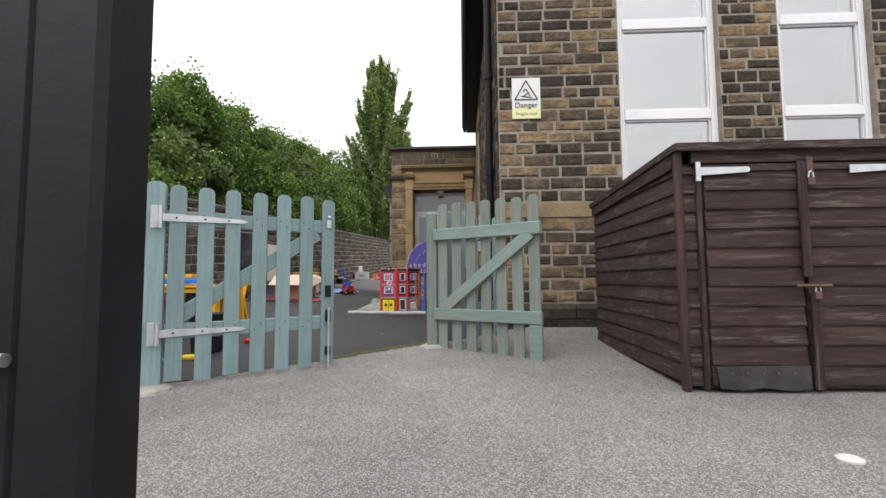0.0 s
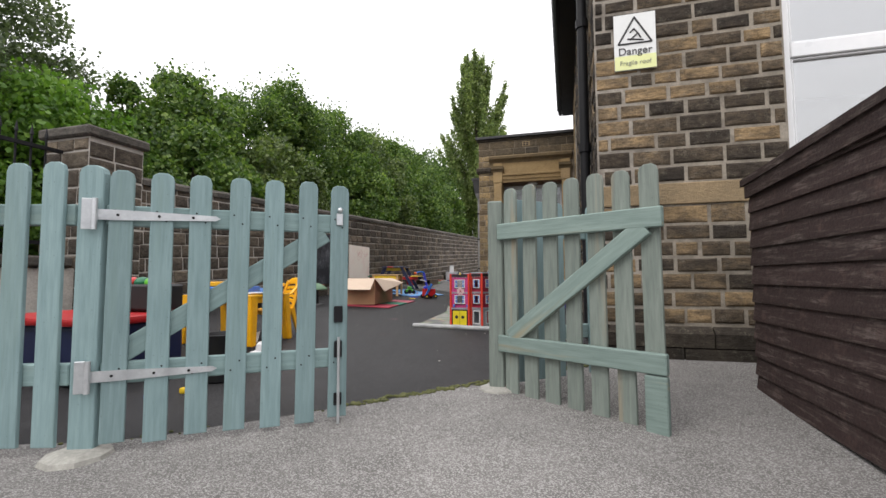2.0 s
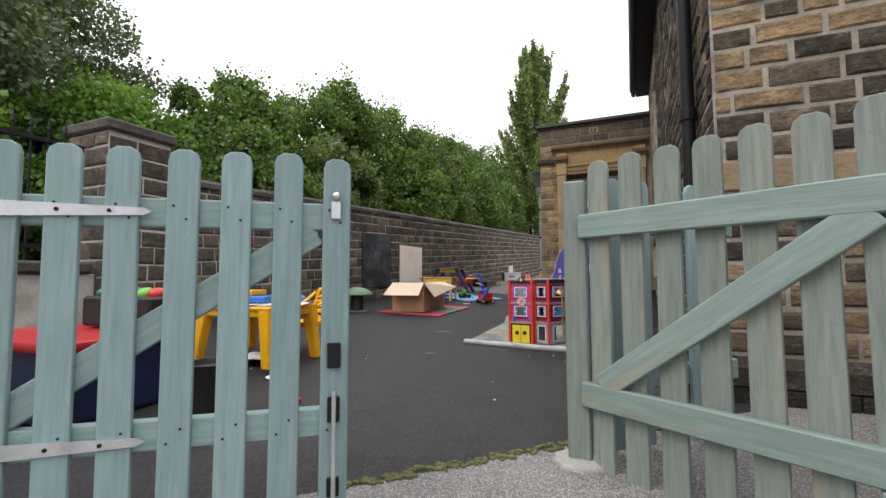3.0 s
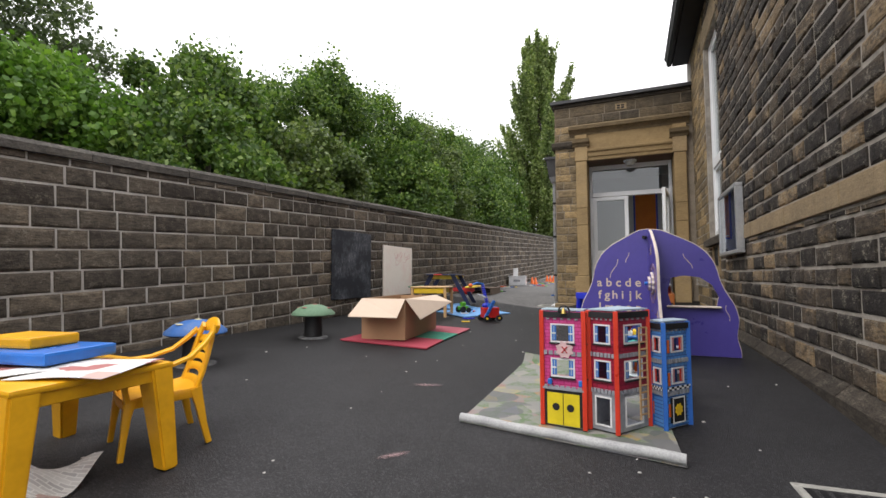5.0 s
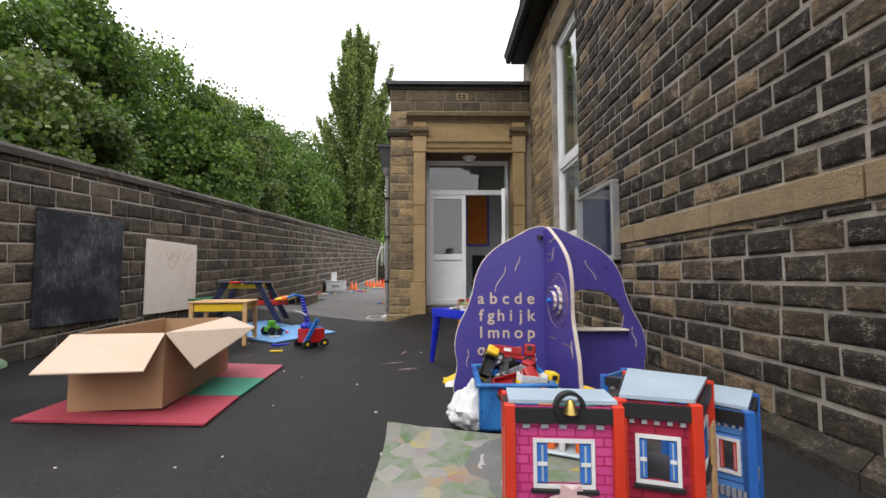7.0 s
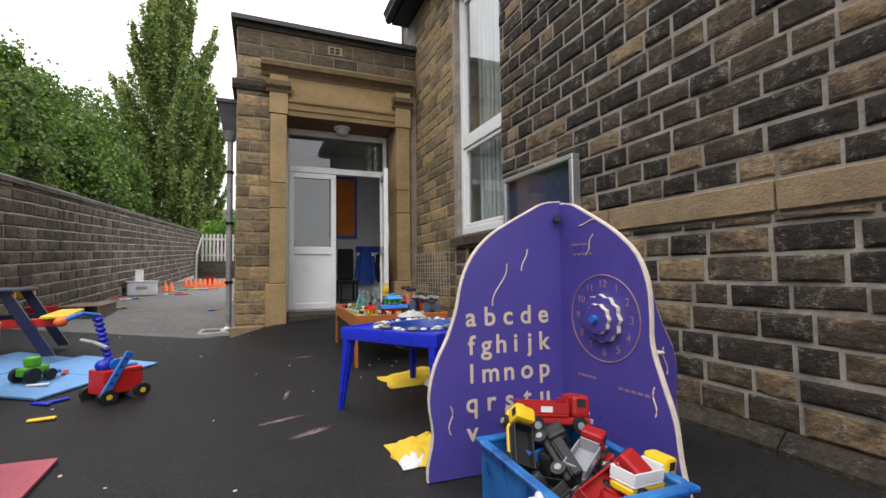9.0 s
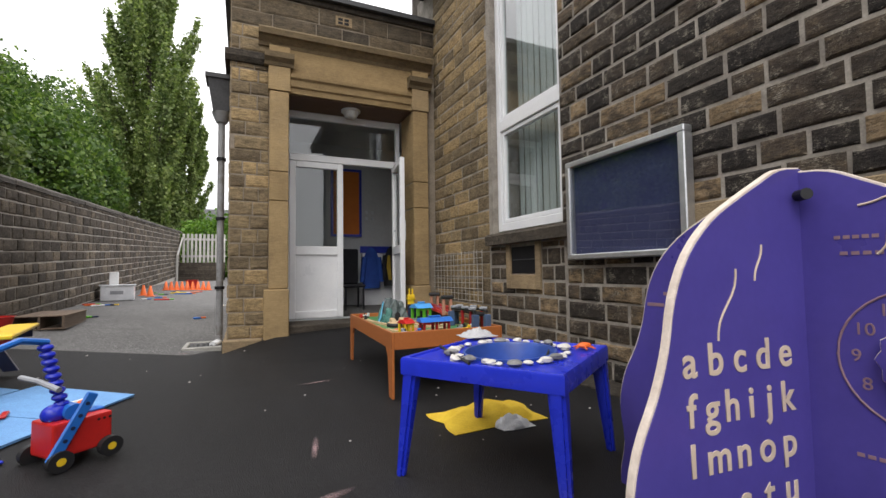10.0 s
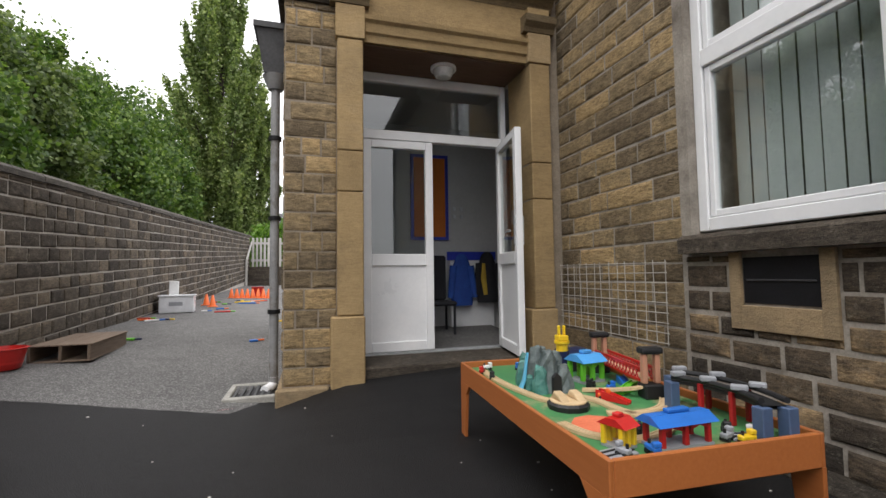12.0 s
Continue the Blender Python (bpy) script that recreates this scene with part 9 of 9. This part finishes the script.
for k, (x, y) in enumerate(((-0.3, -0.68), (-0.2, -0.69), (-0.12, -0.52), (0.12, -0.66), (0.18, -0.6), (0.16, -0.7), (0.24, -0.66), (-0.34, 0.56), (-0.28, 0.64), (-0.1, 0.6), (0.08, 0.1), (0.14, 0.02), (0.2, 0.52), (-0.33, 0.42), (0.02, -0.1))):
    m = (M_GREYP, M_BLUE2, M_BLK, M_GREYP, M_BLK, M_YEL2, M_WHITEP, M_RED, M_WHITEP, M_BLUE2, M_BLK, M_BLUE2, M_RED, M_BLK, M_ORG)[k]
    t = on_table("toy_engine", "small wooden toy engine lying on the train table", x, y, rng.uniform(0, 360), "toy engines", 1.0)
    w = rng.uniform(0.02, 0.032)
    part("body", box((-w, -0.013, 0.012), (w, 0.013, 0.03), 0.004), m, t)
    part("cab", box((-w, -0.013, 0.03), (-w * 0.3, 0.013, 0.046), 0.003), m, t)
    part("funnel", rod((w * 0.6, 0, 0.03), (w * 0.6, 0, 0.044), 0.005, n=8), M_BLK, t)
    for s in (-1, 1):
        part("wheel", rod((s * w * 0.55, -0.015, 0.009), (s * w * 0.55, 0.015, 0.009), 0.009, n=10), M_BLK, t)
shed = on_table("toy_engine_shed", "navy blue toy engine shed behind the yellow lookout", 0.2, 0.5, 8, "toy railway buildings")
part("wall", box((-0.075, -0.05, 0.0), (0.075, 0.05, 0.105), 0.004), M_NAVY, shed)
part("roof", prism([(-0.058, 0.106), (0.058, 0.106), (0.04, 0.128), (-0.04, 0.128)], "x", -0.08, 0.08), M_NAVY, shed)
part("engine_door", box((-0.03, -0.054, 0.002), (0.03, -0.0505, 0.07)), M_BLK, shed)
for x, y, turn, m, lab in ((0.2, -0.02, 25, M_GREEN, "bright green curved toy ramp piece"), (0.26, 0.08, 70, M_BLUE2, "blue toy ramp piece by the bridge"), (0.04, -0.14, 118, M_RED, "red toy ramp tipped beside the bridge")):
    wedge = on_table("toy_ramp", lab, x, y, turn, "toy ramps")
    part("ramp", prism([(-0.075, 0.0), (0.075, 0.0), (0.075, 0.034), (0.03, 0.03), (-0.075, 0.008)], "y", -0.02, 0.02, 0.002), m, wedge)
    for a in (-1, 1):
        part("kerb", prism([(-0.075, 0.009), (0.03, 0.031), (0.075, 0.035), (0.075, 0.042), (0.03, 0.038), (-0.075, 0.015)], "y", a * 0.017 - 0.003, a * 0.017 + 0.003), m, wedge)
for x, y, turn in ((-0.31, -0.66, 12), (0.2, -0.655, -15)):
    cross = on_table("toy_crossing", "pale grey toy level crossing with black rails", x, y, turn, "toy crossings")
    part("base", box((-0.06, -0.035, 0.0), (0.06, 0.035, 0.009), 0.002), M_GREYP, cross)
    for a in (-1, 1):
        part("rail", box((-0.06, a * 0.014 - 0.003, 0.0095), (0.06, a * 0.014 + 0.003, 0.013)), M_BLK, cross)
pad = on_table("toy_turntable", "round wooden toy turntable with a black toothed ring", -0.2, -0.17)
part("ring", lathe([(0.088, 0), (0.09, 0.02), (0.08, 0.03), (0.07, 0.03)], 12), M_BLK, pad)
part("disc", lathe([(0.078, 0.02), (0.078, 0.034), (0.07, 0.037), (0.005, 0.037)], 24), M_TRACK, pad)
for a in (-1, 1):
    part("wedge", prism([(-0.05, 0.0375), (0.05, 0.0375), (0.025, 0.068), (-0.02, 0.06)], "x", a * 0.038 - 0.02, a * 0.038 + 0.02, 0.006), M_TRACK, pad, "raised wooden engine guide")
for x, y, r, lab in ((-0.2, -0.39, 0.1, "orange felt patch on the train table board"), (0.05, 0.38, 0.06, "orange felt strip on the train table board")):
    sw = on_table("felt_patch", lab, x, y)
    part("felt", lathe([(r, 0.0), (r, 0.003), (r * 0.9, 0.004), (0.005, 0.004)], 9), surface("orange_felt", (0.62, 0.14, 0.06), (0.72, 0.2, 0.1), 0.9, 9, 80, 0.3), sw)

# ---- alley ----
wc = thing("wooden_crate", "low weathered timber pallet crate with open ends", "crate", at=(-3.98, 14.2, gz(-3.98, 14.2)), turn=3)
M_OLDW = wood("old_brown_timber", (0.12, 0.085, 0.06), (0.2, 0.15, 0.11), 0.8, "y")
for k in range(3):
    part("top_board", box((-0.24 + k * 0.165, -0.5, 0.135), (-0.085 + k * 0.165, 0.5, 0.15), 0.004), M_OLDW, wc)
for x in (-0.23, 0.0, 0.22):
    part("runner", box((x - 0.012, -0.5, 0.0), (x + 0.012, 0.5, 0.135), 0.004), M_OLDW, wc)
part("bottom_board", box((-0.24, -0.5, -0.012), (0.24, 0.5, 0.0), 0.003), M_OLDW, wc)
bk = thing("bucket", "red plastic bucket basin by the stone wall", "bucket", at=(-4.25, 13.45, gz(-4.25, 13.45)))
part("bucket", lathe([(0.12, 0), (0.13, 0.01), (0.165, 0.17), (0.18, 0.175), (0.16, 0.18), (0.14, 0.05), (0.02, 0.03)], 26), M_RED, bk, smooth=True)
M_CLEAR = surface("cloudy_clear_plastic", (0.6, 0.61, 0.63), (0.74, 0.75, 0.77), 0.25, 5, 30, 0.05)
wbx = thing("storage_box", "cloudy clear plastic storage box with its lid standing up", "box", at=(-4.15, 18.2, gz(-4.15, 18.2)), turn=8)
part("body", box((-0.28, -0.2, 0.0), (0.28, 0.2, 0.3), 0.02, segs=2), M_CLEAR, wbx)
part("rim", box((-0.3, -0.22, 0.3), (0.3, 0.22, 0.325), 0.008), M_CLEAR, wbx)
part("lid", box((-0.17, 0.15, 0.33), (-0.01, 0.19, 0.6), 0.01), M_WHITEP, wbx, m=Matrix.Rotation(radians(-6), 4, "X"))
part("label_bar", box((-0.12, -0.204, 0.13), (0.1, -0.2, 0.2)), M_GREYP, wbx)


def cone_proto():
    t = thing("traffic_cone", "small orange plastic sports cone on grey tarmac", "cone", "orange sports cones", (-3.78, 21.7, gz(-3.78, 21.7)))
    part("base", box((-0.09, -0.09, 0), (0.09, 0.09, 0.015), 0.006), M_ORG, t)
    part("body", lathe([(0.07, 0.016), (0.066, 0.03), (0.02, 0.24), (0.014, 0.245)], 16), M_ORG, t, smooth=True)
    return t


cone = cone_proto()
for k, (x, y) in enumerate([(-3.78 + 0.135 * j, 21.7 - 0.04 * j) for j in range(1, 9)] + [(-3.95, 19.6), (-3.75, 19.2)]):
    copy_thing(cone, Matrix.Translation((x, y, gz(x, y))))
rb = thing("bucket", "dark red bucket standing behind the row of cones", "bucket", at=(-3.2, 22.3, gz(-3.2, 22.3)))
part("bucket", lathe([(0.13, 0), (0.17, 0.25), (0.18, 0.26), (0.15, 0.255)], 20), M_RED, rb, smooth=True)
rng = random.Random(50)
bits = (M_RED, M_BLUE2, M_YEL2, M_GREEN, M_ORG, M_WHITEP, M_NAVY)
for k, (x, y, l2) in enumerate(((-3.35, 18.0, 0.28), (-3.15, 19.8, 0.4), (-3.3, 20.2, 0.35), (-3.6, 19.7, 0.12), (-4.3, 16.9, 0.14), (-4.15, 16.8, 0.2), (-4.0, 16.95, 0.15), (-4.35, 17.1, 0.2), (-3.5, 18.6, 0.15), (-2.2, 16.6, 0.12), (-3.85, 14.95, 0.2), (-3.0, 20.4, 0.3), (-3.7, 18.2, 0.1), (-3.45, 20.6, 0.1), (-3.9, 20.3, 0.1), (-2.45, 14.9, 0.1))):
    t = thing("sports_toy", "bright plastic sports toy lying in the alley", "toy", "sports toys in the alley", (x, y, gz(x, y) + 0.001), rng.uniform(-30, 30))
    part("bat", box((-l2 / 2, -0.03, 0), (l2 / 2, 0.03, 0.025), 0.01, segs=2), bits[k % 7], t)
    part("grip", rod((l2 / 2, 0, 0.013), (l2 / 2 + 0.08, 0, 0.013), 0.011, n=8), bits[(k + 3) % 7], t)

# litter and loose specks on the tarmac
rng = random.Random(90)
lv = bmesh.new()
for k in range(90):
    x, y = rng.uniform(-3.6, 0.3), rng.uniform(3.9, 12.2)
    s = rng.uniform(0.004, 0.011)
    bmesh.ops.create_icosphere(lv, subdivisions=1, radius=s, matrix=Matrix.Translation((x, y, ground_z(x, y) + s * 0.3)) @ Matrix.Diagonal((1, rng.uniform(0.6, 1.5), 0.5, 1)))
grit = tagged(new("grit", mesh_of("grit", lv, surface("pale_grit", (0.35, 0.33, 0.3), (0.55, 0.53, 0.5), 0.9, 20, 60, 0.3))), "pale grit and petals scattered on dark tarmac", "grit", "", "stuff")
ms_bm = bmesh.new()
rng = random.Random(91)
for k in range(420):
    x = rng.uniform(-1.0, 0.35) if k % 3 else rng.uniform(-4.2, 0.3)
    y = gate_line(x) + rng.uniform(-0.03, 0.05)
    s = rng.uniform(0.004, 0.016) * (1 if k % 3 else 0.7)
    bmesh.ops.create_icosphere(ms_bm, subdivisions=1, radius=s, matrix=Matrix.Translation((x, y, ground_z(x, y) + s * 0.3)) @ Matrix.Diagonal((1.4, 1, 0.8, 1)))
tagged(new("moss", mesh_of("moss", ms_bm, surface("dry_moss", (0.05, 0.06, 0.02), (0.14, 0.14, 0.05), 0.95, 30, 90, 0.8))), "moss and small weeds along the tarmac joint", "moss", "", "stuff")

def chalk_dust():
    m, n, l, p = principled("chalk_dust")
    src = coords(n, l)
    f = noise_node(n, l, src, 26, 6, 0.8)
    tc = n.new("ShaderNodeTexCoord")
    gr = n.new("ShaderNodeTexGradient")
    gr.gradient_type = "SPHERICAL"
    mp = n.new("ShaderNodeMapping")
    l.new(tc.outputs["Object"], mp.inputs["Vector"])
    l.new(mp.outputs["Vector"], gr.inputs["Vector"])
    mu = n.new("ShaderNodeMath")
    mu.operation = "MULTIPLY"
    l.new(gr.outputs["Fac"], mu.inputs[0])
    l.new(f.outputs["Fac"], mu.inputs[1])
    a = ramp(n, l, mu.outputs["Value"], [(0.12, (0, 0, 0)), (0.5, (0.7, 0.7, 0.7))]).outputs["Color"]
    p.inputs["Base Color"].default_value, p.inputs["Roughness"].default_value = (0.3, 0.2, 0.2, 1), 0.95
    l.new(a, p.inputs["Alpha"])
    return m


M_CHALK = chalk_dust()
for x, y, w, h2, turn in ((-1.42, 8.54, 0.17, 0.05, 25), (-1.55, 8.79, 0.2, 0.04, 20), (-2.35, 12.3, 0.12, 0.04, 5), (-2.9, 8.95, 0.14, 0.03, 30), (-1.6, 5.2, 0.12, 0.04, 50), (-1.3, 10.6, 0.2, 0.03, 10), (-1.5, 9.3, 0.2, 0.025, 80), (-1.9, 6.2, 0.15, 0.05, 20)):
    t = thing("chalk_mark", "faint pinkish chalk scuff on dark tarmac", "chalk mark", "chalk marks", (x, y, gz(x, y) + 0.004), turn)
    t.rotation_euler.x = math.atan2(gz(x, y + 0.2) - gz(x, y - 0.2), 0.4) if abs(turn) < 45 else 0
    bm = bmesh.new()
    bmesh.ops.create_circle(bm, cap_ends=True, segments=20, radius=1)
    part("dust", bm, M_CHALK, t, m=Matrix.Diagonal((w, h2, 1, 1)))

# ---- stonework, last ----
lay_stones(wall_east, face_frame((WX, SY, 0), (0, 1, 0), (-1, 0, 0)), 5.15, 0.35, 1.32, 0.132, 0.28, "dark", 0.021, 0.012, (), near=(1.2, 5.15), seed=2)
lay_stones(wall_east, face_frame((WX, SY + 5.17, 0), (0, 1, 0), (-1, 0, 0)), 1.13, 0.35, 1.36, 0.132, 0.26, "south", 0.024, 0.010, ((E_SLOT[0] - SY - 5.17 - 0.07, E_SLOT[1] - SY - 5.17 + 0.07, E_SLOT[2] - 0.11, 1.37),), near=(0, 2), seed=22, parts=60)
lay_stones(wall_east, face_frame((WX, SY, 0), (0, 1, 0), (-1, 0, 0)), 6.3, 1.47, 4.92, 0.132, 0.28, "dark", 0.021, 0.012, ((E_WIN[0] - SY, E_WIN[1] - SY, E_WIN[2], 4.69),), near=(0, 0), seed=3)
lay_stones(wall_east, face_frame((WX, SY + 6.32, 0), (0, 1, 0), (-1, 0, 0)), 1.39, 0.36, 4.92, 0.138, 0.36, "buff", 0.012, 0.008, (), near=(0, 0), seed=4)
lay_stones(wall_south, face_frame((WX, SY, 0), (1, 0, 0), (0, -1, 0)), 4.9, 0.37, 1.29, 0.128, 0.28, "south", 0.025, 0.012, ((S_WINS[0][0] - WX - 0.06, S_WINS[0][1] - WX + 0.06, 1.36, 1.5),), near=(0, 1.5), seed=5)
lay_stones(wall_south, face_frame((WX, SY, 0), (1, 0, 0), (0, -1, 0)), 4.9, 1.46, 4.95, 0.128, 0.28, "south", 0.025, 0.012, [(a - WX, b - WX, z0, z1 + 0.35) for a, b, z0, z1 in S_WINS], near=(0, 1.33), seed=6, parts=250)
lay_stones(porch, face_frame((PX0, PY, 0), (1, 0, 0), (0, -1, 0)), 0.40, 0.42, 3.47, 0.15, 0.24, "buff", 0.012, 0.010, (), near=(0, 1), seed=7)
lay_stones(porch, face_frame((PX0, PY, 0), (1, 0, 0), (0, -1, 0)), 2.43, 3.92, 4.29, 0.18, 0.5, "sooted", 0.010, 0.010, (), near=(0, 3), seed=8)
lay_stones(porch, face_frame((PX0, PY, 0), (1, 0, 0), (0, -1, 0)), 0.40, 3.62, 3.92, 0.15, 0.26, "buff", 0.012, 0.010, (), near=(0, 1), seed=9)
lay_stones(bpy.data.objects["wall_porch_side"], face_frame((PX0, PY, 0), (0, 1, 0), (-1, 0, 0)), 3.8, 0.4, 4.3, 0.15, 0.34, "buff", 0.012, 0.010, (), near=(0, 0), seed=10)
wf = face_frame((WWX, WY0, wtop(WY0) - 0.10 - 12 * 0.165), (0, math.cos(wang), math.sin(wang)), (1, 0, 0))
lay_stones(wall_west, wf, WY1 - WY0, 0.0, 12 * 0.165, 0.165, 0.3, "west", 0.016, 0.014, (), near=(0.3, 9.0), seed=11)
lay_stones(pillar, face_frame((-5.07, 4.25, -0.1), (1, 0, 0), (0, -1, 0)), 0.62, 0.0, 2.29, 0.178, 0.3, "west", 0.016, 0.014, (), near=(0, 1), seed=12)
lay_stones(pillar, face_frame((-4.45, 4.25, -0.1), (0, 1, 0), (1, 0, 0)), 0.60, 0.0, 2.29, 0.178, 0.3, "west", 0.016, 0.014, (), near=(0, 1), seed=13)
